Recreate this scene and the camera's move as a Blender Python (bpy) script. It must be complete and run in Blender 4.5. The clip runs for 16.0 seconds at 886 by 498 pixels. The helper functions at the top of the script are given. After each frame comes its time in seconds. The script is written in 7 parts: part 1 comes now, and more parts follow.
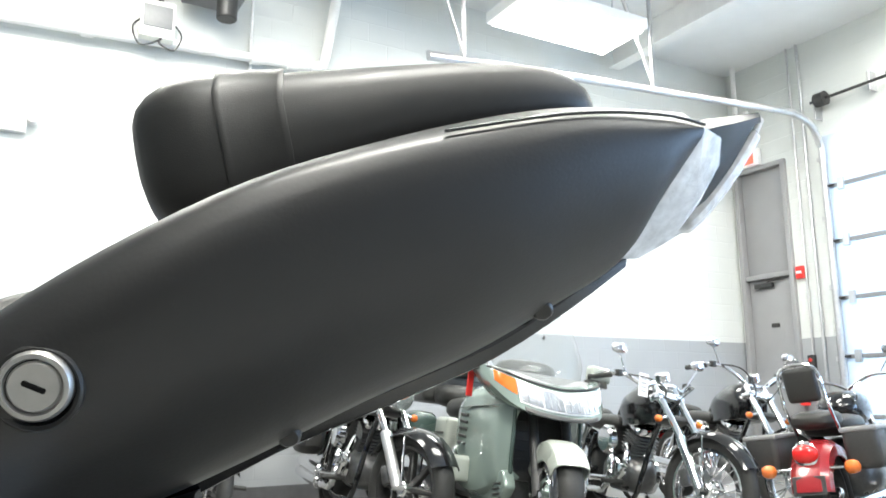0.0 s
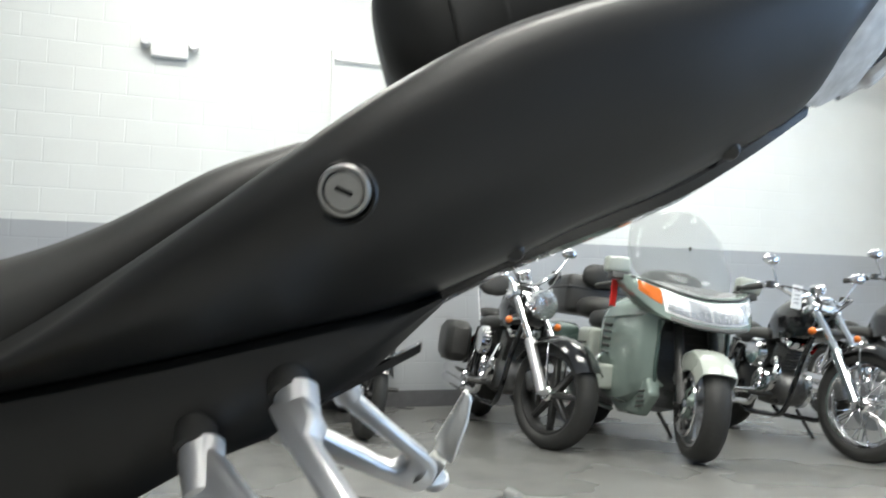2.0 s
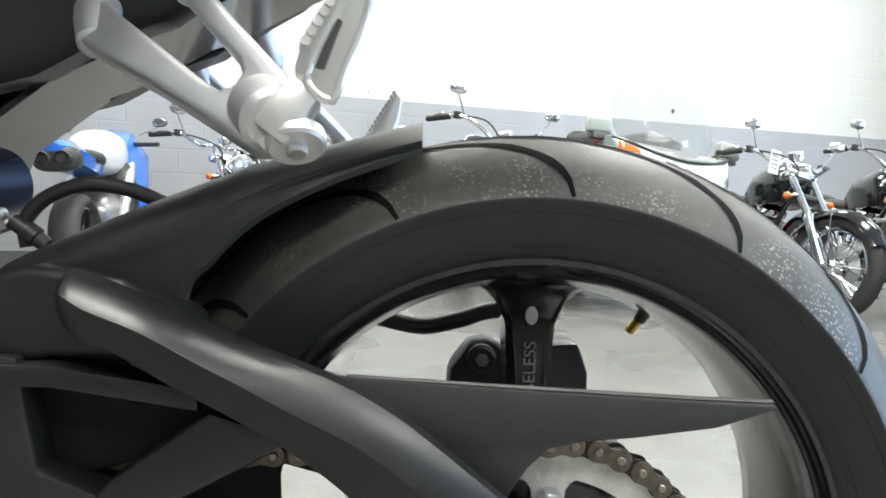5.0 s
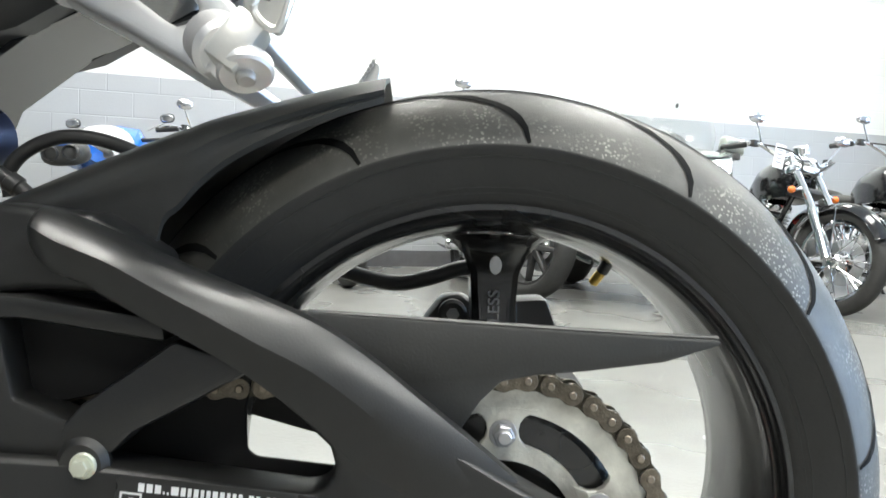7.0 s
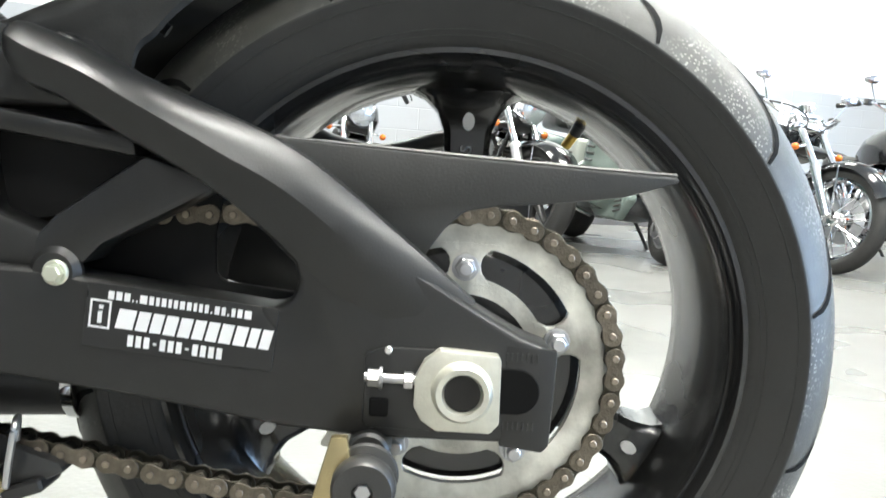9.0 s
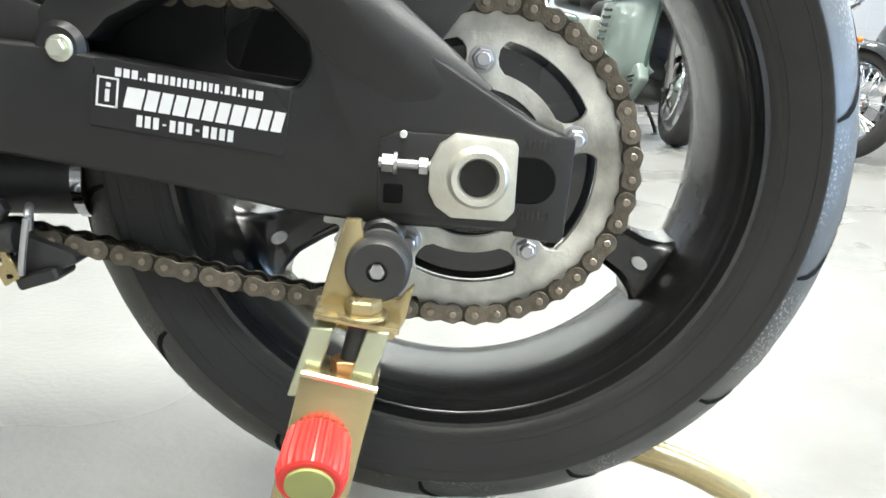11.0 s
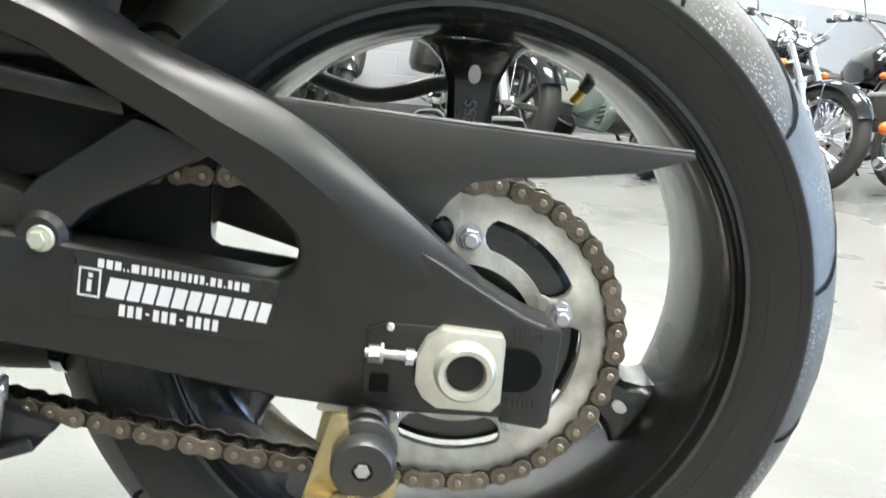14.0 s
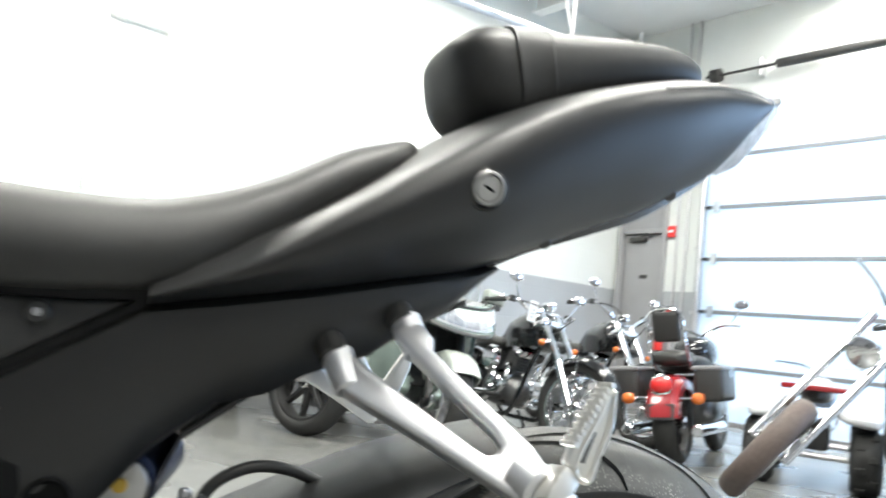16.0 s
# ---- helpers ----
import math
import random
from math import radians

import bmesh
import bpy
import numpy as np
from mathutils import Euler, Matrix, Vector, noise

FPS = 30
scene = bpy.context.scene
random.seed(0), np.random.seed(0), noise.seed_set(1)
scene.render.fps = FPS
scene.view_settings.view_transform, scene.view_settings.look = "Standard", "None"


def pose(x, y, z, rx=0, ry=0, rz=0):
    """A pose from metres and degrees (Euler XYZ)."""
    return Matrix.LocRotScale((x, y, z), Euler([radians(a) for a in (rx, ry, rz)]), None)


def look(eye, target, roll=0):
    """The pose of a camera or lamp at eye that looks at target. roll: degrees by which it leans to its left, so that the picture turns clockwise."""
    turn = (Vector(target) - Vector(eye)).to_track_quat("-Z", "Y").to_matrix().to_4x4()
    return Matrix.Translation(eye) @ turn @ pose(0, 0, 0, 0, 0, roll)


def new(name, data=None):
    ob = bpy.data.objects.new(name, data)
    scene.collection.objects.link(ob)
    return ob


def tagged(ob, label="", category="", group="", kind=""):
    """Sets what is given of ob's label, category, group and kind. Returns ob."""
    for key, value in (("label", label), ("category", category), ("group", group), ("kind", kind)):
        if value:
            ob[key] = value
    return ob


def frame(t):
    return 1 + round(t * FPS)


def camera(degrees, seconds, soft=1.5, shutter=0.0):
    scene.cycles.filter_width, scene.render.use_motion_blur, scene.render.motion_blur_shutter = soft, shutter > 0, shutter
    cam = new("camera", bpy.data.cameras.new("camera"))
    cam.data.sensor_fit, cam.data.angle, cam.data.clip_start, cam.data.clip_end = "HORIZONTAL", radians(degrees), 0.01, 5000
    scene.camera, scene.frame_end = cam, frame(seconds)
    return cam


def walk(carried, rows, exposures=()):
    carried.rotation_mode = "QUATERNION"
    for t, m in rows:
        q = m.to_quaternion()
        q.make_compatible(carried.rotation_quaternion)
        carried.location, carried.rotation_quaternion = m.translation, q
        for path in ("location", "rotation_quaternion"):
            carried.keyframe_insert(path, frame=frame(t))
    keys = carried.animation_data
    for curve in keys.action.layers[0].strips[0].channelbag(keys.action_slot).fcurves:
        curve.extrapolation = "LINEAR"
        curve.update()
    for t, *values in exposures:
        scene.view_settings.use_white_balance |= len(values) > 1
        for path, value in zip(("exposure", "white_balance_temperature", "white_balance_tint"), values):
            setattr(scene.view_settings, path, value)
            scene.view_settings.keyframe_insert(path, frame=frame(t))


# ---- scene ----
cam = camera(59.0, 16.0, shutter=0.5)
PATH = [
    (0, (-0.1, -0.513, 0.878), (0.272, 1.416, 1.255), -0.3),
    (0.5, (-0.092, -0.544, 0.893), (0.287, 1.396, 1.201), -0.5),
    (1, (-0.108, -0.571, 0.873), (0.173, 1.386, 1.176), -0.6),
    (1.5, (-0.136, -0.583, 0.847), (0.022, 1.393, 1.112), 0.4),
    (2, (-0.154, -0.582, 0.818), (-0.122, 1.41, 0.991), 0.5),
    (2.5, (-0.169, -0.581, 0.783), (-0.246, 1.417, 0.854), 0.9),
    (3, (-0.179, -0.59, 0.759), (-0.309, 1.405, 0.777), 1.9),
    (3.5, (-0.186, -0.599, 0.733), (-0.328, 1.396, 0.696), 2.6),
    (4, (-0.181, -0.609, 0.697), (-0.276, 1.388, 0.629), 2.9),
    (4.4, (-0.154, -0.616, 0.663), (-0.158, 1.382, 0.563), 1.2),
    (4.7, (-0.11, -0.597, 0.639), (-0.043, 1.398, 0.525), 1.9),
    (6.8, (-0.054, -0.618, 0.599), (-0.014, 1.379, 0.498), 1.9),
    (7, (-0.055, -0.622, 0.59), (-0.014, 1.375, 0.476), 1.9),
    (7.5, (-0.045, -0.625, 0.574), (0.028, 1.37, 0.455), 2.6),
    (8, (-0.035, -0.63, 0.555), (0.038, 1.364, 0.411), 2.9),
    (8.5, (-0.03, -0.635, 0.53), (0.013, 1.356, 0.352), 2.5),
    (9, (-0.026, -0.642, 0.507), (0.01, 1.347, 0.294), 3.5),
    (9.5, (-0.036, -0.652, 0.485), (-0.038, 1.335, 0.253), 4.0),
    (10, (-0.035, -0.65, 0.459), (-0.037, 1.325, 0.146), 4.2),
    (10.2, (-0.032, -0.649, 0.448), (-0.027, 1.318, 0.086), 3.9),
    (12.3, (-0.025, -0.636, 0.438), (0.072, 1.291, -0.089), 5.8),
    (12.5, (-0.022, -0.637, 0.444), (0.062, 1.294, -0.07), 6.0),
    (13, (-0.028, -0.64, 0.471), (0.063, 1.281, -0.077), 6.6),
    (13.5, (-0.038, -0.631, 0.508), (0.064, 1.294, -0.024), 6.7),
    (14, (-0.048, -0.615, 0.549), (0.07, 1.328, 0.089), 5.7),
    (14.5, (-0.08, -0.602, 0.584), (0.158, 1.326, 0.107), 8.9),
    (14.8, (-0.099, -0.608, 0.628), (0.1, 1.344, 0.241), 7.3),
    (15, (-0.132, -0.627, 0.651), (0.05, 1.341, 0.344), 7.3),
    (15.2, (-0.183, -0.645, 0.684), (0.068, 1.325, 0.439), 9.7),
    (15.4, (-0.224, -0.652, 0.717), (0.102, 1.319, 0.609), 6.8),
    (15.6, (-0.282, -0.675, 0.755), (0.191, 1.268, 0.764), 5.2),
    (15.7, (-0.317, -0.712, 0.764), (0.22, 1.212, 0.849), 4.2),
    (15.8, (-0.351, -0.718, 0.77), (0.235, 1.189, 0.917), 4.7),
    (16, (-0.442, -0.738, 0.769), (0.246, 1.129, 0.972), 6.0),
]
walk(cam, [(t, look(eye, target, roll)) for t, eye, target, roll in PATH], exposures=[(0.0, 0.67, 6600, 7), (0.6, 0.29, 6600, 7), (1.0, 0.06, 6600, 7), (2.0, 0.02, 6600, 7), (3.5, 0.25, 6600, 7), (4.5, 0.42, 6600, 7), (7.0, 0.75, 6600, 7), (9.0, 1.15, 6600, 7), (10.2, 1.24, 6600, 7), (12.3, 0.94, 6600, 7), (14.5, 1.13, 6600, 7), (15.2, 1.22, 6600, 7), (15.7, 0.95, 6600, 7), (16.0, 0.52, 6600, 7)])

# ---- light ----
world = bpy.data.worlds.new("world")
scene.world = world
world.use_nodes = True
wn = world.node_tree.nodes
wn["Background"].inputs[0].default_value = (0.85, 0.92, 1.0, 1)
wn["Background"].inputs[1].default_value = 0.25

WALL_ANG = math.radians(18.3)
WDIR = Vector((math.cos(WALL_ANG), math.sin(WALL_ANG), 0))
WNRM = Vector((math.sin(WALL_ANG), -math.cos(WALL_ANG), 0))   # into the room
W0 = Vector((0.0, 6.75, 0.0))
CEIL = 5.15


def room(s, d, z=0.0):
    """A point s metres along the back wall and d metres out from it."""
    p = W0 + WDIR * s + WNRM * d
    return Vector((p.x, p.y, z))


LAMPS = [(2.3, 1.1), (-2.2, 2.2), (1.0, 4.2), (5.0, 3.6), (-1.9, 6.9), (-3.6, 10.0), (1.2, 9.4)]
for s, d in LAMPS:
    li = bpy.data.lights.new("ceiling_lamp", "AREA")
    li.shape, li.size, li.size_y, li.energy = "RECTANGLE", 1.4 if d == 1.1 else 2.3, 0.6 if d == 1.1 else 0.9, {1.1: 60, 6.9: 215, 10.0: 50}.get(d, 98)
    li.color = (1.0, 0.985, 0.94)
    lo = new("ceiling_lamp_light", li)
    lo.matrix_world = Matrix.Translation(room(s, d, CEIL - (0.67 if d == 1.1 else 0.20))) @ Matrix.Rotation(WALL_ANG, 4, "Z")

# blue daylight added from an unseen open doorway behind the camera's right
li = bpy.data.lights.new("added_blue_daylight", "AREA")
li.shape, li.size, li.size_y, li.energy = "RECTANGLE", 2.8, 5.2, 330
li.color = (0.42, 0.64, 1.0)
lo = new("added_blue_daylight", li)
lo.matrix_world = Matrix.Translation(room(5.82, 9.7, 1.55)) @ Matrix.Rotation(WALL_ANG, 4, "Z") @ Matrix.Rotation(math.radians(90), 4, "Y")


# daylight on the outer side of the translucent overhead door
li = bpy.data.lights.new("door_daylight", "AREA")
li.shape, li.size, li.size_y, li.energy = "RECTANGLE", 3.8, 4.6, 400
li.color = (0.50, 0.74, 1.0)
lo = new("door_daylight", li)
lo.matrix_world = Matrix.Translation(room(6.16, 3.8, 2.0)) @ Matrix.Rotation(WALL_ANG, 4, "Z") @ Matrix.Rotation(math.radians(90), 4, "Y")


# ---- materials ----
def mat(name, col, rough=0.5, metal=0.0, var=0.15, scale=20.0, bump=0.0, bscale=None, coat=0.0, spec=0.5, rvar=0.12, objvar=0.0, trans=0.0, emit=None):
    m = bpy.data.materials.new(name)
    m.use_nodes = True
    nt = m.node_tree
    n, l = nt.nodes, nt.links
    b = n["Principled BSDF"]
    b.inputs["Roughness"].default_value = rough
    b.inputs["Metallic"].default_value = metal
    b.inputs["Specular IOR Level"].default_value = spec
    b.inputs["Coat Weight"].default_value = coat
    b.inputs["Coat Roughness"].default_value = 0.06
    b.inputs["Transmission Weight"].default_value = trans
    tc = n.new("ShaderNodeTexCoord")
    n1 = n.new("ShaderNodeTexNoise")
    n1.inputs["Scale"].default_value = scale
    n1.inputs["Detail"].default_value = 6
    n2 = n.new("ShaderNodeTexNoise")
    n2.inputs["Scale"].default_value = scale * 0.13
    n2.inputs["Detail"].default_value = 3
    l.new(tc.outputs["Object"], n1.inputs["Vector"])
    l.new(tc.outputs["Object"], n2.inputs["Vector"])
    add = n.new("ShaderNodeMath")
    add.operation = "ADD"
    l.new(n1.outputs["Fac"], add.inputs[0])
    l.new(n2.outputs["Fac"], add.inputs[1])
    ramp = n.new("ShaderNodeMapRange")
    ramp.inputs["From Min"].default_value, ramp.inputs["From Max"].default_value = 0.6, 1.4
    ramp.inputs["To Min"].default_value, ramp.inputs["To Max"].default_value = 1 - var, 1 + var
    l.new(add.outputs[0], ramp.inputs["Value"])
    mul = n.new("ShaderNodeVectorMath")
    mul.operation = "SCALE"
    mul.inputs[0].default_value = col
    l.new(ramp.outputs[0], mul.inputs["Scale"])
    src = mul.outputs[0]
    if objvar:
        oi = n.new("ShaderNodeObjectInfo")
        mr = n.new("ShaderNodeMapRange")
        mr.inputs["To Min"].default_value, mr.inputs["To Max"].default_value = 1 - objvar, 1 + objvar
        l.new(oi.outputs["Random"], mr.inputs["Value"])
        m2 = n.new("ShaderNodeVectorMath")
        m2.operation = "SCALE"
        l.new(src, m2.inputs[0])
        l.new(mr.outputs[0], m2.inputs["Scale"])
        src = m2.outputs[0]
    l.new(src, b.inputs["Base Color"])
    rr = n.new("ShaderNodeMapRange")
    rr.inputs["To Min"].default_value, rr.inputs["To Max"].default_value = max(0.02, rough - rvar), min(1, rough + rvar)
    l.new(n2.outputs["Fac"], rr.inputs["Value"])
    l.new(rr.outputs[0], b.inputs["Roughness"])
    if bump:
        bp = n.new("ShaderNodeBump")
        bp.inputs["Strength"].default_value = bump
        bp.inputs["Distance"].default_value = 0.002
        n3 = n.new("ShaderNodeTexNoise")
        n3.inputs["Scale"].default_value = bscale or scale * 4
        n3.inputs["Detail"].default_value = 4
        l.new(tc.outputs["Object"], n3.inputs["Vector"])
        l.new(n3.outputs["Fac"], bp.inputs["Height"])
        l.new(bp.outputs[0], b.inputs["Normal"])
    if emit:
        b.inputs["Emission Color"].default_value = (*emit[0], 1)
        b.inputs["Emission Strength"].default_value = emit[1]
    return m


def block_wall(name, low, high, split):
    """Painted concrete block: two coats split at a height, faint joints in relief."""
    m = mat(name, high, 0.45, 0, 0.05, 2.0, 0, spec=0.4)
    nt = m.node_tree
    n, l = nt.nodes, nt.links
    b = n["Principled BSDF"]
    tc = n["Texture Coordinate"]
    sep = n.new("ShaderNodeSeparateXYZ")
    l.new(tc.outputs["Object"], sep.inputs[0])
    gt = n.new("ShaderNodeMath")
    gt.operation = "GREATER_THAN"
    wob = n.new("ShaderNodeTexNoise")
    wob.inputs["Scale"].default_value = 9
    l.new(tc.outputs["Object"], wob.inputs["Vector"])
    ad = n.new("ShaderNodeMath")
    ad.operation = "MULTIPLY_ADD"
    ad.inputs[1].default_value = 0.012
    l.new(wob.outputs["Fac"], ad.inputs[0])
    l.new(sep.outputs[2], ad.inputs[2])
    gt.inputs[1].default_value = split + 0.006
    l.new(ad.outputs[0], gt.inputs[0])
    mx = n.new("ShaderNodeMix")
    mx.data_type = "RGBA"
    mx.inputs[6].default_value = (*low, 1)
    mx.inputs[7].default_value = (*high, 1)
    l.new(gt.outputs[0], mx.inputs[0])
    old = b.inputs["Base Color"].links[0].from_socket
    m2 = n.new("ShaderNodeMix")
    m2.data_type, m2.blend_type = "RGBA", "MULTIPLY"
    m2.inputs[0].default_value = 1.0
    l.new(mx.outputs[2], m2.inputs[6])
    sc = n.new("ShaderNodeVectorMath")
    sc.operation = "SCALE"
    sc.inputs["Scale"].default_value = 1 / max(high)
    l.new(old, sc.inputs[0])
    l.new(sc.outputs[0], m2.inputs[7])
    l.new(m2.outputs[2], b.inputs["Base Color"])
    cv = n.new("ShaderNodeCombineXYZ")
    l.new(sep.outputs[0], cv.inputs[0])
    l.new(sep.outputs[2], cv.inputs[1])
    br = n.new("ShaderNodeTexBrick")
    br.inputs["Scale"].default_value = 1.0
    br.inputs["Brick Width"].default_value = 0.406
    br.inputs["Row Height"].default_value = 0.203
    br.inputs["Mortar Size"].default_value = 0.006
    br.inputs["Mortar Smooth"].default_value = 0.6
    l.new(cv.outputs[0], br.inputs["Vector"])
    bp = n.new("ShaderNodeBump")
    bp.invert = True
    bp.inputs["Strength"].default_value, bp.inputs["Distance"].default_value = 0.5, 0.004
    l.new(br.outputs["Fac"], bp.inputs["Height"])
    nz = n.new("ShaderNodeTexNoise")
    nz.inputs["Scale"].default_value = 60
    l.new(tc.outputs["Object"], nz.inputs["Vector"])
    b2 = n.new("ShaderNodeBump")
    b2.inputs["Strength"].default_value, b2.inputs["Distance"].default_value = 0.3, 0.002
    l.new(nz.outputs["Fac"], b2.inputs["Height"])
    l.new(bp.outputs[0], b2.inputs["Normal"])
    l.new(b2.outputs[0], b.inputs["Normal"])
    return m


M_WALL = block_wall("painted_block", (0.355, 0.365, 0.385), (0.67, 0.68, 0.67), 1.56)
M_DIM = mat("dim_grey_paint", (0.30, 0.30, 0.305), 0.6, 0, 0.1, 4)
M_CEIL = mat("ceiling_paint", (0.78, 0.79, 0.79), 0.7, 0, 0.05, 3, 0.2, 40)
M_FLOOR = mat("sealed_concrete", (0.175, 0.176, 0.167), 0.28, 0, 0.16, 7, 0.35, 90, rvar=0.2)
M_BASE = mat("rubber_baseboard", (0.10, 0.10, 0.105), 0.6, 0, 0.2, 15)
M_WHITE = mat("white_paint", (0.80, 0.80, 0.79), 0.45, 0, 0.05, 8)
M_FIBRE = mat("translucent_door_panel", (0.80, 0.81, 0.82), 0.45, 0, 0.05, 8)
fb_nt = M_FIBRE.node_tree
fb_tr = fb_nt.nodes.new("ShaderNodeBsdfTranslucent")
fb_tr.inputs[0].default_value = (0.75, 0.84, 0.92, 1)
fb_mx = fb_nt.nodes.new("ShaderNodeMixShader")
fb_mx.inputs[0].default_value = 0.35
fb_nt.links.new(fb_nt.nodes["Principled BSDF"].outputs[0], fb_mx.inputs[1])
fb_nt.links.new(fb_tr.outputs[0], fb_mx.inputs[2])
fb_nt.links.new(fb_mx.outputs[0], fb_nt.nodes["Material Output"].inputs[0])
M_DOOR = mat("grey_door_paint", (0.30, 0.30, 0.305), 0.4, 0, 0.05, 5)
M_STEEL = mat("galvanised_steel", (0.55, 0.55, 0.56), 0.35, 0.9, 0.12, 30)
M_REDSIGN = mat("exit_sign_red", (0.75, 0.05, 0.03), 0.4, 0, 0.05, 5, emit=((1.0, 0.10, 0.06), 1.2))
M_RED = mat("red_plastic", (0.72, 0.035, 0.03), 0.35, 0, 0.08, 40, 0.1, spec=0.5)
M_LAMP = mat("lamp_diffuser", (0.9, 0.9, 0.9), 0.5, 0, 0.02, 5, emit=((1.0, 0.98, 0.94), 9.0))
M_SATIN = mat("satin_black_paint", (0.0090, 0.0090, 0.0087), 0.43, 0, 0.12, 60, 0.05, 500, spec=0.60, rvar=0.05)
M_SWING = mat("swingarm_black", (0.014, 0.014, 0.0135), 0.37, 0, 0.18, 70, 0.06, 600, spec=0.55, rvar=0.08)
M_SEAT = mat("seat_vinyl", (0.025, 0.025, 0.0235), 0.48, 0, 0.12, 90, 0.10, 1200, spec=0.5)
M_RUBBER = mat("tyre_rubber", (0.026, 0.026, 0.025), 0.58, 0, 0.2, 45, 0.25, 300, spec=0.4)
M_GLOSS = mat("gloss_black", (0.008, 0.008, 0.009), 0.13, 0, 0.15, 50, 0.03, 300, coat=0.5, rvar=0.05)
M_BLKPL = mat("black_plastic", (0.034, 0.034, 0.033), 0.40, 0, 0.15, 60, 0.1, 400)
M_ALU = mat("cast_aluminium", (0.74, 0.74, 0.75), 0.40, 0.85, 0.06, 60, 0.06, 900, rvar=0.06)
M_SILVER = mat("bright_silver", (0.84, 0.83, 0.79), 0.34, 0.8, 0.06, 80, 0.05, 500)
M_SPROCKET = mat("worn_sprocket_steel", (0.74, 0.73, 0.66), 0.38, 0.35, 0.42, 40, 0.2, 400)
M_CHAIN = mat("greasy_chain_steel", (0.160, 0.138, 0.108), 0.32, 0.75, 0.45, 160, 0.4, 500, objvar=0.25)
M_PIN = mat("chain_inner_steel", (0.062, 0.056, 0.042), 0.38, 0.8, 0.3, 160)
M_RIVET = mat("chain_rivet", (0.28, 0.24, 0.19), 0.35, 0.8, 0.3, 160)
M_TIP = mat("tail_tip_black", (0.008, 0.008, 0.009), 0.48, 0, 0.1, 50, spec=0.12)
M_BLOCK = mat("worn_axle_block", (0.62, 0.61, 0.53), 0.36, 0.7, 0.16, 90, 0.12, 600)
M_LOCK = mat("satin_lock_metal", (0.46, 0.455, 0.44), 0.36, 0.85, 0.12, 120, 0.08, 900)
# flat black that stands for the shade inside grooves, slots and holes
M_HOLE_SHADE = mat("hole_shade_black", (0.006, 0.006, 0.006), 0.8, 0, 0.1, 60, spec=0.1)
M_CHROME = mat("chrome", (0.80, 0.80, 0.81), 0.08, 1.0, 0.05, 20, rvar=0.04)
M_GOLD = mat("yellow_zinc", (0.56, 0.46, 0.25), 0.26, 0.85, 0.22, 28, 0.08, 200, rvar=0.1)
M_BLUE = mat("anodised_blue", (0.03, 0.045, 0.10), 0.35, 0.5, 0.1, 40)
M_YELLOW = mat("yellow_spring_paint", (0.72, 0.36, 0.02), 0.3, 0, 0.08, 30, coat=0.3)
M_LENS = mat("clear_lens", (0.80, 0.81, 0.82), 0.10, 0.0, 0.5, 60, 0.8, 90, coat=0.5)
M_HLENS = mat("headlamp_glass", (0.50, 0.52, 0.54), 0.10, 0.75, 0.25, 60, 0.5, 120, coat=0.6)
M_REDLENS = mat("red_lens", (0.65, 0.02, 0.02), 0.12, 0, 0.1, 60, coat=0.5)
M_AMBER = mat("amber_lens", (0.62, 0.15, 0.025), 0.15, 0, 0.1, 60, coat=0.5)
M_STICK = mat("sticker_black", (0.018, 0.018, 0.018), 0.30, 0, 0.1, 60)
M_TEXT = mat("sticker_white", (0.80, 0.80, 0.80), 0.45, 0, 0.04, 60)
M_GREEN = mat("pale_green_paint", (0.23, 0.29, 0.262), 0.24, 0.3, 0.06, 12, coat=0.6)
M_DKGREEN = mat("dark_green_paint", (0.055, 0.085, 0.075), 0.25, 0.1, 0.08, 12, coat=0.5)
M_BLUEPT = mat("bright_blue_paint", (0.02, 0.16, 0.65), 0.2, 0, 0.06, 12, coat=0.6)
M_REDPT = mat("red_paint", (0.27, 0.018, 0.022), 0.2, 0, 0.08, 12, coat=0.6)
M_WHITEPT = mat("white_gloss", (0.78, 0.79, 0.80), 0.2, 0, 0.04, 12, coat=0.5)
M_ENGINE = mat("engine_alloy", (0.17, 0.17, 0.17), 0.32, 0.8, 0.25, 40, 0.2, 200)
M_DARKMET = mat("dark_metal", (0.06, 0.06, 0.06), 0.45, 0.6, 0.3, 50)
M_PAPER = mat("paper_tag", (0.85, 0.85, 0.83), 0.7, 0, 0.04, 30)
M_CREAM = mat("cream_plate", (0.80, 0.80, 0.74), 0.35, 0, 0.05, 30)
M_BROWN = mat("worn_brown_tyre", (0.10, 0.075, 0.065), 0.7, 0, 0.25, 40, 0.3)
M_GREYPT = mat("grey_plastic", (0.22, 0.22, 0.225), 0.4, 0, 0.08, 40, 0.1, 300)


def glass(name, tint, alpha):
    m = bpy.data.materials.new(name)
    m.use_nodes = True
    nt = m.node_tree
    b = nt.nodes["Principled BSDF"]
    b.inputs["Base Color"].default_value = (*tint, 1)
    b.inputs["Roughness"].default_value = 0.05
    b.inputs["Specular IOR Level"].default_value = 0.25
    b.inputs["Alpha"].default_value = alpha
    return m


M_SCREEN = glass("windscreen_plastic", (0.24, 0.26, 0.26), 0.26)


# ---- builders ----
def part(name, bm, material, parent=None, label="", smooth=35):
    bmesh.ops.recalc_face_normals(bm, faces=bm.faces)
    me = bpy.data.meshes.new(name)
    bm.to_mesh(me)
    bm.free()
    me.materials.append(material)
    for p in me.polygons:
        p.use_smooth = True
    me.set_sharp_from_angle(angle=math.radians(smooth))
    ob = new(name, me)
    if parent is not None:
        ob.parent = parent
    if label:
        ob["label"] = label
    return ob


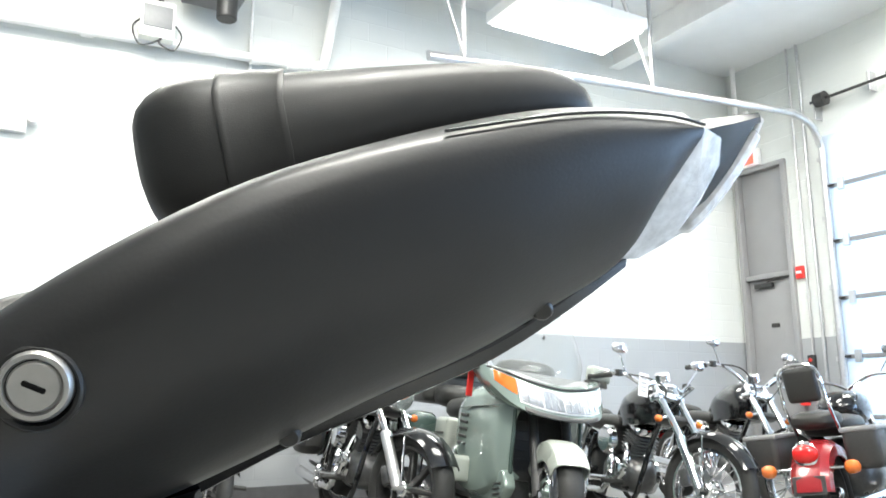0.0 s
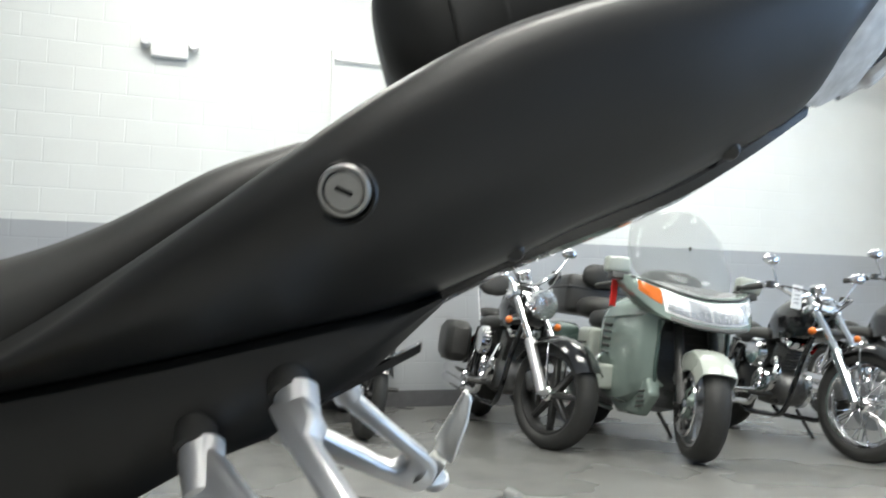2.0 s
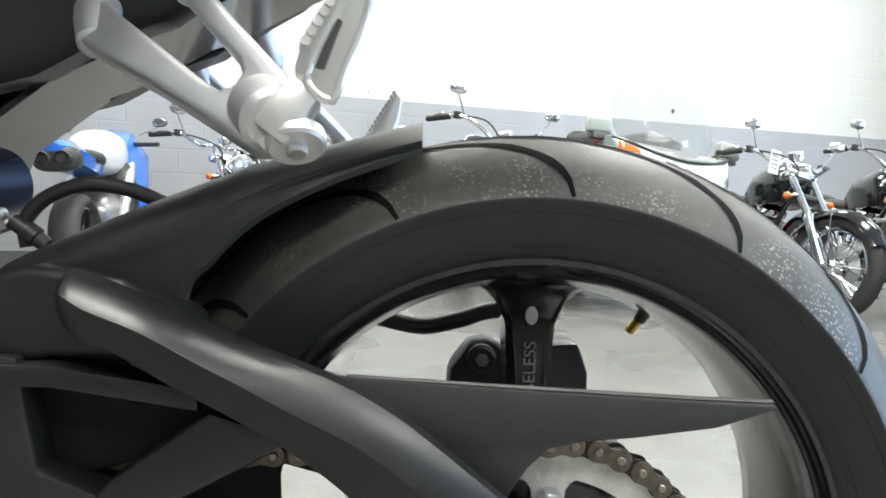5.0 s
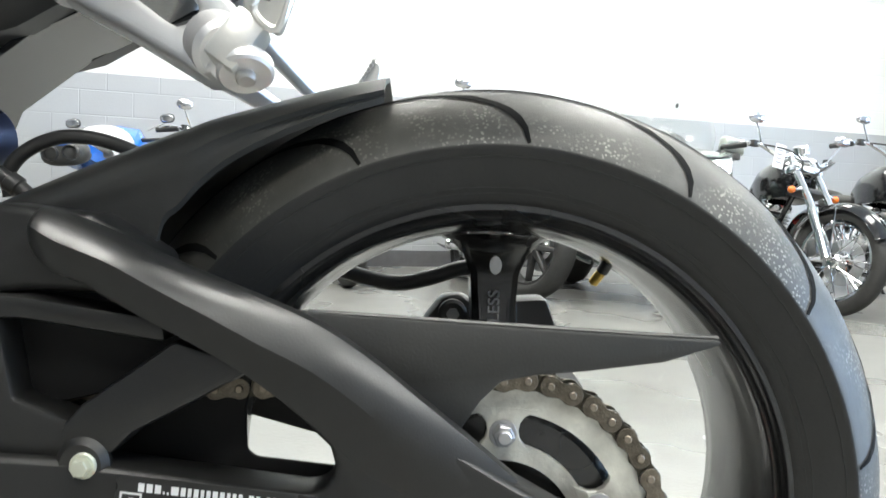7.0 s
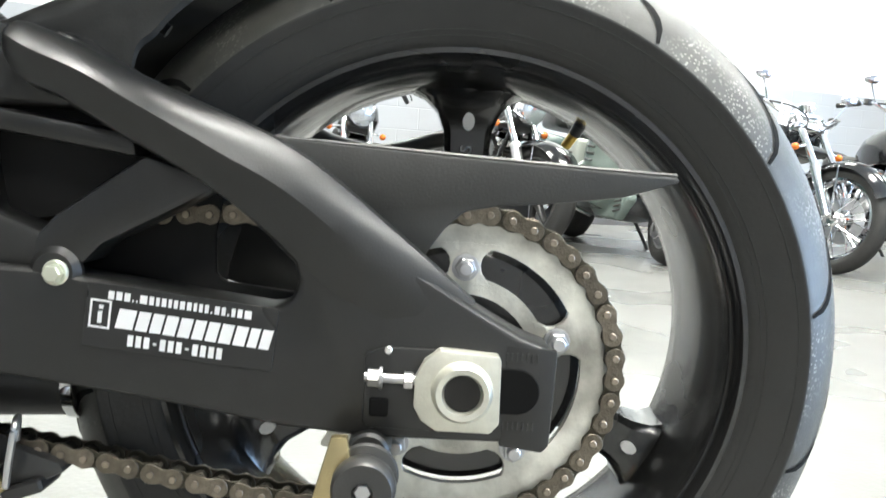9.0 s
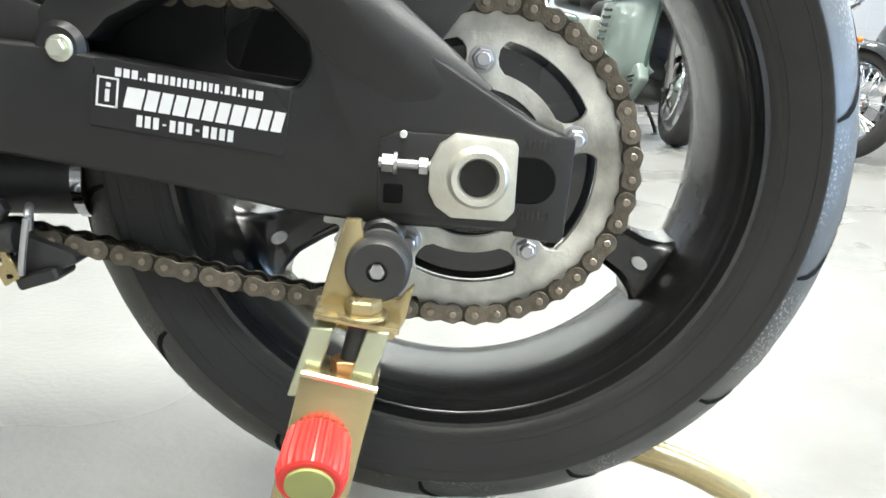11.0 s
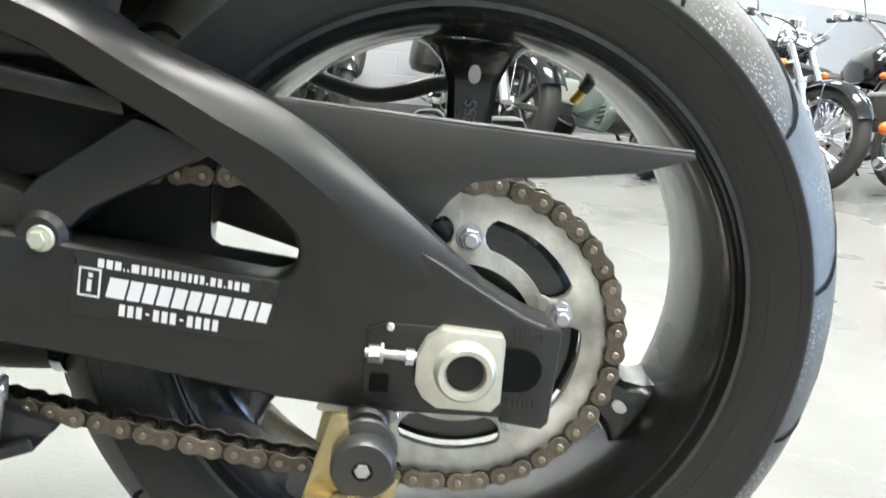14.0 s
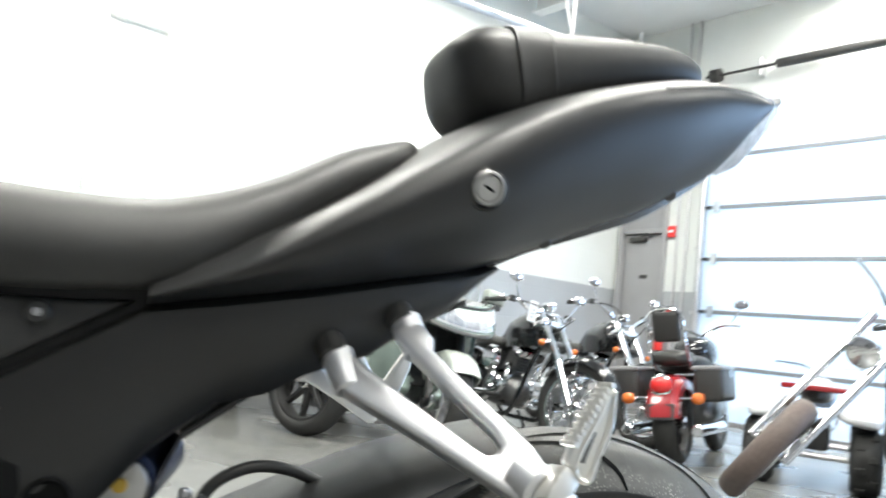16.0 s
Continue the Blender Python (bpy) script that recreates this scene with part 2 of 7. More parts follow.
def shared(name, me, parent, m):
    ob = new(name, me)
    ob.parent = parent
    ob.matrix_basis = m
    return ob


def mesh_of(name, bm, material, smooth=35):
    ob_me = bpy.data.meshes.new(name)
    bmesh.ops.recalc_face_normals(bm, faces=bm.faces)
    bm.to_mesh(ob_me)
    bm.free()
    ob_me.materials.append(material)
    for p in ob_me.polygons:
        p.use_smooth = True
    ob_me.set_sharp_from_angle(angle=math.radians(smooth))
    return ob_me


def thing(name, label, category, group="", kind="", m=None):
    ob = new(name)
    ob.empty_display_size = 0.1
    if m is not None:
        ob.matrix_basis = m
    return tagged(ob, label, category, group, kind)


def bevel(bm, w, seg=2, ang=30):
    es = [e for e in bm.edges if len(e.link_faces) == 2 and e.calc_face_angle(0) > math.radians(ang)]
    if es and w > 0:
        bmesh.ops.bevel(bm, geom=es, offset=w, segments=seg, profile=0.5, affect="EDGES", clamp_overlap=True)


def prism(poly, y0, y1, bev=0.0, seg=2, bm=None):
    """Polygon in x, z pushed from y0 to y1."""
    own = bm is None
    b = bmesh.new()
    lo = [b.verts.new((x, y0, z)) for x, z in poly]
    hi = [b.verts.new((x, y1, z)) for x, z in poly]
    b.faces.new(lo)
    b.faces.new(hi[::-1])
    k = len(poly)
    for i in range(k):
        j = (i + 1) % k
        b.faces.new((lo[j], lo[i], hi[i], hi[j]))
    bmesh.ops.recalc_face_normals(b, faces=b.faces)
    bevel(b, bev, seg)
    if own:
        return b
    join(bm, b)
    return bm


def join(dst, src, m=None):
    if m is not None:
        src.transform(m)
    tmp = bpy.data.meshes.new("tmp")
    src.to_mesh(tmp)
    src.free()
    dst.from_mesh(tmp)
    bpy.data.meshes.remove(tmp)
    return dst


def box(sx, sy, sz, bev=0.0, seg=2, m=None):
    b = bmesh.new()
    bmesh.ops.create_cube(b, size=1, matrix=Matrix.Diagonal((sx, sy, sz, 1)))
    bevel(b, bev, seg)
    if m is not None:
        b.transform(m)
    return b


def revolve(profile, n=64, m=None, close=False):
    """(axial, radius) pairs turned about the y axis."""
    b = bmesh.new()
    rings = []
    for a, r in profile:
        rings.append([b.verts.new((r * math.cos(2 * math.pi * i / n), a, r * math.sin(2 * math.pi * i / n))) for i in range(n)])
    prs = list(zip(rings, rings[1:]))
    if close:
        prs.append((rings[-1], rings[0]))
    for p, q in prs:
        for i in range(n):
            j = (i + 1) % n
            b.faces.new((p[i], p[j], q[j], q[i]))
    if not close:
        for rg in (rings[0], rings[-1]):
            if (rg[0].co - rg[n // 2].co).length > 1e-4:
                b.faces.new(rg)
    if m is not None:
        b.transform(m)
    return b


def cyl(r, length, n=24, bev=0.0, m=None, r2=None):
    """A cylinder along y, centred."""
    r2 = r if r2 is None else r2
    h = length / 2
    if bev:
        b = revolve([(-h, r - bev), (-h + bev, r), (h - bev, r2), (h, r2 - bev)], n)
    else:
        b = revolve([(-h, r), (h, r2)], n)
    if m is not None:
        b.transform(m)
    return b


def aim(p, q):
    """Frame whose y axis runs from p to q, at the middle."""
    p, q = Vector(p), Vector(q)
    rot = (q - p).to_track_quat("Y", "Z").to_matrix().to_4x4()
    return Matrix.Translation((p + q) / 2) @ rot


def rod(p, q, r, n=12, r2=None, bev=0.0):
    return cyl(r, (Vector(q) - Vector(p)).length, n, bev, aim(p, q), r2)


def spline(pts, steps=8):
    pts = [Vector(p) for p in pts]
    out = []
    for i in range(len(pts) - 1):
        p0, p1, p2, p3 = pts[max(i - 1, 0)], pts[i], pts[i + 1], pts[min(i + 2, len(pts) - 1)]
        for k in range(steps):
            t = k / steps
            out.append(0.5 * ((2 * p1) + (p2 - p0) * t + (2 * p0 - 5 * p1 + 4 * p2 - p3) * t * t + (3 * p1 - p0 - 3 * p2 + p3) * t ** 3))
    out.append(pts[-1])
    return out


def tube(pts, r, n=10, steps=8, smooth=True):
    path = spline(pts, steps) if smooth else [Vector(p) for p in pts]
    b = bmesh.new()
    rings = []
    ref = Vector((0.13, 0.31, 0.94)).normalized()
    for i, p in enumerate(path):
        d = (path[min(i + 1, len(path) - 1)] - path[max(i - 1, 0)]).normalized()
        u = d.cross(ref).normalized()
        v = d.cross(u).normalized()
        rr = r[min(i * len(r) // len(path), len(r) - 1)] if isinstance(r, (list, tuple)) else r
        rings.append([b.verts.new(p + (u * math.cos(2 * math.pi * k / n) + v * math.sin(2 * math.pi * k / n)) * rr) for k in range(n)])
    for p, q in zip(rings, rings[1:]):
        for k in range(n):
            j = (k + 1) % n
            b.faces.new((p[k], p[j], q[j], q[k]))
    b.faces.new(rings[0][::-1])
    b.faces.new(rings[-1])
    return b


def loft(rings, cap=True):
    b = bmesh.new()
    vs = [[b.verts.new(p) for p in rg] for rg in rings]
    k = len(rings[0])
    for p, q in zip(vs, vs[1:]):
        for i in range(k):
            j = (i + 1) % k
            b.faces.new((p[i], p[j], q[j], q[i]))
    if cap:
        b.faces.new(vs[0][::-1])
        b.faces.new(vs[-1])
    return b


def blob(sx, sy, sz, m=None, seg=20, p=2.0):
    """A rounded solid; p above 2 makes it boxier."""
    b = bmesh.new()
    bmesh.ops.create_uvsphere(b, u_segments=seg, v_segments=seg // 2, radius=1)
    for v in b.verts:
        c = v.co
        s = (abs(c.x) ** p + abs(c.y) ** p + abs(c.z) ** p) ** (1 / p)
        v.co = Vector((c.x / s * sx, c.y / s * sy, c.z / s * sz))
    if m is not None:
        b.transform(m)
    return b


def hexbolt(r, h, m):
    b = cyl(r, h, 6, r * 0.12, m)
    return b


T = Matrix.Translation


def RX(a):
    return Matrix.Rotation(math.radians(a), 4, "X")


def RY(a):
    return Matrix.Rotation(math.radians(a), 4, "Y")


def RZ(a):
    return Matrix.Rotation(math.radians(a), 4, "Z")


# ---- the room ----
def slab(name, s0, s1, d0, d1, z0, z1, material, label, parent=None):
    b = box(s1 - s0, d1 - d0, z1 - z0, 0, 2, T(((s0 + s1) / 2, -(d0 + d1) / 2, (z0 + z1) / 2)))
    ob = part(name, b, material, parent)
    ob.matrix_basis = T(W0) @ Matrix.Rotation(WALL_ANG, 4, "Z")
    if label:
        tagged(ob, label, name.split("_")[0], kind="structure")
    return ob


SC = 5.86      # the corner with the overhead-door wall, along the back wall
slab("floor", -9, 9, -0.5, 13, -0.2, 0, M_FLOOR, "pale grey sealed concrete workshop floor with scuffs")
slab("ceiling", -9, 9, -0.5, 13, CEIL, CEIL + 0.2, M_CEIL, "white painted workshop ceiling deck")
DL, DR, DH = 0.05, 0.82, 3.78   # the steel door along the right wall, from the corner
slab("wall_back", -9, SC + 0.3, -0.3, 0, 0, CEIL, M_WALL, "painted block wall, white above a grey band")
slab("baseboard", -9, SC, 0.0, 0.012, 0, 0.15, M_BASE, "black rubber baseboard along the block wall")
slab("wall_left", -9, -8.8, 0, 13, 0, CEIL, M_DIM, "dim grey painted block wall")
slab("wall_front", -9, 9, 12.8, 13, 0, CEIL, M_DIM, "dim grey painted block wall")


ROOM = T(W0) @ Matrix.Rotation(WALL_ANG, 4, "Z")      # local x along the back wall, -y into the room


# the wall with the overhead door
def door_wall():
    o0, o1, top = 1.42, 6.2, 3.90
    for nm, d0, d1, z0, z1 in (("wall_right_corner", 0, DL, 0, CEIL), ("wall_right_over_door", DL, DR, DH, CEIL), ("wall_right_pier", DR, o0, 0, CEIL), ("wall_right", o1, 7.0, 0, CEIL), ("wall_right_end", 12.4, 13, 0, CEIL), ("wall_right_header", 7.0, 12.4, 2.95, CEIL), ("wall_right_lintel", o0, o1, top, CEIL)):
        slab(nm, SC, SC + 0.3, d0, d1, z0, z1, M_WALL, "painted block wall round the overhead door")
    od = thing("overhead_door", "closed white sectional overhead door on steel tracks", "door", kind="structure", m=ROOM)
    n = 6
    h = top / n
    for i in range(n):
        part("door_section", box(0.045, o1 - o0 + 0.1, h - 0.012, 0.006, 2, T((SC - 0.03, -(o0 + o1) / 2, h * (i + 0.5)))), M_FIBRE, od)
        part("section_seam", box(0.03, o1 - o0 + 0.1, 0.045, 0.004, 1, T((SC - 0.06, -(o0 + o1) / 2, h * i + 0.02))), M_GREYPT, od)
        for d in (o0 + 0.14, (o0 + o1) / 2):
            part("hinge", box(0.04, 0.07, 0.14, 0.004, 1, T((SC - 0.085, -d, h * i + 0.02))), M_STEEL, od)
        part("roller", rod((SC - 0.10, -o0 - 0.06, h * i + 0.02), (SC - 0.10, -o0 + 0.05, h * i + 0.02), 0.014, 10), M_DARKMET, od)
    d = o0 - 0.04
    part("vertical_track", tube([(SC - 0.10, -d, 0.0), (SC - 0.10, -d, 2.0), (SC - 0.10, -d, top - 0.35), (SC - 0.13, -d, top - 0.12), (SC - 0.26, -d, top + 0.09), (SC - 0.52, -d, top + 0.17), (SC - 0.9, -d, top + 0.165), (SC - 3.8, -d, top - 0.04), (SC - 5.3, -d, top - 0.16)], 0.040, 10, 10), M_STEEL, od)
    part("track_angle", rod((SC - 0.55, -d + 0.03, top + 0.21), (SC - 5.3, -d + 0.03, top - 0.115), 0.022, 6), M_STEEL, od)
    for z in (0.5, 1.3, 2.1, 2.9, 3.6):
        part("track_bracket", box(0.11, 0.09, 0.05, 0.004, 1, T((SC - 0.055, -d + 0.03, z))), M_STEEL, od)
    part("spring_shaft", rod((SC - 0.14, -o0 + 0.10, top + 0.40), (SC - 0.14, -o1, top + 0.40), 0.018, 10), M_DARKMET, od)
    part("torsion_spring", rod((SC - 0.14, -o0 - 0.85, top + 0.40), (SC - 0.14, -o0 - 2.6, top + 0.40), 0.055, 16), M_DARKMET, od)
    part("cable_drum", rod((SC - 0.14, -o0 + 0.02, top + 0.40), (SC - 0.14, -o0 - 0.10, top + 0.40), 0.085, 20), M_DARKMET, od)
    part("bearing_plate", box(0.14, 0.02, 0.30, 0.004, 1, T((SC - 0.07, -o0 + 0.06, top + 0.34))), M_STEEL, od)
    part("centre_bracket", box(0.14, 0.03, 0.22, 0.004, 1, T((SC - 0.07, -o0 - 0.62, top + 0.42))), M_STEEL, od)
    for x, z in ((2.72, top + 0.04), (4.95, top - 0.12)):
        part("track_hanger", rod((SC - x, -d, z), (SC - x, -d, CEIL), 0.022, 8), M_STEEL, od)
        part("track_brace", rod((SC - x, -d, z + 0.06), (SC - x - 0.42, -d + 0.05, CEIL), 0.018, 8), M_STEEL, od)


door_wall()


SIDE = ROOM @ T((SC, 0, 0)) @ RZ(-90)      # local x out from the corner along the right wall


def steel_door():
    d = thing("door_1", "closed grey steel exit door with a fixed panel above", "door", kind="structure", m=SIDE)
    w = DR - DL
    mid = (DL + DR) / 2
    for x in (DL + 0.03, DR - 0.03):
        part("door_frame", box(0.06, 0.16, DH - 0.03, 0.006, 2, T((x, 0.03, (DH - 0.03) / 2))), M_DOOR, d)
    part("door_frame", box(w, 0.16, 0.06, 0.006, 2, T((mid, 0.03, DH - 0.03))), M_DOOR, d)
    part("transom_bar", box(w - 0.12, 0.12, 0.06, 0.006, 2, T((mid, 0.03, 2.36))), M_DOOR, d, "pale steel bar between door and panel")
    part("door_leaf", box(w - 0.13, 0.05, 2.32, 0.004, 2, T((mid, 0.06, 1.165))), M_DOOR, d)
    part("upper_panel", box(w - 0.13, 0.05, DH - 0.06 - 2.40, 0.004, 2, T((mid, 0.06, (DH - 0.06 + 2.40) / 2))), M_DOOR, d)
    part("door_closer", box(0.26, 0.06, 0.06, 0.01, 2, T((mid - 0.08, 0.0, 2.25))), M_DARKMET, d, "dark metal door closer")
    part("closer_arm", rod((mid - 0.02, -0.02, 2.29), (mid + 0.26, 0.0, 2.34), 0.012, 8), M_DARKMET, d)
    part("door_plate", box(0.12, 0.01, 0.05, 0.004, 1, T((mid + 0.02, 0.028, 1.75))), M_DARKMET, d)
    part("door_knob", blob(0.03, 0.05, 0.03, T((DR - 0.14, 0.0, 1.0))), M_STEEL, d)


steel_door()


def exit_sign():
    o = thing("exit_sign", "white exit sign box with a glowing red face above the door", "sign", m=SIDE @ T((0.31, -0.005, 3.895)))
    part("housing", box(0.34, 0.07, 0.22, 0.012, 2, T((0, -0.035, 0))), M_WHITE, o)
    part("sign_face", box(0.20, 0.01, 0.17, 0.003, 1, T((0, -0.074, 0.01))), M_REDSIGN, o, "glowing red face")


exit_sign()


def alarm_pull():
    o = thing("fire_alarm_pull", "small red fire alarm box on the wall by the door", "alarm", m=SIDE @ T((DR + 0.08, -0.002, 2.34)))
    part("body", box(0.11, 0.05, 0.15, 0.01, 2, T((0, -0.025, 0))), M_RED, o)
    part("lever", box(0.07, 0.02, 0.03, 0.004, 1, T((0, -0.058, 0.0))), M_WHITE, o)
    for x, r in ((DR + 0.16, 0.014), (DR + 0.30, 0.018)):
        c = thing("conduit", "thin grey conduit running up the wall", "conduit", m=SIDE)
        part("pipe", rod((x, -0.03, 0.2), (x, -0.03, CEIL), r, 10), M_STEEL, c)
    v = thing("vent_pipe", "white pipe with an elbow hanging from the ceiling", "pipe", m=SIDE)
    part("pipe", tube([(0.24, -0.14, CEIL), (0.24, -0.14, 4.6), (0.24, -0.14, 4.30), (0.27, -0.15, 4.25), (0.36, -0.18, 4.32), (0.44, -0.20, 4.40), (0.45, -0.20, 4.47)], 0.032, 12), M_WHITE, v)
    s = thing("wall_switch", "small dark switch box on the grey wall band", "switch", m=SIDE @ T((DR + 0.16, -0.045, 1.25)))
    part("plate", box(0.09, 0.05, 0.22, 0.008, 2, T((0, -0.025, 0))), M_DARKMET, s)
    part("button", cyl(0.02, 0.02, 16, 0.003, T((0, -0.058, 0.05))), M_RED, s)
    e = thing("fire_extinguisher", "red fire extinguisher hanging by the steel door", "extinguisher", m=SIDE @ T((DR + 0.03, -0.08, 0.98)))
    part("cylinder", revolve([(-0.20, 0.02), (-0.19, 0.055), (0.10, 0.055), (0.15, 0.03), (0.17, 0.015)], 20, RX(90)), M_RED, e)
    part("valve_head", box(0.05, 0.05, 0.05, 0.01, 2, T((0, 0, 0.19))), M_DARKMET, e)


alarm_pull()


def emergency_light():
    o = thing("emergency_light", "white twin-head emergency light on the wall", "lamp", m=ROOM @ T((-2.52, -0.002, 3.05)))
    part("case", box(0.30, 0.07, 0.10, 0.015, 2, T((0, -0.035, -0.02))), M_WHITE, o)
    for x in (-0.19, 0.19):
        part("lamp_head", cyl(0.045, 0.07, 20, 0.008, T((x, -0.06, 0.05))), M_WHITE, o)
        part("lens", cyl(0.036, 0.01, 20, 0, T((x, -0.098, 0.05))), M_LENS, o, "clear round lens")


emergency_light()


def wall_pipe():
    o = thing("sprinkler_pipe", "white painted pipe along the top of the wall", "pipe", m=ROOM)
    a, b = Vector((-7.0, -0.10, 3.72)), Vector((-0.05, -0.10, 4.01))
    part("pipe_run", rod(a, b, 0.045, 16), M_WHITE, o)
    part("riser", tube([b, b + Vector((0.10, 0, 0.03)), b + Vector((0.16, -0.01, 0.16)), Vector((0.26, -0.12, CEIL))], 0.05, 14), M_WHITE, o)
    for t in (0.35, 0.72, 0.925, 0.975):
        c, d = a.lerp(b, t), (b - a).normalized() * 0.05
        part("coupling", rod(c - d, c + d, 0.060, 16), M_WHITE, o)
    part("drop_rod", rod((-0.60, -0.03, 1.6), (-0.60, -0.03, CEIL), 0.014, 8), M_WHITE, o)
    part("branch", tube([(-0.60, -0.03, 3.14), (-1.08, -0.03, 3.14), (-1.12, -0.03, 3.10), (-1.12, -0.03, 1.6)], 0.012, 8, 4), M_WHITE, o)
    b = thing("junction_box", "beige electrical box with looping wires high on the wall", "box", m=ROOM @ T((-1.46, -0.14, 4.10)))
    part("case", box(0.29, 0.2, 0.34, 0.012, 2), M_CREAM, b)
    part("cover_plate", box(0.24, 0.012, 0.20, 0.004, 2, T((0, -0.104, 0.02))), M_GREYPT, b)
    part("strut", rod((0, 0, 0.17), (0, 0, CEIL - 4.10), 0.05, 8), M_DARKMET, b)
    for k in (-1, 1):
        part("wire", tube([(0.12 * k, -0.08, 0.0), (0.20 * k, -0.10, -0.12), (0.14 * k, -0.10, -0.26), (0.02 * k, -0.10, -0.22), (0.05, -0.08, -0.15)], 0.008, 6), M_DARKMET, b)
    h = thing("unit_heater", "dark fan heater hanging from the ceiling", "heater", m=ROOM @ T((-1.02, -0.30, 4.50)))
    part("case", box(0.5, 0.35, 0.3, 0.02, 2), M_GREYPT, h)
    part("motor", cyl(0.09, 0.3, 20, 0.01, T((0.1, -0.1, -0.2)) @ RX(90)), M_DARKMET, h)
    for x in (-0.18, 0.18):
        part("hanger", rod((x, 0, 0.1), (x, 0, CEIL - 4.50), 0.012, 8), M_DARKMET, h)


wall_pipe()


def ceiling_things():
    for s, d in LAMPS:
        o = thing("ceiling_light", "bright white fluorescent fixture under the ceiling", "lamp", group="ceiling lights", m=ROOM @ T((s, -d, CEIL - (0.60 if d == 1.1 else 0.13))))
        if d == 1.1:
            for hx in (-0.6, 0.6):
                part("hanger_rod", rod((hx, 0, 0.12), (hx, 0, 0.60), 0.008, 8), M_STEEL, o)
        part("housing", box(1.5 if d == 1.1 else 2.4, 0.7 if d == 1.1 else 1.0, 0.12, 0.01, 2, T((0, 0, 0.065))), M_WHITE, o)
        part("diffuser", box(1.42 if d == 1.1 else 2.32, 0.62 if d == 1.1 else 0.92, 0.03, 0.008, 2, T((0, 0, -0.01))), M_LAMP, o, "glowing white diffuser")
    for k in range(4):
        o = thing("roof_beam", "white painted steel roof beam", "beam", group="roof beams", kind="structure", m=ROOM @ T((-7 + 3.6 * k, 0, 0)))
        part("flange", box(0.16, 12.6, 0.02, 0, 1, T((0, -6.4, CEIL - 0.34))), M_WHITE, o)
        part("web", box(0.02, 12.6, 0.33, 0, 1, T((0, -6.4, CEIL - 0.17))), M_WHITE, o)


ceiling_things()


# ---- the black sport motorcycle on its stand ----
ZA = 0.367                 # axle height
bike = thing("sport_motorcycle", "matte black sport motorcycle lifted on a rear paddock stand", "motorcycle")


def smooth_rows(rows, n=4):
    """Finer rows between the given stations, each row a tuple of numbers."""
    out = []
    for i in range(len(rows) - 1):
        for k in range(n):
            t = k / n
            p0, p1, p2, p3 = rows[max(i - 1, 0)], rows[i], rows[i + 1], rows[min(i + 2, len(rows) - 1)]
            out.append(tuple(0.5 * (2 * b + (c - a) * t + (2 * a - 5 * b + 4 * c - d) * t * t + (3 * b - a - 3 * c + d) * t ** 3) for a, b, c, d in zip(p0, p1, p2, p3)))
    out.append(tuple(rows[-1]))
    return out


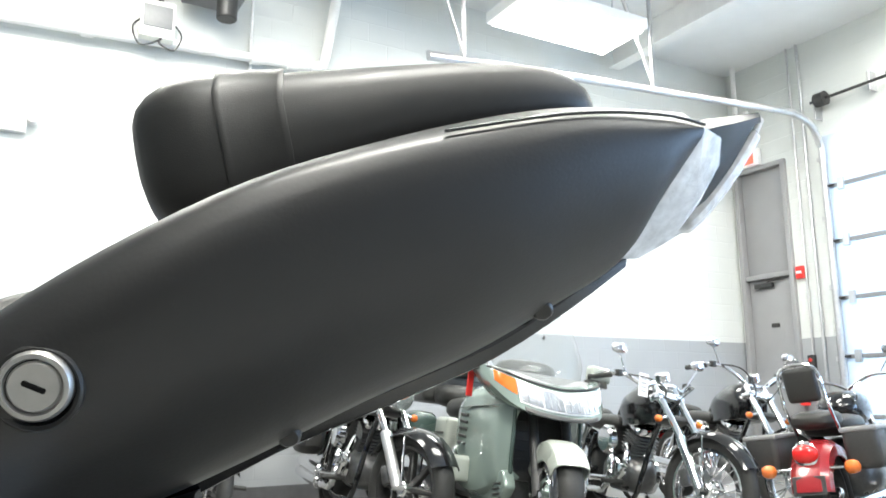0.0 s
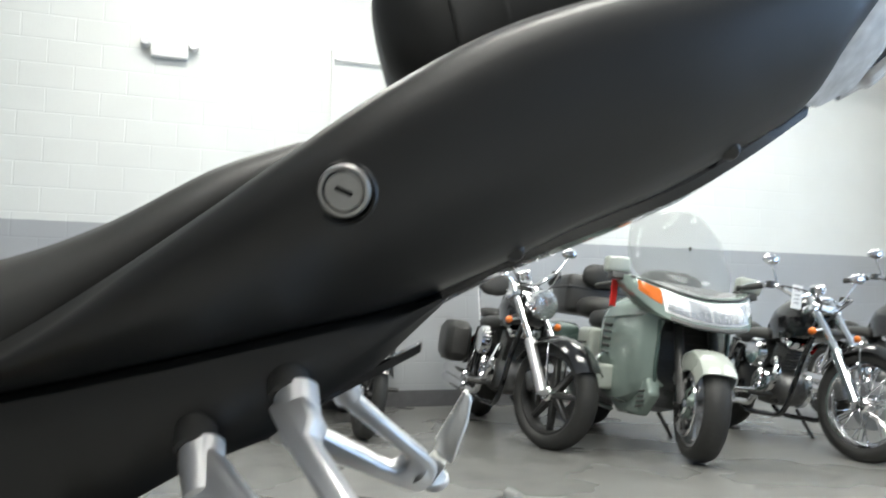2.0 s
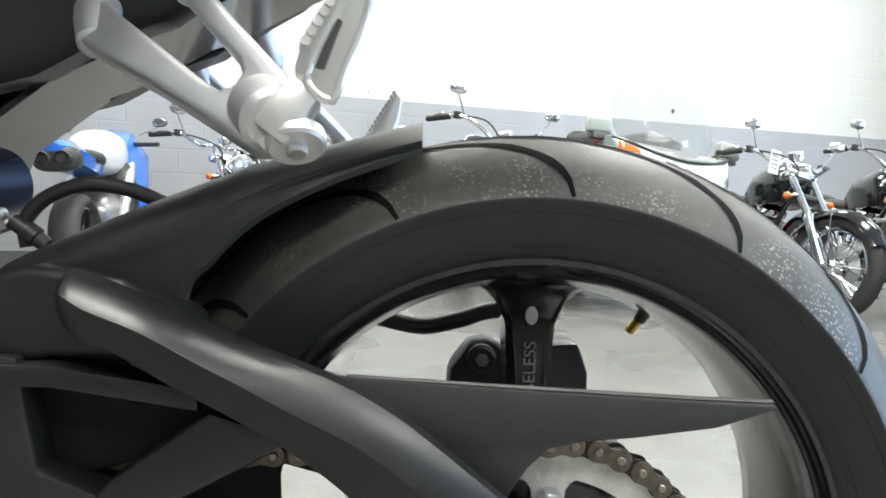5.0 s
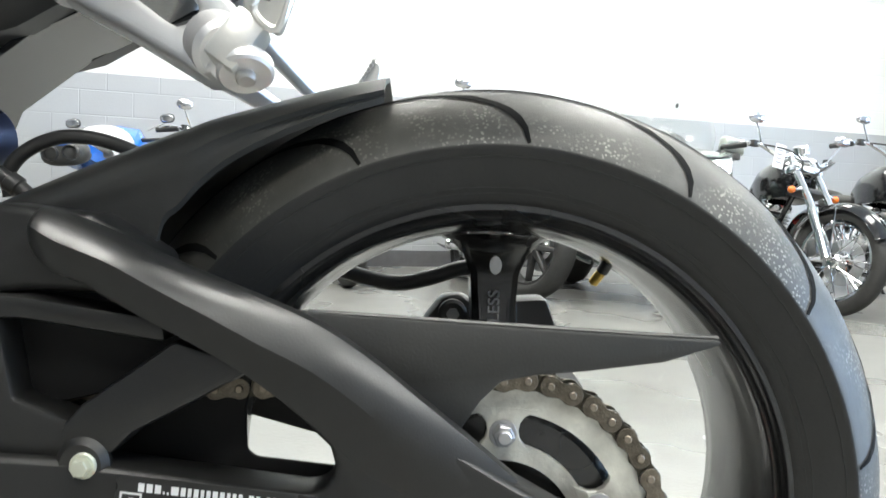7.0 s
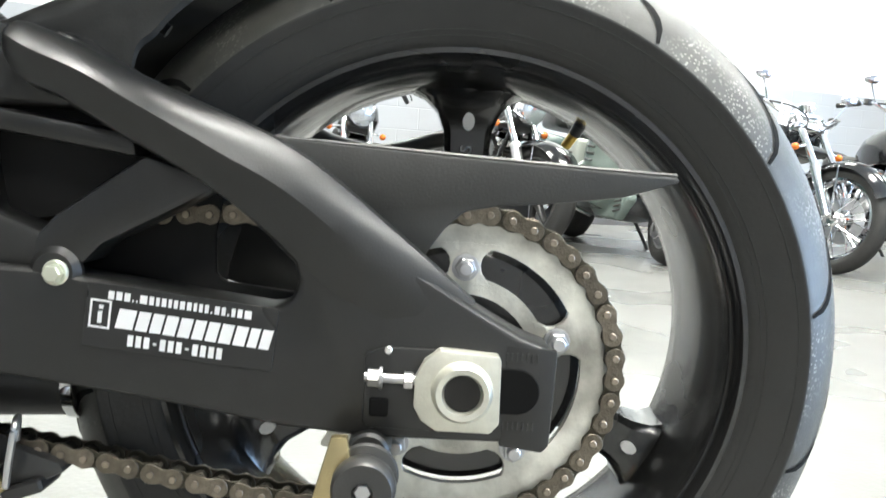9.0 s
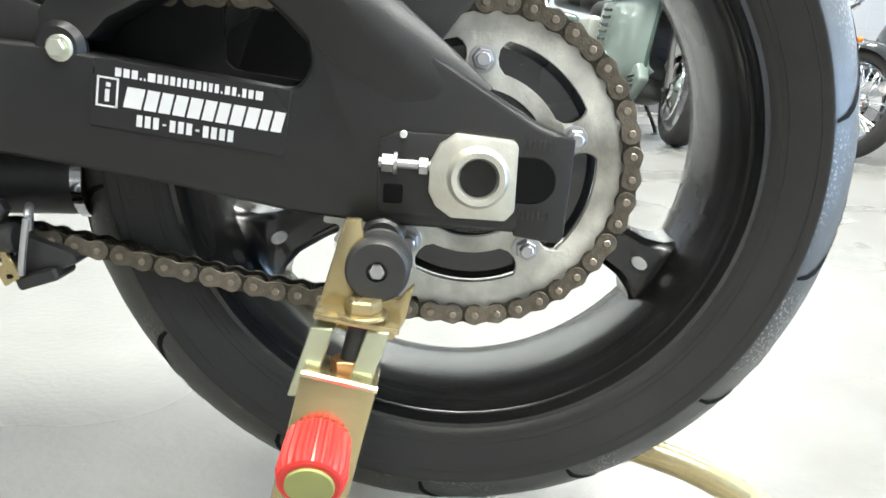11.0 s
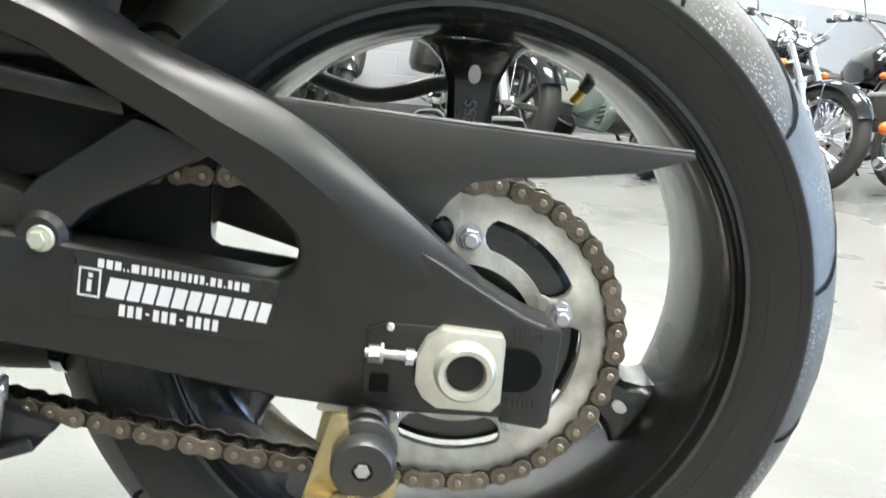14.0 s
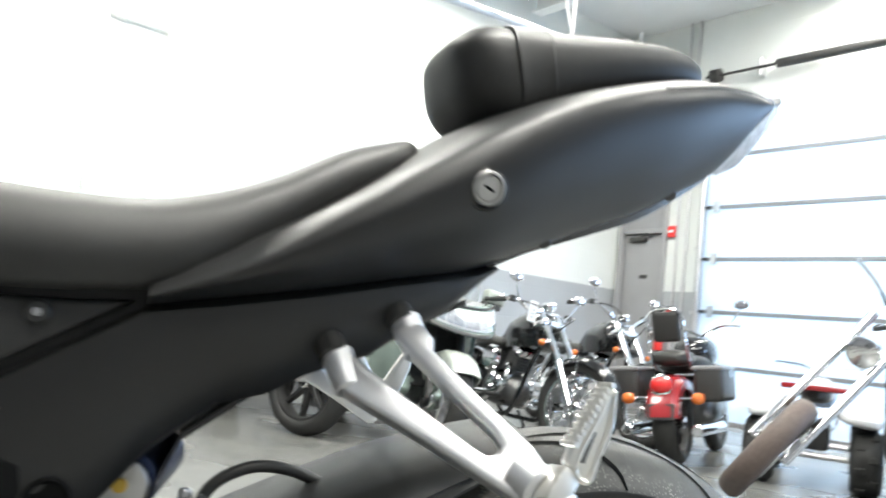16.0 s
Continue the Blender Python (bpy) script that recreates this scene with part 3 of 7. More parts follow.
def tail_cowl():
    # x; inner ridge z, y; upper edge z, y; lower edge z, y; swell of the flank
    rows = [(-0.440, 0.783, 0.092, 0.772, 0.128, 0.766, 0.106, 0.004),
            (-0.375, 0.822, 0.105, 0.803, 0.142, 0.779, 0.112, 0.008),
            (-0.31, 0.862, 0.105, 0.847, 0.155, 0.793, 0.112, 0.012),
            (-0.24, 0.912, 0.100, 0.896, 0.164, 0.810, 0.106, 0.016),
            (-0.18, 0.956, 0.095, 0.937, 0.169, 0.824, 0.097, 0.016),
            (-0.12, 0.991, 0.088, 0.971, 0.168, 0.849, 0.087, 0.014),
            (-0.06, 1.016, 0.084, 0.994, 0.162, 0.878, 0.083, 0.011),
            (0.00, 1.037, 0.081, 1.012, 0.152, 0.904, 0.078, 0.009),
            (0.05, 1.048, 0.078, 1.025, 0.141, 0.932, 0.073, 0.007),
            (0.098, 1.053, 0.074, 1.031, 0.127, 0.962, 0.069, 0.005),
            (0.115, 1.055, 0.072, 1.032, 0.122, 0.996, 0.092, 0.003),
            (0.131, 1.057, 0.070, 1.032, 0.117, 1.027, 0.114, 0.000)]
    rings = []
    for x, zo, wi, ze, we, zb, wb, swell in smooth_rows(rows, 4):
        half = [(0.0, zo + 0.010), (wi * 0.6, zo + 0.007), (wi, zo), ((wi + we) / 2, (zo + ze) / 2 + 0.005), (we - 0.008, ze + 0.0055), (we - 0.002, ze + 0.001)]
        for f in (0.03, 0.12, 0.24, 0.38, 0.52, 0.66, 0.80, 0.91, 0.98):
            half.append((we + (wb - we) * f ** 1.8 + swell * 4 * f * (1 - f), ze + (zb - ze) * f))
        half += [(wb - 0.006, zb - 0.001), (wb * 0.5, zb - 0.002), (0.0, zb - 0.002)]
        rings.append([(x, -y, z) for y, z in half] + [(x, y, z) for y, z in half[-2:0:-1]])
    part("tail_cowl", loft(rings), M_SATIN, bike, "smooth matte black tail bodywork", 50)
    # rear centre wedge up to the pointed tip
    rings = []
    for x, zc, ze, w, zb in smooth_rows([(0.070, 1.060, 1.026, 0.108, 0.952), (0.105, 1.064, 1.029, 0.108, 0.966), (0.135, 1.068, 1.035, 0.101, 0.984), (0.160, 1.072, 1.046, 0.084, 0.998), (0.184, 1.077, 1.057, 0.063, 1.012), (0.214, 1.083, 1.072, 0.034, 1.044), (0.243, 1.089, 1.087, 0.006, 1.083)], 4):
        half = [(0, zc), (w * 0.6, (zc + ze) / 2 + 0.003), (w, ze), (w * 0.96, ze - 0.005), (w * 0.62, (ze + zb) / 2), (w * 0.32, zb + 0.003), (0, zb)]
        rings.append([(x, -y, z) for y, z in half] + [(x, y, z) for y, z in half[-2:0:-1]])
    part("tail_tip", loft(rings), M_TIP, bike, "gloss black tail tip", 30)
    for sgn in (-1, 1):
        # gloss tube added along the upper edge to draw its highlight line
        part("edge_highlight", tube([(-0.03, sgn * 0.157, 1.006), (0.04, sgn * 0.1435, 1.0245), (0.098, sgn * 0.128, 1.0335), (0.131, sgn * 0.1175, 1.0335)], 0.0009, 8), M_GLOSS, bike, "thin gloss tube added for the edge highlight")
        # clear wedge that closes the flank
        q = [(0.131, 0.1175, 1.032), (0.116, 0.0945, 0.998), (0.097, 0.0700, 0.962), (0.112, 0.0600, 0.964), (0.137, 0.0590, 0.978), (0.153, 0.0660, 1.000), (0.161, 0.0800, 1.022), (0.154, 0.0960, 1.034)]
        b = bmesh.new()
        o = [b.verts.new((x, sgn * y, z)) for x, y, z in q]
        hub = b.verts.new((0.141, sgn * 0.084, 0.999))
        i = [b.verts.new((x - 0.010, sgn * (y - 0.014), z + 0.002)) for x, y, z in q]
        b.faces.new(i[::-1])
        for a in range(8):
            c = (a + 1) % 8
            b.faces.new((o[c], o[a], i[a], i[c]))
            b.faces.new((o[a], o[c], hub))
        part("tail_lamp", b, M_LENS, bike, "clear faceted tail lamp lens", 20)
    part("centre_lamp", tube([(0.245, 0, 1.087), (0.236, 0, 1.071), (0.213, 0, 1.040), (0.184, 0, 1.008), (0.155, 0, 0.990)], [0.004, 0.007, 0.008, 0.008, 0.005], 10), M_LENS, bike, "clear lens strip at the tip")
    # tray under the tail
    rings = []
    for x, zt, zb, w in smooth_rows([(-0.40, 0.76, 0.715, 0.055), (-0.26, 0.80, 0.770, 0.060), (-0.133, 0.855, 0.834, 0.064), (-0.096, 0.870, 0.852, 0.064), (-0.029, 0.897, 0.879, 0.062), (0.022, 0.919, 0.901, 0.058), (0.072, 0.950, 0.932, 0.054), (0.112, 0.975, 0.960, 0.046)], 3):
        rings.append([(x, -w, zt), (x, -w, zb + 0.010), (x, -w * 0.9, zb + 0.002), (x, -w * 0.5, zb), (x, w * 0.5, zb), (x, w * 0.9, zb + 0.002), (x, w, zb + 0.010), (x, w, zt)])
    part("under_tray", loft(rings), M_GLOSS, bike, "gloss black tray below the tail")
    for x, y, z in ((-0.100, -0.083, 0.8605), (0.044, -0.0725, 0.9300)):
        part("tray_clip", cyl(0.0065, 0.008, 14, 0.0015, T((x, y, z)) @ RX(35)), M_BLKPL, bike)
    # seat lock
    lm = T((-0.200, -0.1690, 0.8845)) @ RX(14)
    lk = part("seat_lock", revolve([(0.012, 0.0005), (0.012, 0.0145), (-0.003, 0.0145), (-0.0048, 0.0134), (-0.0050, 0.0116), (-0.002, 0.0108), (-0.0025, 0.0005)], 40, lm), M_LOCK, bike, "round silver key lock")
    part("lock_collar", revolve([(0.008, 0.0180), (-0.001, 0.0180), (-0.0020, 0.0168), (-0.001, 0.0152), (0.008, 0.0152)], 40, lm @ T((0, 0, -0.0015)), close=True), M_SATIN, bike)
    part("lock_barrel", cyl(0.0104, 0.003, 28, 0.0008, lm @ T((0, -0.0028, 0))), M_LOCK, lk, "grey lock barrel")
    part("keyhole", box(0.0098, 0.002, 0.0024, 0.0006, 1, lm @ T((0, -0.0040, 0)) @ RY(24)), M_HOLE_SHADE, lk)


tail_cowl()


def seats():
    # pillion pad: stations as x, top, bottom, half width
    pad = smooth_rows([(-0.150, 1.073, 0.964, 0.084), (-0.08, 1.080, 0.997, 0.087), (0.0, 1.090, 1.028, 0.083), (0.05, 1.093, 1.043, 0.074), (0.082, 1.086, 1.051, 0.060), (0.097, 1.073, 1.058, 0.038)], 6)

    def section(x, zt, zb, w, grow=0.0):
        zc, h = (zt + zb) / 2, (zt - zb) / 2 + grow
        out = []
        for k in range(32):
            a = 2 * math.pi * k / 32
            c, d = math.cos(a), math.sin(a)
            y = (w + grow) * math.copysign(abs(c) ** 0.62, c)
            z = zc + h * math.copysign(abs(d) ** 0.66, d)
            near = max(0.0, min(1.0, (0.0 - x) / 0.12))
            out.append((x + near * 0.24 * max(0.0, 1.045 - z), y, z))
        return out
    x0, zt, zb, w = pad[0]
    rings = []
    for a in (88, 80, 70, 60, 48, 36, 24, 12):
        e = math.radians(a)
        k = math.cos(e) ** 0.62
        zc = (zt + zb) / 2
        rings.append(section(x0 - 0.052 * math.sin(e), zc + (zt - zc) * k, zc - (zc - zb) * k, w * k ** 0.8))
    rings += [section(*r) for r in pad]
    part("pillion_seat", loft(rings), M_SEAT, bike, "padded black vinyl pillion seat", 60)
    # strap round the pillion pad with stitched edges
    rings = []
    for x, g in ((-0.149, -0.002), (-0.1485, 0.0022), (-0.147, 0.0026), (-0.1445, 0.0024), (-0.1435, 0.0021), (-0.128, 0.0026), (-0.1145, 0.0021), (-0.1135, 0.0024), (-0.111, 0.0026), (-0.1095, 0.0022), (-0.109, -0.002)):
        t = (x + 0.150) / 0.07
        rings.append(section(x, 1.073 + 0.0065 * t, 0.968 + 0.028 * t, 0.084 + 0.0032 * t, g))
    part("seat_strap", loft(rings), M_SEAT, bike, "wide black vinyl grab strap", 30)
    # rider seat
    rows = [(-0.90, 0.875, 0.770, 0.085), (-0.70, 0.860, 0.766, 0.100), (-0.57, 0.850, 0.766, 0.112), (-0.47, 0.850, 0.772, 0.118), (-0.415, 0.860, 0.785, 0.119), (-0.36, 0.882, 0.822, 0.110),
            (-0.30, 0.917, 0.868, 0.096), (-0.258, 0.934, 0.900, 0.080), (-0.232, 0.942, 0.915, 0.064), (-0.220, 0.935, 0.922, 0.046)]
    rings = []
    for x, zt, zb, w in smooth_rows(rows, 5):
        h = zt - zb
        half = [(0, zt), (w * 0.4, zt - 0.002), (w * 0.7, zt - 0.07 * h), (w * 0.9, zt - 0.25 * h), (w, zt - 0.55 * h), (w * 0.99, zb + 0.10 * h), (w * 0.92, zb), (0, zb)]
        rings.append([(x, -y, z) for y, z in half] + [(x, y, z) for y, z in half[-2:0:-1]])
    part("rider_seat", loft(rings), M_SEAT, bike, "padded black vinyl rider seat", 60)
    # fuel tank behind the seat
    rings = []
    for x, zt, zb, w in smooth_rows([(-0.575, 0.86, 0.84, 0.05), (-0.60, 0.95, 0.80, 0.10), (-0.66, 1.02, 0.78, 0.14), (-0.80, 1.06, 0.77, 0.17), (-0.98, 1.03, 0.78, 0.16), (-1.12, 0.95, 0.80, 0.10)], 4):
        h = zt - zb
        half = [(0, zt), (w * 0.5, zt - 0.03 * h), (w * 0.85, zt - 0.2 * h), (w, zt - 0.5 * h), (w * 0.8, zb), (0, zb)]
        rings.append([(x, -y, z) for y, z in half] + [(x, y, z) for y, z in half[-2:0:-1]])
    part("fuel_tank", loft(rings), M_GLOSS, bike, "gloss black fuel tank", 60)


seats()


def side_covers():
    low = [(-0.146, 0.826), (-0.190, 0.784), (-0.220, 0.766), (-0.256, 0.740), (-0.307, 0.720), (-0.340, 0.701), (-0.378, 0.690), (-0.422, 0.655), (-0.452, 0.618), (-0.479, 0.588), (-0.500, 0.556), (-0.52, 0.541), (-0.545, 0.530), (-0.60, 0.500), (-0.74, 0.500)]
    top = [(-0.146, 0.8315), (-0.19, 0.819), (-0.24, 0.807), (-0.31, 0.790), (-0.375, 0.776), (-0.441, 0.763), (-0.538, 0.702), (-0.63, 0.650), (-0.74, 0.600)]
    wide = [(-0.146, 0.085), (-0.19, 0.097), (-0.24, 0.105), (-0.31, 0.111), (-0.375, 0.111), (-0.441, 0.105), (-0.54, 0.094), (-0.74, 0.088)]

    def at(line, x):
        return float(np.interp(-x, [-p[0] for p in line], [p[1] for p in line]))
    xs = sorted({p[0] for p in low + top} | {-0.165, -0.28, -0.575, -0.69})
    for sgn in (-1, 1):
        # the panel below the tail, flush with its seam and tucked in below
        rings = []
        for x in xs:
            z0, z1, yt = at(low, x), at(top, x), at(wide, x)
            h = z1 - z0
            yb = min(0.080, yt - 0.004)
            e = min(0.005, h * 0.3)
            rings.append([(x, sgn * y, z) for y, z in ((0.050, z1), (yt - 0.005, z1), (yt, z1 - e), (yt - 0.15 * (yt - yb) + 0.003, z1 - max(e, 0.30 * h)), (yb + 0.42 * (yt - yb) + 0.003, z0 + max(e, 0.32 * h)), (yb, z0 + e), (yb - 0.005, z0), (0.050, z0))])
        part("side_cover", loft(rings), M_SATIN, bike, "matte black side cover below the tail", 40)
        b = prism([(-0.447, 0.7670), (-0.49, 0.763), (-0.58, 0.760), (-0.76, 0.759), (-0.76, 0.60), (-0.63, 0.657), (-0.542, 0.7075)], sgn * 0.050, sgn * 0.086, 0.005, 3)
        part("frame_cover", b, M_BLKPL, bike, "black panel under the rider seat", 30)
        fb = part("panel_bolt", cyl(0.0095, 0.012, 20, 0.002, T((-0.515, sgn * 0.089, 0.751))), M_BLKPL, bike)
        part("bolt_socket", cyl(0.0035, 0.003, 6, 0, T((-0.515, sgn * 0.0955, 0.751))), M_STEEL, fb)
        pb = part("pivot_bolt", cyl(0.0095, 0.012, 20, 0.002, T((-0.503, sgn * 0.084, 0.571))), M_STEEL, bike, "steel socket bolt")
        part("bolt_socket", cyl(0.0045, 0.003, 6, 0, T((-0.503, sgn * 0.0905, 0.571))), M_BLKPL, pb)
        part("cover_recess", revolve([(0.012, 0.017), (-0.0005, 0.017), (-0.0012, 0.0155), (0.002, 0.0125), (0.003, 0.0005)], 28, T((-0.490, sgn * 0.0940, 0.615)) @ (RZ(180) if sgn > 0 else RZ(0))), M_HOLE_SHADE, bike)
    # wide scoop in the cover ahead of the shock, its shade a black plate
    part("cover_scoop", prism([(-0.62, 0.650), (-0.535, 0.650), (-0.512, 0.640), (-0.508, 0.620), (-0.525, 0.595), (-0.62, 0.545)], -0.0965, -0.085, 0.002, 2), M_HOLE_SHADE, bike)
    # cross plate between the covers
    part("inner_fender", loft([[(x, -w, z), (x, w, z), (x, w, z - 0.006), (x, -w, z - 0.006)] for x, z, w in ((-0.16, 0.800, 0.050), (-0.25, 0.752, 0.052), (-0.34, 0.708, 0.052), (-0.40, 0.662, 0.052), (-0.425, 0.60, 0.052))]), M_GLOSS, bike, "gloss black inner fender")



side_covers()


def tail_core():
    """Dark inner structure that closes the seams between the panels."""
    rings = []
    for x, zt, zb, w in smooth_rows([(-0.80, 0.80, 0.60, 0.060), (-0.60, 0.80, 0.66, 0.066), (-0.43, 0.80, 0.70, 0.070), (-0.36, 0.81, 0.715, 0.070), (-0.25, 0.85, 0.77, 0.068), (-0.16, 0.88, 0.83, 0.064)], 3):
        rings.append([(x, -w, zb), (x, -w, zt), (x, w, zt), (x, w, zb)])
    part("subframe", loft(rings), M_BLKPL, bike, "black inner subframe")


tail_core()


def peg_set(sgn):
    """Passenger footpeg on a forked casting that slants out from the subframe."""
    nrm = Vector((-0.368, -0.776, 0.511)).normalized()
    top = Vector((-0.236, -0.113, 0.765))

    def flip(v):
        return Vector((v[0], v[1] * -sgn, v[2]))

    def onto(x, z):
        return Vector((x, top.y - (nrm.x * (x - top.x) + nrm.z * (z - top.z)) / nrm.y, z))

    outline = [(-0.2483, 0.7621), (-0.2383, 0.7667), (-0.2239, 0.7697), (-0.2165, 0.7590), (-0.2184, 0.7501), (-0.1900, 0.7200), (-0.1551, 0.6855), (-0.1490, 0.6737), (-0.1530, 0.6590), (-0.1640, 0.6500), (-0.1720, 0.6500), (-0.1835, 0.6560), (-0.2299, 0.6815), (-0.2824, 0.7080), (-0.2937, 0.7157), (-0.3010, 0.7300), (-0.2925, 0.7390), (-0.2783, 0.7387), (-0.2669, 0.7293), (-0.2300, 0.7040), (-0.1985, 0.6822), (-0.1890, 0.6772), (-0.1815, 0.6790), (-0.1785, 0.6850), (-0.1815, 0.6925), (-0.2080, 0.7180), (-0.2350, 0.7450)]
    b = bmesh.new()
    front = [b.verts.new(flip(onto(x, z) + nrm * 0.007)) for x, z in outline]
    back = [b.verts.new(flip(onto(x, z) - nrm * 0.013)) for x, z in outline]
    b.faces.new(front)
    b.faces.new(back[::-1])
    for i in range(len(outline)):
        j = (i + 1) % len(outline)
        b.faces.new((front[j], front[i], back[i], back[j]))
    bmesh.ops.recalc_face_normals(b, faces=b.faces)
    bevel(b, 0.0042, 3, 50)
    for mx, mz in ((-0.234, 0.7655), (-0.2895, 0.7325)):
        join(b, rod(flip((mx - 0.001, -0.100, mz + 0.008)), flip((mx + 0.008, -0.123, mz - 0.020)), 0.0140, 24, r2=0.0118, bev=0.002))
    join(b, rod(flip((-0.170, -0.205, 0.672)), flip((-0.158, -0.224, 0.662)), 0.0165, 28, bev=0.003))
    grp = part("peg_bracket", b, M_ALU, bike, "cast silver passenger footpeg bracket", 40)
    for mx, mz in ((-0.238, 0.771), (-0.293, 0.739)):
        part("mount_bolt", rod(flip((mx - 0.005, -0.088, mz + 0.016)), flip((mx + 0.001, -0.106, mz - 0.002)), 0.0128, 24, bev=0.0015), M_BLKPL, grp, "black rubber mount bush")
    # clevis block, pivot washer and peg
    part("clevis", box(0.018, 0.024, 0.029, 0.003, 2, T(flip((-0.1505, -0.231, 0.6650))) @ RY(35) @ RX(-8 * -sgn)), M_SILVER, grp, "machined square block")
    part("pivot_washer", rod(flip((-0.1475, -0.2300, 0.6560)), flip((-0.1460, -0.2345, 0.6490)), 0.0140, 28, bev=0.0015), M_ALU, grp, "flat round pivot washer")
    part("pivot_pin", rod(flip((-0.1460, -0.2340, 0.6500)), flip((-0.1452, -0.2365, 0.6460)), 0.0050, 16, bev=0.001), M_STEEL, grp)
    plate = [(-0.1180, 0.7420), (-0.1120, 0.7400), (-0.1095, 0.7330), (-0.1135, 0.7120), (-0.1220, 0.6900), (-0.1295, 0.6685), (-0.1400, 0.6740), (-0.1480, 0.6830), (-0.1435, 0.7000), (-0.1305, 0.7220)]
    peg = part("footpeg", prism(plate, -sgn * -0.2285, -sgn * -0.2400, 0.0035, 3), M_SILVER, grp, "ribbed aluminium footpeg folded up", 40)
    edge = [(-0.1135, 0.7375), (-0.1145, 0.7120), (-0.1230, 0.6890), (-0.1300, 0.6710), (-0.1410, 0.6785), (-0.1375, 0.6920), (-0.1265, 0.7150), (-0.1180, 0.7330), (-0.1135, 0.7375)]
    part("peg_rim", tube([(x, sgn * 0.2405, z) for x, z in edge], 0.0021, 8, 4), M_SILVER, peg)
    part("peg_slot", prism([(-0.1290, 0.7080), (-0.1255, 0.7065), (-0.1335, 0.6840), (-0.1380, 0.6850)], sgn * 0.2385, sgn * 0.2406, 0.0006, 1), M_ENGINE, peg)
    for i in range(11):
        t = i / 10
        x, z = -0.1450 + 0.0265 * t, 0.6960 + 0.0440 * t
        part("peg_tooth", rod((x, sgn * 0.2270, z), (x + 0.003, sgn * 0.2415, z + 0.001), 0.0024, 8), M_SILVER, peg)


peg_set(-1)
peg_set(1)


AX = T((0, 0, ZA))
AW = T((-0.004, 0, ZA + 0.004))


def rear_wheel():
    prof = [(-0.064, 0.2165), (-0.072, 0.2200), (-0.0745, 0.2260), (-0.079, 0.238), (-0.0825, 0.250), (-0.0838, 0.2580), (-0.0846, 0.2600), (-0.0842, 0.2618), (-0.0815, 0.2660), (-0.0775, 0.2720), (-0.071, 0.2797), (-0.060, 0.2895), (-0.044, 0.2995), (-0.024, 0.3065), (0, 0.3090)]
    prof = prof + [(-a, r) for a, r in prof[-2::-1]]
    tyre = part("tyre", revolve(prof + [(0.055, 0.212), (-0.055, 0.212)], 128, AW, close=True), M_TYRE, bike, "wide worn black sport tyre with curved grooves", 50)
    tyre.data.materials.append(M_TREAD)
    for p in tyre.data.polygons:
        c = p.center - Vector((-0.004, 0, ZA + 0.004))
        if math.hypot(c.x, c.z) > 0.2612:
            p.material_index = 1
    crown = [p for p in prof if p[1] >= 0.2615]
    # curved tread grooves: bands laid proud by a hair, groove shade painted black
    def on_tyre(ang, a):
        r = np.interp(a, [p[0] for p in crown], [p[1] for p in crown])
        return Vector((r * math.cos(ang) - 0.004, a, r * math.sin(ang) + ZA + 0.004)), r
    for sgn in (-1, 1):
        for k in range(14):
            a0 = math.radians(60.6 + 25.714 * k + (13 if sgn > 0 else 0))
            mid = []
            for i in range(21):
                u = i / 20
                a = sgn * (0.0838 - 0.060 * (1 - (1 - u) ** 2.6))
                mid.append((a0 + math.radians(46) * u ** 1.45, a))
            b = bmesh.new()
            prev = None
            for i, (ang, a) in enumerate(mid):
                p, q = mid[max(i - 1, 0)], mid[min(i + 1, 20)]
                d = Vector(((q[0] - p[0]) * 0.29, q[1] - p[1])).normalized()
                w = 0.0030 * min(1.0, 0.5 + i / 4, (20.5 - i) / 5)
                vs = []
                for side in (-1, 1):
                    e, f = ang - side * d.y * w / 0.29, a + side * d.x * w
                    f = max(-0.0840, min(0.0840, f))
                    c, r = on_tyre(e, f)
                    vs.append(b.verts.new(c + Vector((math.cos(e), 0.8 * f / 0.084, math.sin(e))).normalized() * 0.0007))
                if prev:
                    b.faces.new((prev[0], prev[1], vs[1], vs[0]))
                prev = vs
            part("tread_groove", b, M_HOLE_SHADE, tyre)
    for r, y in ((0.2285, 0.0752), (0.2325, 0.0768), (0.2535, 0.0830)):
        for sgn in (-1, 1):
            part("sidewall_ridge", revolve([(sgn * (y - 0.001), r - 0.0007), (sgn * (y + 0.0005), r - 0.0003), (sgn * (y + 0.0005), r + 0.0003), (sgn * (y - 0.001), r + 0.0007)], 96, AW, close=True), M_TYRE, tyre)
    rim = part("rim", revolve([(-0.0655, 0.2215), (-0.0725, 0.2205), (-0.0730, 0.2165), (-0.069, 0.2140), (-0.065, 0.2130), (-0.063, 0.2105), (-0.0640, 0.2085), (-0.059, 0.2065), (-0.050, 0.2050), (-0.042, 0.2035), (-0.030, 0.2005), (-0.005, 0.1985), (0.030, 0.1985), (0.055, 0.2015), (0.064, 0.2065), (0.0725, 0.2155), (0.0725, 0.2205), (0.0655, 0.2215), (0.05, 0.213), (0, 0.208), (-0.05, 0.213)], 128, AW, close=True), M_RIM, bike, "gloss black cast wheel rim", 40)
    # three hollow spokes
    for ang in (90, -30, 210):
        rings = []
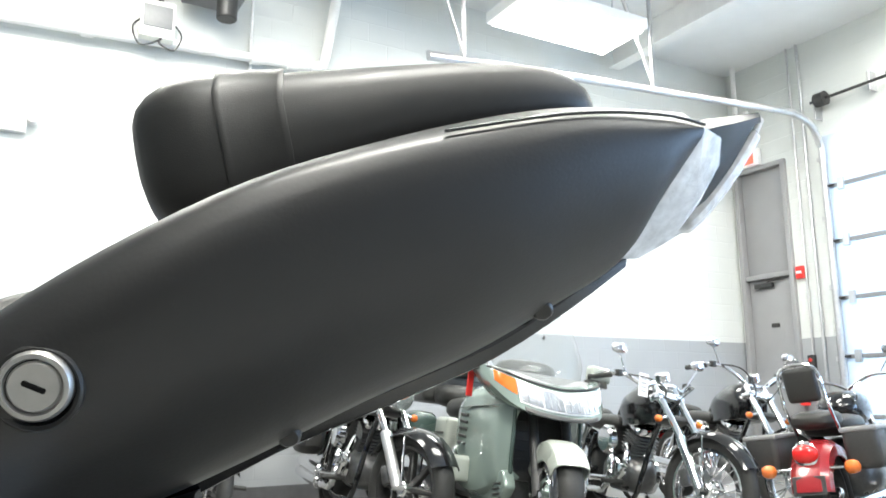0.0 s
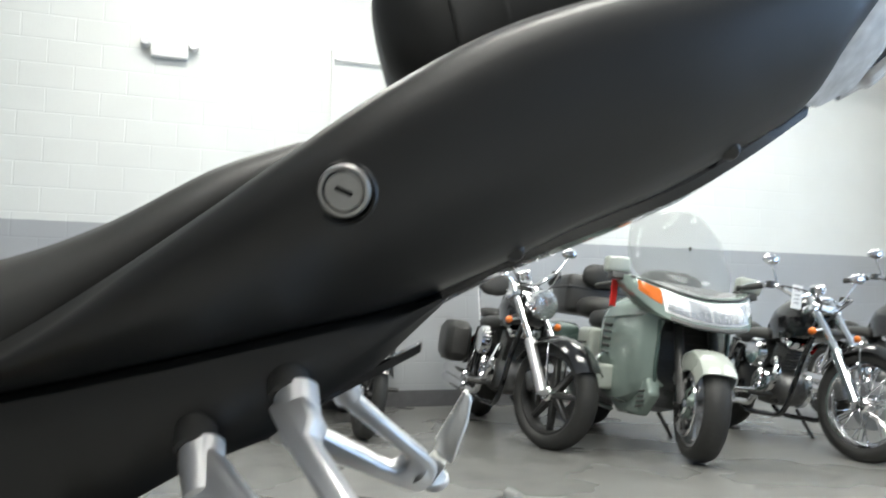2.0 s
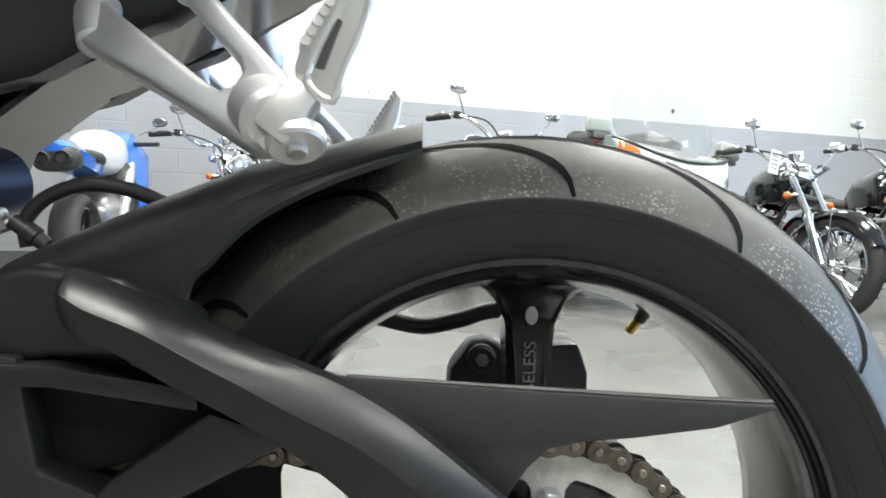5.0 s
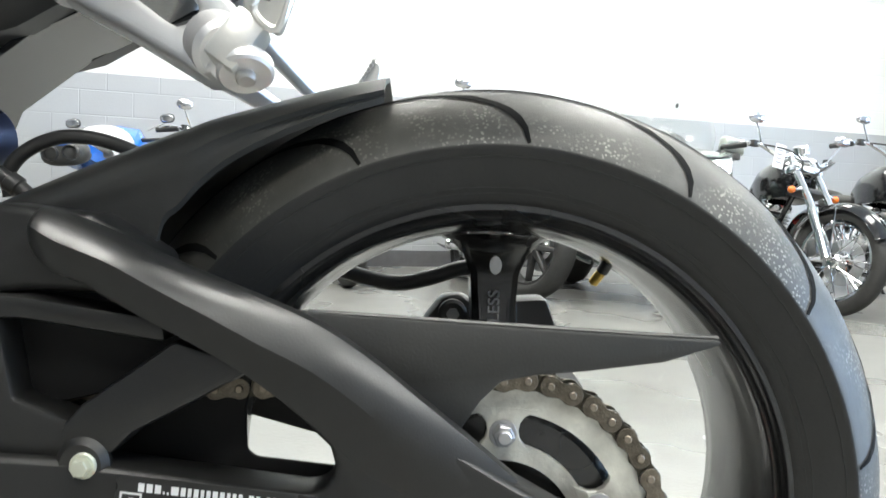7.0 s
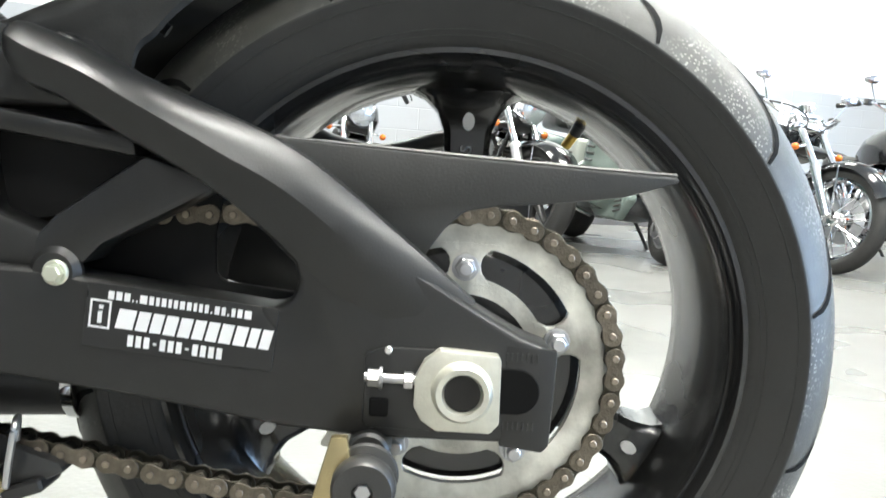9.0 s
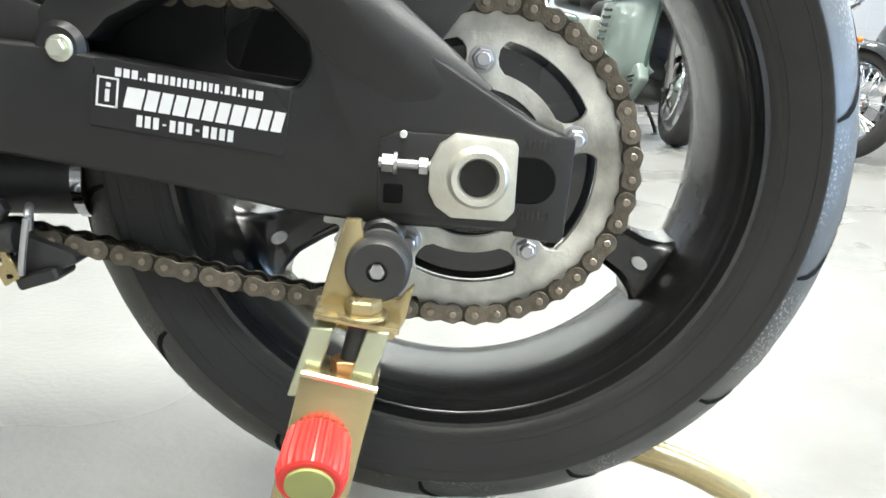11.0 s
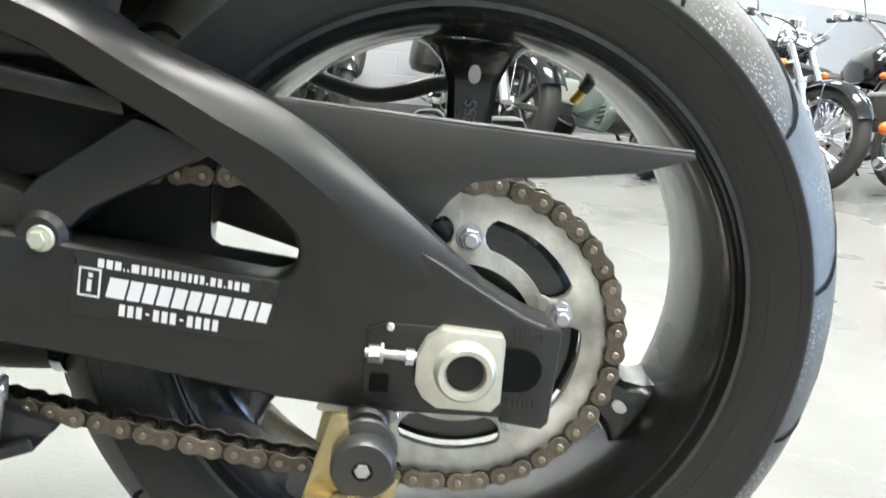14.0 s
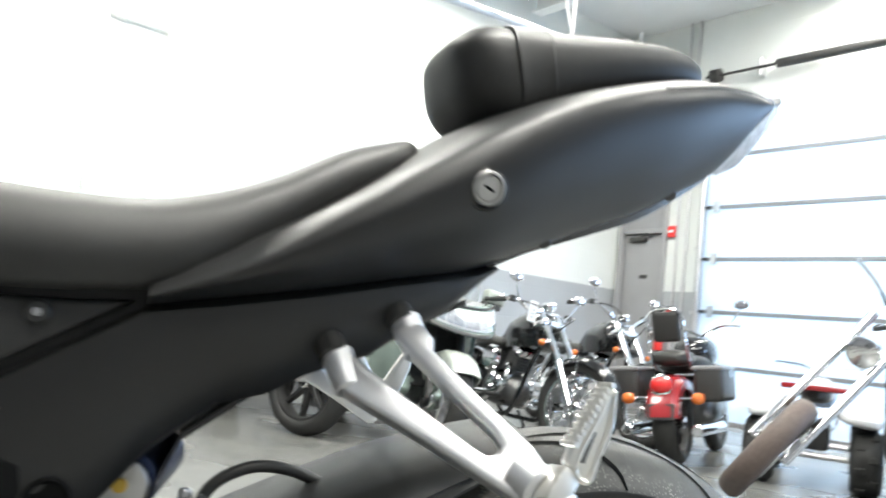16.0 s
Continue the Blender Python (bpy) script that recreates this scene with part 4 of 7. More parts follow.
        for r, w, y0, y1 in ((0.030, 0.026, -0.030, 0.050), (0.06, 0.022, -0.022, 0.048), (0.10, 0.0185, -0.010, 0.046), (0.14, 0.0175, -0.002, 0.046), (0.168, 0.0195, 0.000, 0.047), (0.184, 0.0255, -0.002, 0.048), (0.1945, 0.036, -0.005, 0.050), (0.2010, 0.052, -0.010, 0.052)):
            rings.append([(r, y0 + 0.006, -w), (r, y0, -w * 0.72), (r, y0, w * 0.72), (r, y0 + 0.006, w), (r, y1, w), (r, y1, -w)])
        b = loft([[Vector(p) for p in rg] for rg in rings])
        b.transform(AX @ RY(-ang))
        sp = part("spoke", b, M_RIM, rim, "", 40)
        # closed pale disc; its colour stands for light seen through the hole
        hole = revolve([(-0.0035, 0.0048), (-0.001, 0.0048), (-0.001, 0.0001)], 20, AX @ RY(-ang) @ T((0.176, 0.0, 0)) @ Matrix.Diagonal((1.5, 1, 1, 1)))
        part("spoke_hole", hole, M_HOLE_LIGHT, sp, "pale disc painted as light through the spoke hole")
        for w in (-0.0105, 0.0105):
            e = tube([AX @ RY(-ang) @ Vector((0.070, -0.0205, w * 1.1)), AX @ RY(-ang) @ Vector((0.11, -0.0095, w)), AX @ RY(-ang) @ Vector((0.150, -0.0025, w * 1.15))], 0.0016, 6)
            part("spoke_rib", e, M_RIM, sp)
    # raised lettering down the upper spoke
    cu = bpy.data.curves.new("spoke_text", "FONT")
    cu.body, cu.size, cu.extrude, cu.align_x = "TUBELESS", 0.0135, 0.0006, "CENTER"
    tx = new("spoke_text", cu)
    tx.parent = rim
    tx.matrix_basis = AX @ T((0.0035, -0.0075, 0.128)) @ RX(90) @ RZ(90) @ RX(8)
    cu.materials.append(M_GREYPT)
    part("hub", revolve([(-0.055, 0.028), (-0.055, 0.055), (-0.035, 0.060), (-0.03, 0.046), (0.05, 0.046), (0.055, 0.060), (0.075, 0.06), (0.075, 0.025)], 48, AX, close=True), M_RIM, rim)
    # valve and brake disc on the far side
    part("valve", tube([(0.100, 0.006, 0.566), (0.096, 0.012, 0.553), (0.090, 0.020, 0.539)], [0.0085, 0.0065, 0.0052, 0.0052], 12), M_BLKPL, rim, "rubber tyre valve")
    part("valve_cap", rod((0.090, 0.020, 0.539), (0.084, 0.0265, 0.5285), 0.0042, 12, bev=0.0008), M_BRASS, rim, "brass valve cap")
    part("brake_disc", revolve([(0.098, 0.055), (0.098, 0.110), (0.103, 0.110), (0.103, 0.055)], 64, AX, close=True), M_STEEL, bike, "steel rear brake disc")
    cal = part("brake_caliper", prism([(-0.060, 0.440), (-0.058, 0.482), (-0.040, 0.506), (-0.020, 0.508), (-0.006, 0.496), (0.020, 0.505), (0.056, 0.508), (0.066, 0.480), (0.066, 0.440)], 0.085, 0.125, 0.006, 2), M_BLKPL, bike, "black rear brake caliper", 30)
    part("caliper_bolt", cyl(0.013, 0.014, 20, 0.003, T((-0.030, 0.082, 0.492))), M_DARKMET, cal)
    part("bolt_socket", cyl(0.006, 0.004, 6, 0, T((-0.030, 0.0745, 0.492))), M_STEEL, cal)
    part("caliper_rib", box(0.004, 0.010, 0.055, 0.001, 1, T((0.026, 0.083, 0.475))), M_DARKMET, cal)
    part("brake_hose", tube([(-0.26, 0.11, 0.512), (-0.19, 0.11, 0.531), (-0.15, 0.11, 0.531), (-0.118, 0.11, 0.521), (-0.083, 0.11, 0.515), (-0.052, 0.11, 0.521), (-0.02, 0.11, 0.531), (0.005, 0.11, 0.528), (0.018, 0.11, 0.505)], 0.0078, 12), M_BLKPL, bike, "black rubber brake hose")


M_TYRE = mat("tyre_sidewall", (0.022, 0.022, 0.021), 0.46, 0, 0.15, 45, 0.2, 300, spec=0.4)
M_TREAD = mat("tyre_tread", (0.052, 0.051, 0.045), 0.46, 0, 0.35, 70, 0.14, 800, spec=0.55)


def speckle(m, scale, size, col, amount):
    """Dry dust flecks scattered in patches over a material."""
    nt = m.node_tree
    n, l = nt.nodes, nt.links
    b = n["Principled BSDF"]
    old = b.inputs["Base Color"].links[0].from_socket
    tc = n["Texture Coordinate"]
    v = n.new("ShaderNodeTexVoronoi")
    v.inputs["Scale"].default_value = scale
    l.new(tc.outputs["Object"], v.inputs["Vector"])
    lt = n.new("ShaderNodeMath")
    lt.operation = "LESS_THAN"
    lt.inputs[1].default_value = size
    l.new(v.outputs["Distance"], lt.inputs[0])
    nz = n.new("ShaderNodeTexNoise")
    nz.inputs["Scale"].default_value = 14
    nz.inputs["Detail"].default_value = 5
    l.new(tc.outputs["Object"], nz.inputs["Vector"])
    mr = n.new("ShaderNodeMapRange")
    mr.inputs["From Min"].default_value, mr.inputs["From Max"].default_value = 0.47, 0.62
    mr.inputs["To Max"].default_value = amount
    l.new(nz.outputs["Fac"], mr.inputs["Value"])
    mu = n.new("ShaderNodeMath")
    mu.operation = "MULTIPLY"
    l.new(lt.outputs[0], mu.inputs[0])
    l.new(mr.outputs[0], mu.inputs[1])
    mx = n.new("ShaderNodeMix")
    mx.data_type = "RGBA"
    mx.inputs[7].default_value = (*col, 1)
    l.new(mu.outputs[0], mx.inputs[0])
    l.new(old, mx.inputs[6])
    l.new(mx.outputs[2], b.inputs["Base Color"])


speckle(M_TREAD, 330, 0.34, (0.30, 0.29, 0.26), 0.7)
M_RIM = mat("rim_black", (0.011, 0.011, 0.011), 0.26, 0, 0.25, 60, 0.06, 300, coat=0.35, spec=0.7, rvar=0.08)
# pale colour for the light showing through the spoke holes
M_HOLE_LIGHT = mat("hole_light_pale", (0.75, 0.75, 0.74), 0.4, 0.2, 0.05, 60)
M_BRASS = mat("brass", (0.75, 0.52, 0.12), 0.35, 0.9, 0.1, 60)
rear_wheel()


def sprocket():
    N, P = 43, 0.015875
    R = P / (2 * math.sin(math.pi / N))
    b = bmesh.new()
    # ring of teeth
    outer = []
    for i in range(N):
        for f, r in ((0.0, R - 0.0048), (0.18, R - 0.0030), (0.36, R + 0.0028), (0.5, R + 0.0042), (0.64, R + 0.0028), (0.82, R - 0.0030)):
            a = 2 * math.pi * (i + f) / N
            outer.append((r * math.cos(a), r * math.sin(a)))
    k = len(outer)

    def ring(bm, po, pi, y0, y1):
        q = [[bm.verts.new((x, y, z)) for x, z in pp] for pp, y in ((po, y0), (po, y1), (pi, y1), (pi, y0))]
        n = len(po)
        for s in range(4):
            p0, p1 = q[s], q[(s + 1) % 4]
            for i in range(n):
                j = (i + 1) % n
                bm.faces.new((p0[i], p0[j], p1[j], p1[i]))

    inner = [(0.0855 * math.cos(2 * math.pi * i / k), 0.0855 * math.sin(2 * math.pi * i / k)) for i in range(k)]
    ring(b, outer, inner, -0.1035, -0.0975)
    c1 = [(0.0635 * math.cos(2 * math.pi * i / 90), 0.0635 * math.sin(2 * math.pi * i / 90)) for i in range(90)]
    c2 = [(0.0520 * math.cos(2 * math.pi * i / 90), 0.0520 * math.sin(2 * math.pi * i / 90)) for i in range(90)]
    b4 = bmesh.new()
    ring(b4, c1, c2, -0.1034, -0.0976)
    # five arms with a boss for each bolt
    arms = []
    for i in range(5):
        a = 18 + 72 * i
        arm = prism([(0.0575, -0.0190), (0.0625, -0.0150), (0.0665, -0.0118), (0.072, -0.0106), (0.0775, -0.0116), (0.0815, -0.0145), (0.0845, -0.0195), (0.0875, -0.0250), (0.0885, 0), (0.0875, 0.0250), (0.0845, 0.0195), (0.0815, 0.0145), (0.0775, 0.0116), (0.072, 0.0106), (0.0665, 0.0118), (0.0625, 0.0150), (0.0575, 0.0190)], -0.1036, -0.0976, 0.0006, 1)
        arm.transform(AX @ RY(-a))
        arms.append(arm)
    b.transform(AX)
    b4.transform(AX)
    sp = part("sprocket", b, M_SPROCKET, bike, "worn bare steel rear sprocket", 30)
    part("inner_ring", b4, M_SPROCKET, sp)
    for arm in arms:
        part("sprocket_arm", arm, M_SPROCKET, sp)
    for i in range(5):
        a = math.radians(18 + 72 * i)
        x, z = 0.0706 * math.cos(a), ZA + 0.0706 * math.sin(a)
        part("sprocket_nut", hexbolt(0.0076, 0.008, T((x, -0.1085, z)) @ RY(7 * i)), M_STEEL, sp, "steel sprocket nut")
        part("stud", cyl(0.0050, 0.006, 14, 0.001, T((x, -0.1145, z))), M_STEEL, sp)
        part("nut_washer", cyl(0.0095, 0.0015, 20, 0.0003, T((x, -0.1043, z))), M_STEEL, sp)
    part("cush_carrier", revolve([(-0.060, 0.02), (-0.060, 0.086), (-0.085, 0.088), (-0.094, 0.080), (-0.0965, 0.050), (-0.0965, 0.02)], 64, AX, close=True), M_RIM, bike, "black sprocket carrier")


speckle(M_SPROCKET, 60, 0.9, (0.085, 0.072, 0.05), 0.6)
sprocket()


def chain():
    N, P = 43, 0.015875
    R = P / (2 * math.sin(math.pi / N))
    ch = thing("drive_chain", "greasy brown roller chain round the rear sprocket", "chain")
    ch.parent = bike
    del ch["label"], ch["category"]
    ch["label"] = "greasy brown roller chain"

    def plate(w, y):
        pts = []
        for i in range(9):
            a = math.pi / 2 + math.pi * i / 8
            pts.append((-P / 2 + w * math.cos(a), w * math.sin(a)))
        pts.append((0, -w * 0.72))
        for i in range(9):
            a = -math.pi / 2 + math.pi * i / 8
            pts.append((P / 2 + w * math.cos(a), w * math.sin(a)))
        pts.append((0, w * 0.72))
        return prism(pts, y - 0.0009, y + 0.0009, 0.0004, 1)

    def link(outer):
        b = bmesh.new()
        o = 0.0088 if outer else 0.0064
        for s in (-1, 1):
            join(b, plate(0.0073 if outer else 0.0078, s * o))
        for x in (-P / 2, P / 2):
            join(b, cyl(0.0028 if outer else 0.0050, 0.0225 if outer else 0.0122, 10, 0.0006, T((x, 0, 0))))
        me = mesh_of("chain_link", b, M_CHAIN if outer else M_PIN, 30)
        me.materials.append(M_RIVET)
        for p in me.polygons:
            if abs(p.center.y) > 0.0106:
                p.material_index = 1
        return me

    mo, mi = link(True), link(False)
    # path: upper run from the front, round the sprocket, lower run back
    pts = []
    up0 = (-0.62, 0.455)
    for i in range(60):
        t = i / 60
        pts.append((up0[0] + (0.012 - up0[0]) * t, up0[1] + (ZA + R - 0.001 - up0[1]) * t - 0.006 * math.sin(math.pi * t)))
    for i in range(120):
        a = math.radians(84 - 176 * i / 119)
        pts.append((R * math.cos(a), ZA + R * math.sin(a)))
    low = [(-0.012, ZA - R + 0.0005), (-0.11, 0.264), (-0.19, 0.275), (-0.256, 0.287), (-0.306, 0.2945), (-0.45, 0.318), (-0.62, 0.345)]
    pts += [(p.x, p.z) for p in spline([(x, 0, z) for x, z in low], 24)]
    pts = [Vector(p) for p in pts]
    # walk the pitch along the path, in step with the teeth
    nodes = [pts[0]]
    cur = pts[0]
    i = 1
    while i < len(pts):
        d = (pts[i] - cur).length
        if d >= P:
            # step to exactly one pitch
            a, bq = pts[i - 1], pts[i]
            lo_, hi_ = 0.0, 1.0
            for _ in range(30):
                md = (lo_ + hi_) / 2
                if (a.lerp(bq, md) - cur).length < P:
                    lo_ = md
                else:
                    hi_ = md
            cur = a.lerp(bq, hi_)
            nodes.append(cur)
        else:
            i += 1
    for k in range(len(nodes) - 1):
        a, bq = nodes[k], nodes[k + 1]
        c = (a + bq) / 2
        d = bq - a
        m = T((c.x, -0.1005, c.y)) @ Matrix.Rotation(-math.atan2(d.y, d.x), 4, "Y")
        shared("chain_link", mo if k % 2 else mi, ch, m)


chain()


def swingarm():
    Y0, Y1 = -0.155, -0.118
    arm = part("swingarm", prism([(-0.50, 0.42), (-0.36, 0.430), (-0.268, 0.4275), (-0.243, 0.424), (-0.127, 0.411), (-0.116, 0.412), (-0.1085, 0.420), (-0.107, 0.430), (-0.110, 0.440), (-0.128, 0.457), (-0.160, 0.483), (-0.206, 0.507), (-0.255, 0.531),
                                  (-0.246, 0.547), (-0.214, 0.539), (-0.156, 0.516), (-0.115, 0.495), (-0.081, 0.473), (-0.046, 0.447), (-0.002, 0.422), (0.036, 0.4015), (0.058, 0.394), (0.057, 0.331), (-0.059, 0.330), (-0.114, 0.334), (-0.205, 0.348), (-0.296, 0.358), (-0.50, 0.36)],
                                 Y0, Y1, 0.0075, 3), M_SWING, bike, "matte black aluminium swingarm", 30)
    # rounded brace: upper edge, crease and lower edge as (x, y, z)
    rows = [(-0.296, -0.134, 0.573, -0.295, -0.148, 0.569, -0.295, -0.144, 0.564), (-0.289, -0.142, 0.580, -0.287, -0.160, 0.569, -0.290, -0.153, 0.555), (-0.271, -0.144, 0.575, -0.271, -0.164, 0.561, -0.277, -0.156, 0.543), (-0.239, -0.146, 0.563, -0.241, -0.166, 0.550, -0.257, -0.157, 0.536),
            (-0.197, -0.147, 0.545, -0.212, -0.166, 0.535, -0.225, -0.157, 0.518), (-0.147, -0.147, 0.526, -0.182, -0.166, 0.520, -0.197, -0.157, 0.504), (-0.120, -0.147, 0.514, -0.153, -0.166, 0.505, -0.166, -0.157, 0.487), (-0.092, -0.147, 0.497, -0.121, -0.165, 0.489, -0.142, -0.157, 0.471),
            (-0.058, -0.147, 0.471, -0.090, -0.163, 0.467, -0.115, -0.1565, 0.450), (-0.020, -0.147, 0.441, -0.056, -0.159, 0.437, -0.086, -0.155, 0.424), (0.006, -0.147, 0.420, -0.020, -0.154, 0.410, -0.045, -0.1525, 0.398)]
    rings = []
    for ux, uy, uz, cx, cy, cz, lx, ly, lz in smooth_rows(rows, 4):
        u, c, e = Vector((ux, uy, uz)), Vector((cx, cy, cz)), Vector((lx, ly, lz))
        rings.append([Vector((ux, -0.116, uz - 0.004)), u + Vector((0, 0.010, 0.001)), u, u.lerp(c, 0.30) + Vector((0, -0.0022, 0.0006)), u.lerp(c, 0.75) + Vector((0, -0.0016, 0.0005)), c, c.lerp(e, 0.2) + Vector((0, -0.0006, 0)), c.lerp(e, 0.8) + Vector((0, -0.0012, 0)), e, e + Vector((0, 0.010, -0.003)), Vector((lx, -0.116, lz + 0.002))])
    part("swingarm_brace", loft(rings), M_SWING, arm, "curved satin black brace", 24)
    # front casting and its open lattice
    part("casting", prism([(-0.62, 0.452), (-0.50, 0.505), (-0.43, 0.537), (-0.37, 0.563), (-0.318, 0.582), (-0.262, 0.576), (-0.222, 0.552), (-0.222, 0.527), (-0.300, 0.528), (-0.40, 0.512), (-0.62, 0.420)], -0.135, -0.085, 0.006, 3), M_SWING, arm, "black cast swingarm front", 30)
    part("upper_bar", prism([(-0.60, 0.512), (-0.45, 0.528), (-0.299, 0.526), (-0.215, 0.515), (-0.212, 0.500), (-0.299, 0.512), (-0.45, 0.512), (-0.60, 0.495)], -0.146, -0.112, 0.004, 2), M_SWING, arm)
    part("diagonal_bar", prism([(-0.275, 0.446), (-0.262, 0.461), (-0.206, 0.502), (-0.155, 0.487), (-0.19, 0.467), (-0.231, 0.4445), (-0.243, 0.431), (-0.272, 0.431)], -0.150, -0.112, 0.004, 2), M_SWING, arm)
    part("front_web", prism([(-0.345, 0.53), (-0.318, 0.53), (-0.306, 0.462), (-0.268, 0.449), (-0.262, 0.425), (-0.345, 0.425)], -0.144, -0.112, 0.004, 2), M_SWING, arm)
    part("lower_box", prism([(-0.55, 0.44), (-0.40, 0.445), (-0.30, 0.455), (-0.285, 0.447), (-0.275, 0.415), (-0.275, 0.36), (-0.55, 0.345)], -0.138, -0.095, 0.006, 2), M_BLKPL, arm, "black plastic guard at the swingarm front")
    # two black sheets added behind the openings to stand for their shade
    part("lattice_shade_sheet", prism([(-0.36, 0.455), (-0.36, 0.535), (-0.20, 0.525), (-0.205, 0.500), (-0.262, 0.461), (-0.285, 0.455)], -0.1185, -0.1135, 0.001, 1), M_SHADE_SHEET, arm, "black sheet added to darken the lattice opening")
    part("window_shade_sheet", prism([(-0.300, 0.400), (-0.300, 0.500), (-0.200, 0.505), (-0.166, 0.480), (-0.171, 0.452), (-0.170, 0.424), (-0.164, 0.419), (-0.100, 0.413), (-0.100, 0.400)], -0.110, -0.105, 0.002, 2), M_SHADE_SHEET, arm, "black sheet added to darken the swingarm window")
    # far arm
    part("far_arm", prism([(-0.55, 0.50), (-0.27, 0.505), (-0.06, 0.42), (0.045, 0.40), (0.055, 0.345), (-0.06, 0.338), (-0.30, 0.40), (-0.55, 0.40)], 0.128, 0.150, 0.006, 2), M_SWING, arm, "far swingarm leg")
    part("cross_member", box(0.10, 0.24, 0.07, 0.02, 3, T((-0.40, 0, 0.47))), M_SWING, arm)
    # panel bolt
    part("guard_bolt", hexbolt(0.0058, 0.007, T((-0.258, -0.158, 0.4255))), M_PALEBOLT, arm, "pale plated hex bolt")
    part("bolt_flange", cyl(0.0082, 0.003, 24, 0.001, T((-0.258, -0.1545, 0.4255))), M_PALEBOLT, arm)
    part("bolt_boss", cyl(0.0165, 0.012, 28, 0.004, T((-0.260, -0.148, 0.4255))), M_SWING, arm)
    # axle end: recessed panel, slot, adjuster
    part("axle_recess", prism([(-0.062, 0.386), (-0.050, 0.391), (-0.018, 0.391), (-0.018, 0.338), (-0.058, 0.338), (-0.062, 0.342)], -0.1575, -0.150, 0.0012, 2), M_SWING, arm)
    # slot drawn as a black plate on the arm in place of shade
    part("axle_slot", prism([(0.014, 0.351), (0.014, 0.381)] + [(0.035 + 0.015 * math.cos(math.radians(a)), 0.366 + 0.015 * math.sin(math.radians(a))) for a in range(90, -91, -15)], -0.1562, -0.150, 0.0008, 1), M_HOLE_SHADE, arm, "axle slot with its shade painted black")
    part("arm_end_plate", prism([(0.026, 0.397), (0.060, 0.394), (0.0585, 0.331), (0.0545, 0.326), (0.026, 0.329)], -0.1552, -0.149, 0.002, 2), M_SWING, arm)
    for i in range(7):
        for z in (0.3885, 0.3435):
            part("index_mark", box(0.0009, 0.0012, 0.005, 0, 1, T((0.028 + 0.0032 * i, -0.1556, z))), M_DARKMET, arm)
    part("locating_pin", cyl(0.0024, 0.004, 14, 0.0006, T((-0.0475, -0.159, 0.3895))), M_SILVER, arm)
    part("adjuster_recess", box(0.012, 0.003, 0.012, 0.001, 1, T((-0.052, -0.158, 0.352))), M_HOLE_SHADE, arm)
    part("axle_block", prism([(-0.030, 0.374), (-0.0245, 0.3855), (-0.015, 0.3925), (0.0215, 0.3905), (0.0235, 0.387), (0.0245, 0.347), (0.019, 0.3405), (-0.015, 0.3405), (-0.025, 0.347), (-0.030, 0.356)], -0.1655, -0.150, 0.0012, 2), M_BLOCK, bike, "machined silver axle block")
    nut = part("axle_end", revolve([(-0.1690, 0.0116), (-0.1735, 0.0130), (-0.1740, 0.0165), (-0.1715, 0.0186), (-0.1660, 0.0195), (-0.160, 0.0195), (-0.160, 0.0118), (-0.13, 0.0116), (-0.13, 0.0114)], 48, AX), M_BLOCK, bike, "hollow steel axle end")
    # the bore's inner shade is painted in as a near-black colour
    part("axle_bore", revolve([(-0.170, 0.0114), (-0.10, 0.0114), (-0.10, 0.0001)], 32, AX), M_BORE, nut, "hollow bore with its shade painted in")
    sc = part("adjuster_screw", rod((-0.062, -0.158, 0.3712), (-0.026, -0.158, 0.3708), 0.0032, 12), M_STEEL, bike, "plated adjuster screw")
    part("screw_head", cyl(0.0062, 0.008, 6, 0.0006, T((-0.056, -0.158, 0.3712)) @ RZ(90)), M_STEEL, sc)
    part("screw_flange", cyl(0.0072, 0.0025, 18, 0.0005, T((-0.0515, -0.158, 0.3712)) @ RZ(90)), M_STEEL, sc)
    part("lock_nut", cyl(0.0058, 0.006, 6, 0.0006, T((-0.034, -0.158, 0.3709)) @ RZ(90)), M_STEEL, sc)
    # dealer sticker
    st = part("dealer_sticker", box(0.120, 0.0008, 0.041, 0.0002, 1, T((-0.179, -0.1558, 0.396)) @ RY(5.2)), M_STICK, bike, "black dealer sticker with white lettering")

    ux = -0.0465
    for wch in (0.0036, 0.0036, 0.0036, 0.0010, 0.0010, 0.0044, 0.0028, 0.0022, 0.0028, 0.0020, 0.0024, 0.0030, 0.0028, 0.0020, 0.0022, 0.0024, 0.0010, 0.0030, 0.0024, 0.0010, 0.0024, 0.0030, 0.0044):
        hch = 0.0014 if wch < 0.0012 else 0.0052
        q = box(wch, 0.0004, hch, 0, 1, T((ux + wch / 2, 0, 0.0112 + hch / 2)))
        q.transform(T((-0.179, -0.1564, 0.396)) @ RY(5.2))
        part("text_bar", q, M_TEXT, st)
        ux += wch + 0.0014
    # the brand strip is drawn as plain slanted blocks beside a framed dot
    bars = (0.0, 0.0125, 0.0215, 0.0300, 0.0390, 0.0480, 0.0565, 0.0650, 0.0740, 0.0830, 0.0905, 0.0985)
    for a, c in zip(bars, bars[1:]):
        q = prism([(a, 0.0), (c - 0.0016, 0.0), (c + 0.0004, 0.0125), (a + 0.002, 0.0125)], -0.0002, 0.0002)
        q.transform(T((-0.179, -0.1564, 0.396)) @ RY(5.2) @ T((-0.0405, 0, -0.0065)))
        part("brand_bar", q, M_TEXT, st)
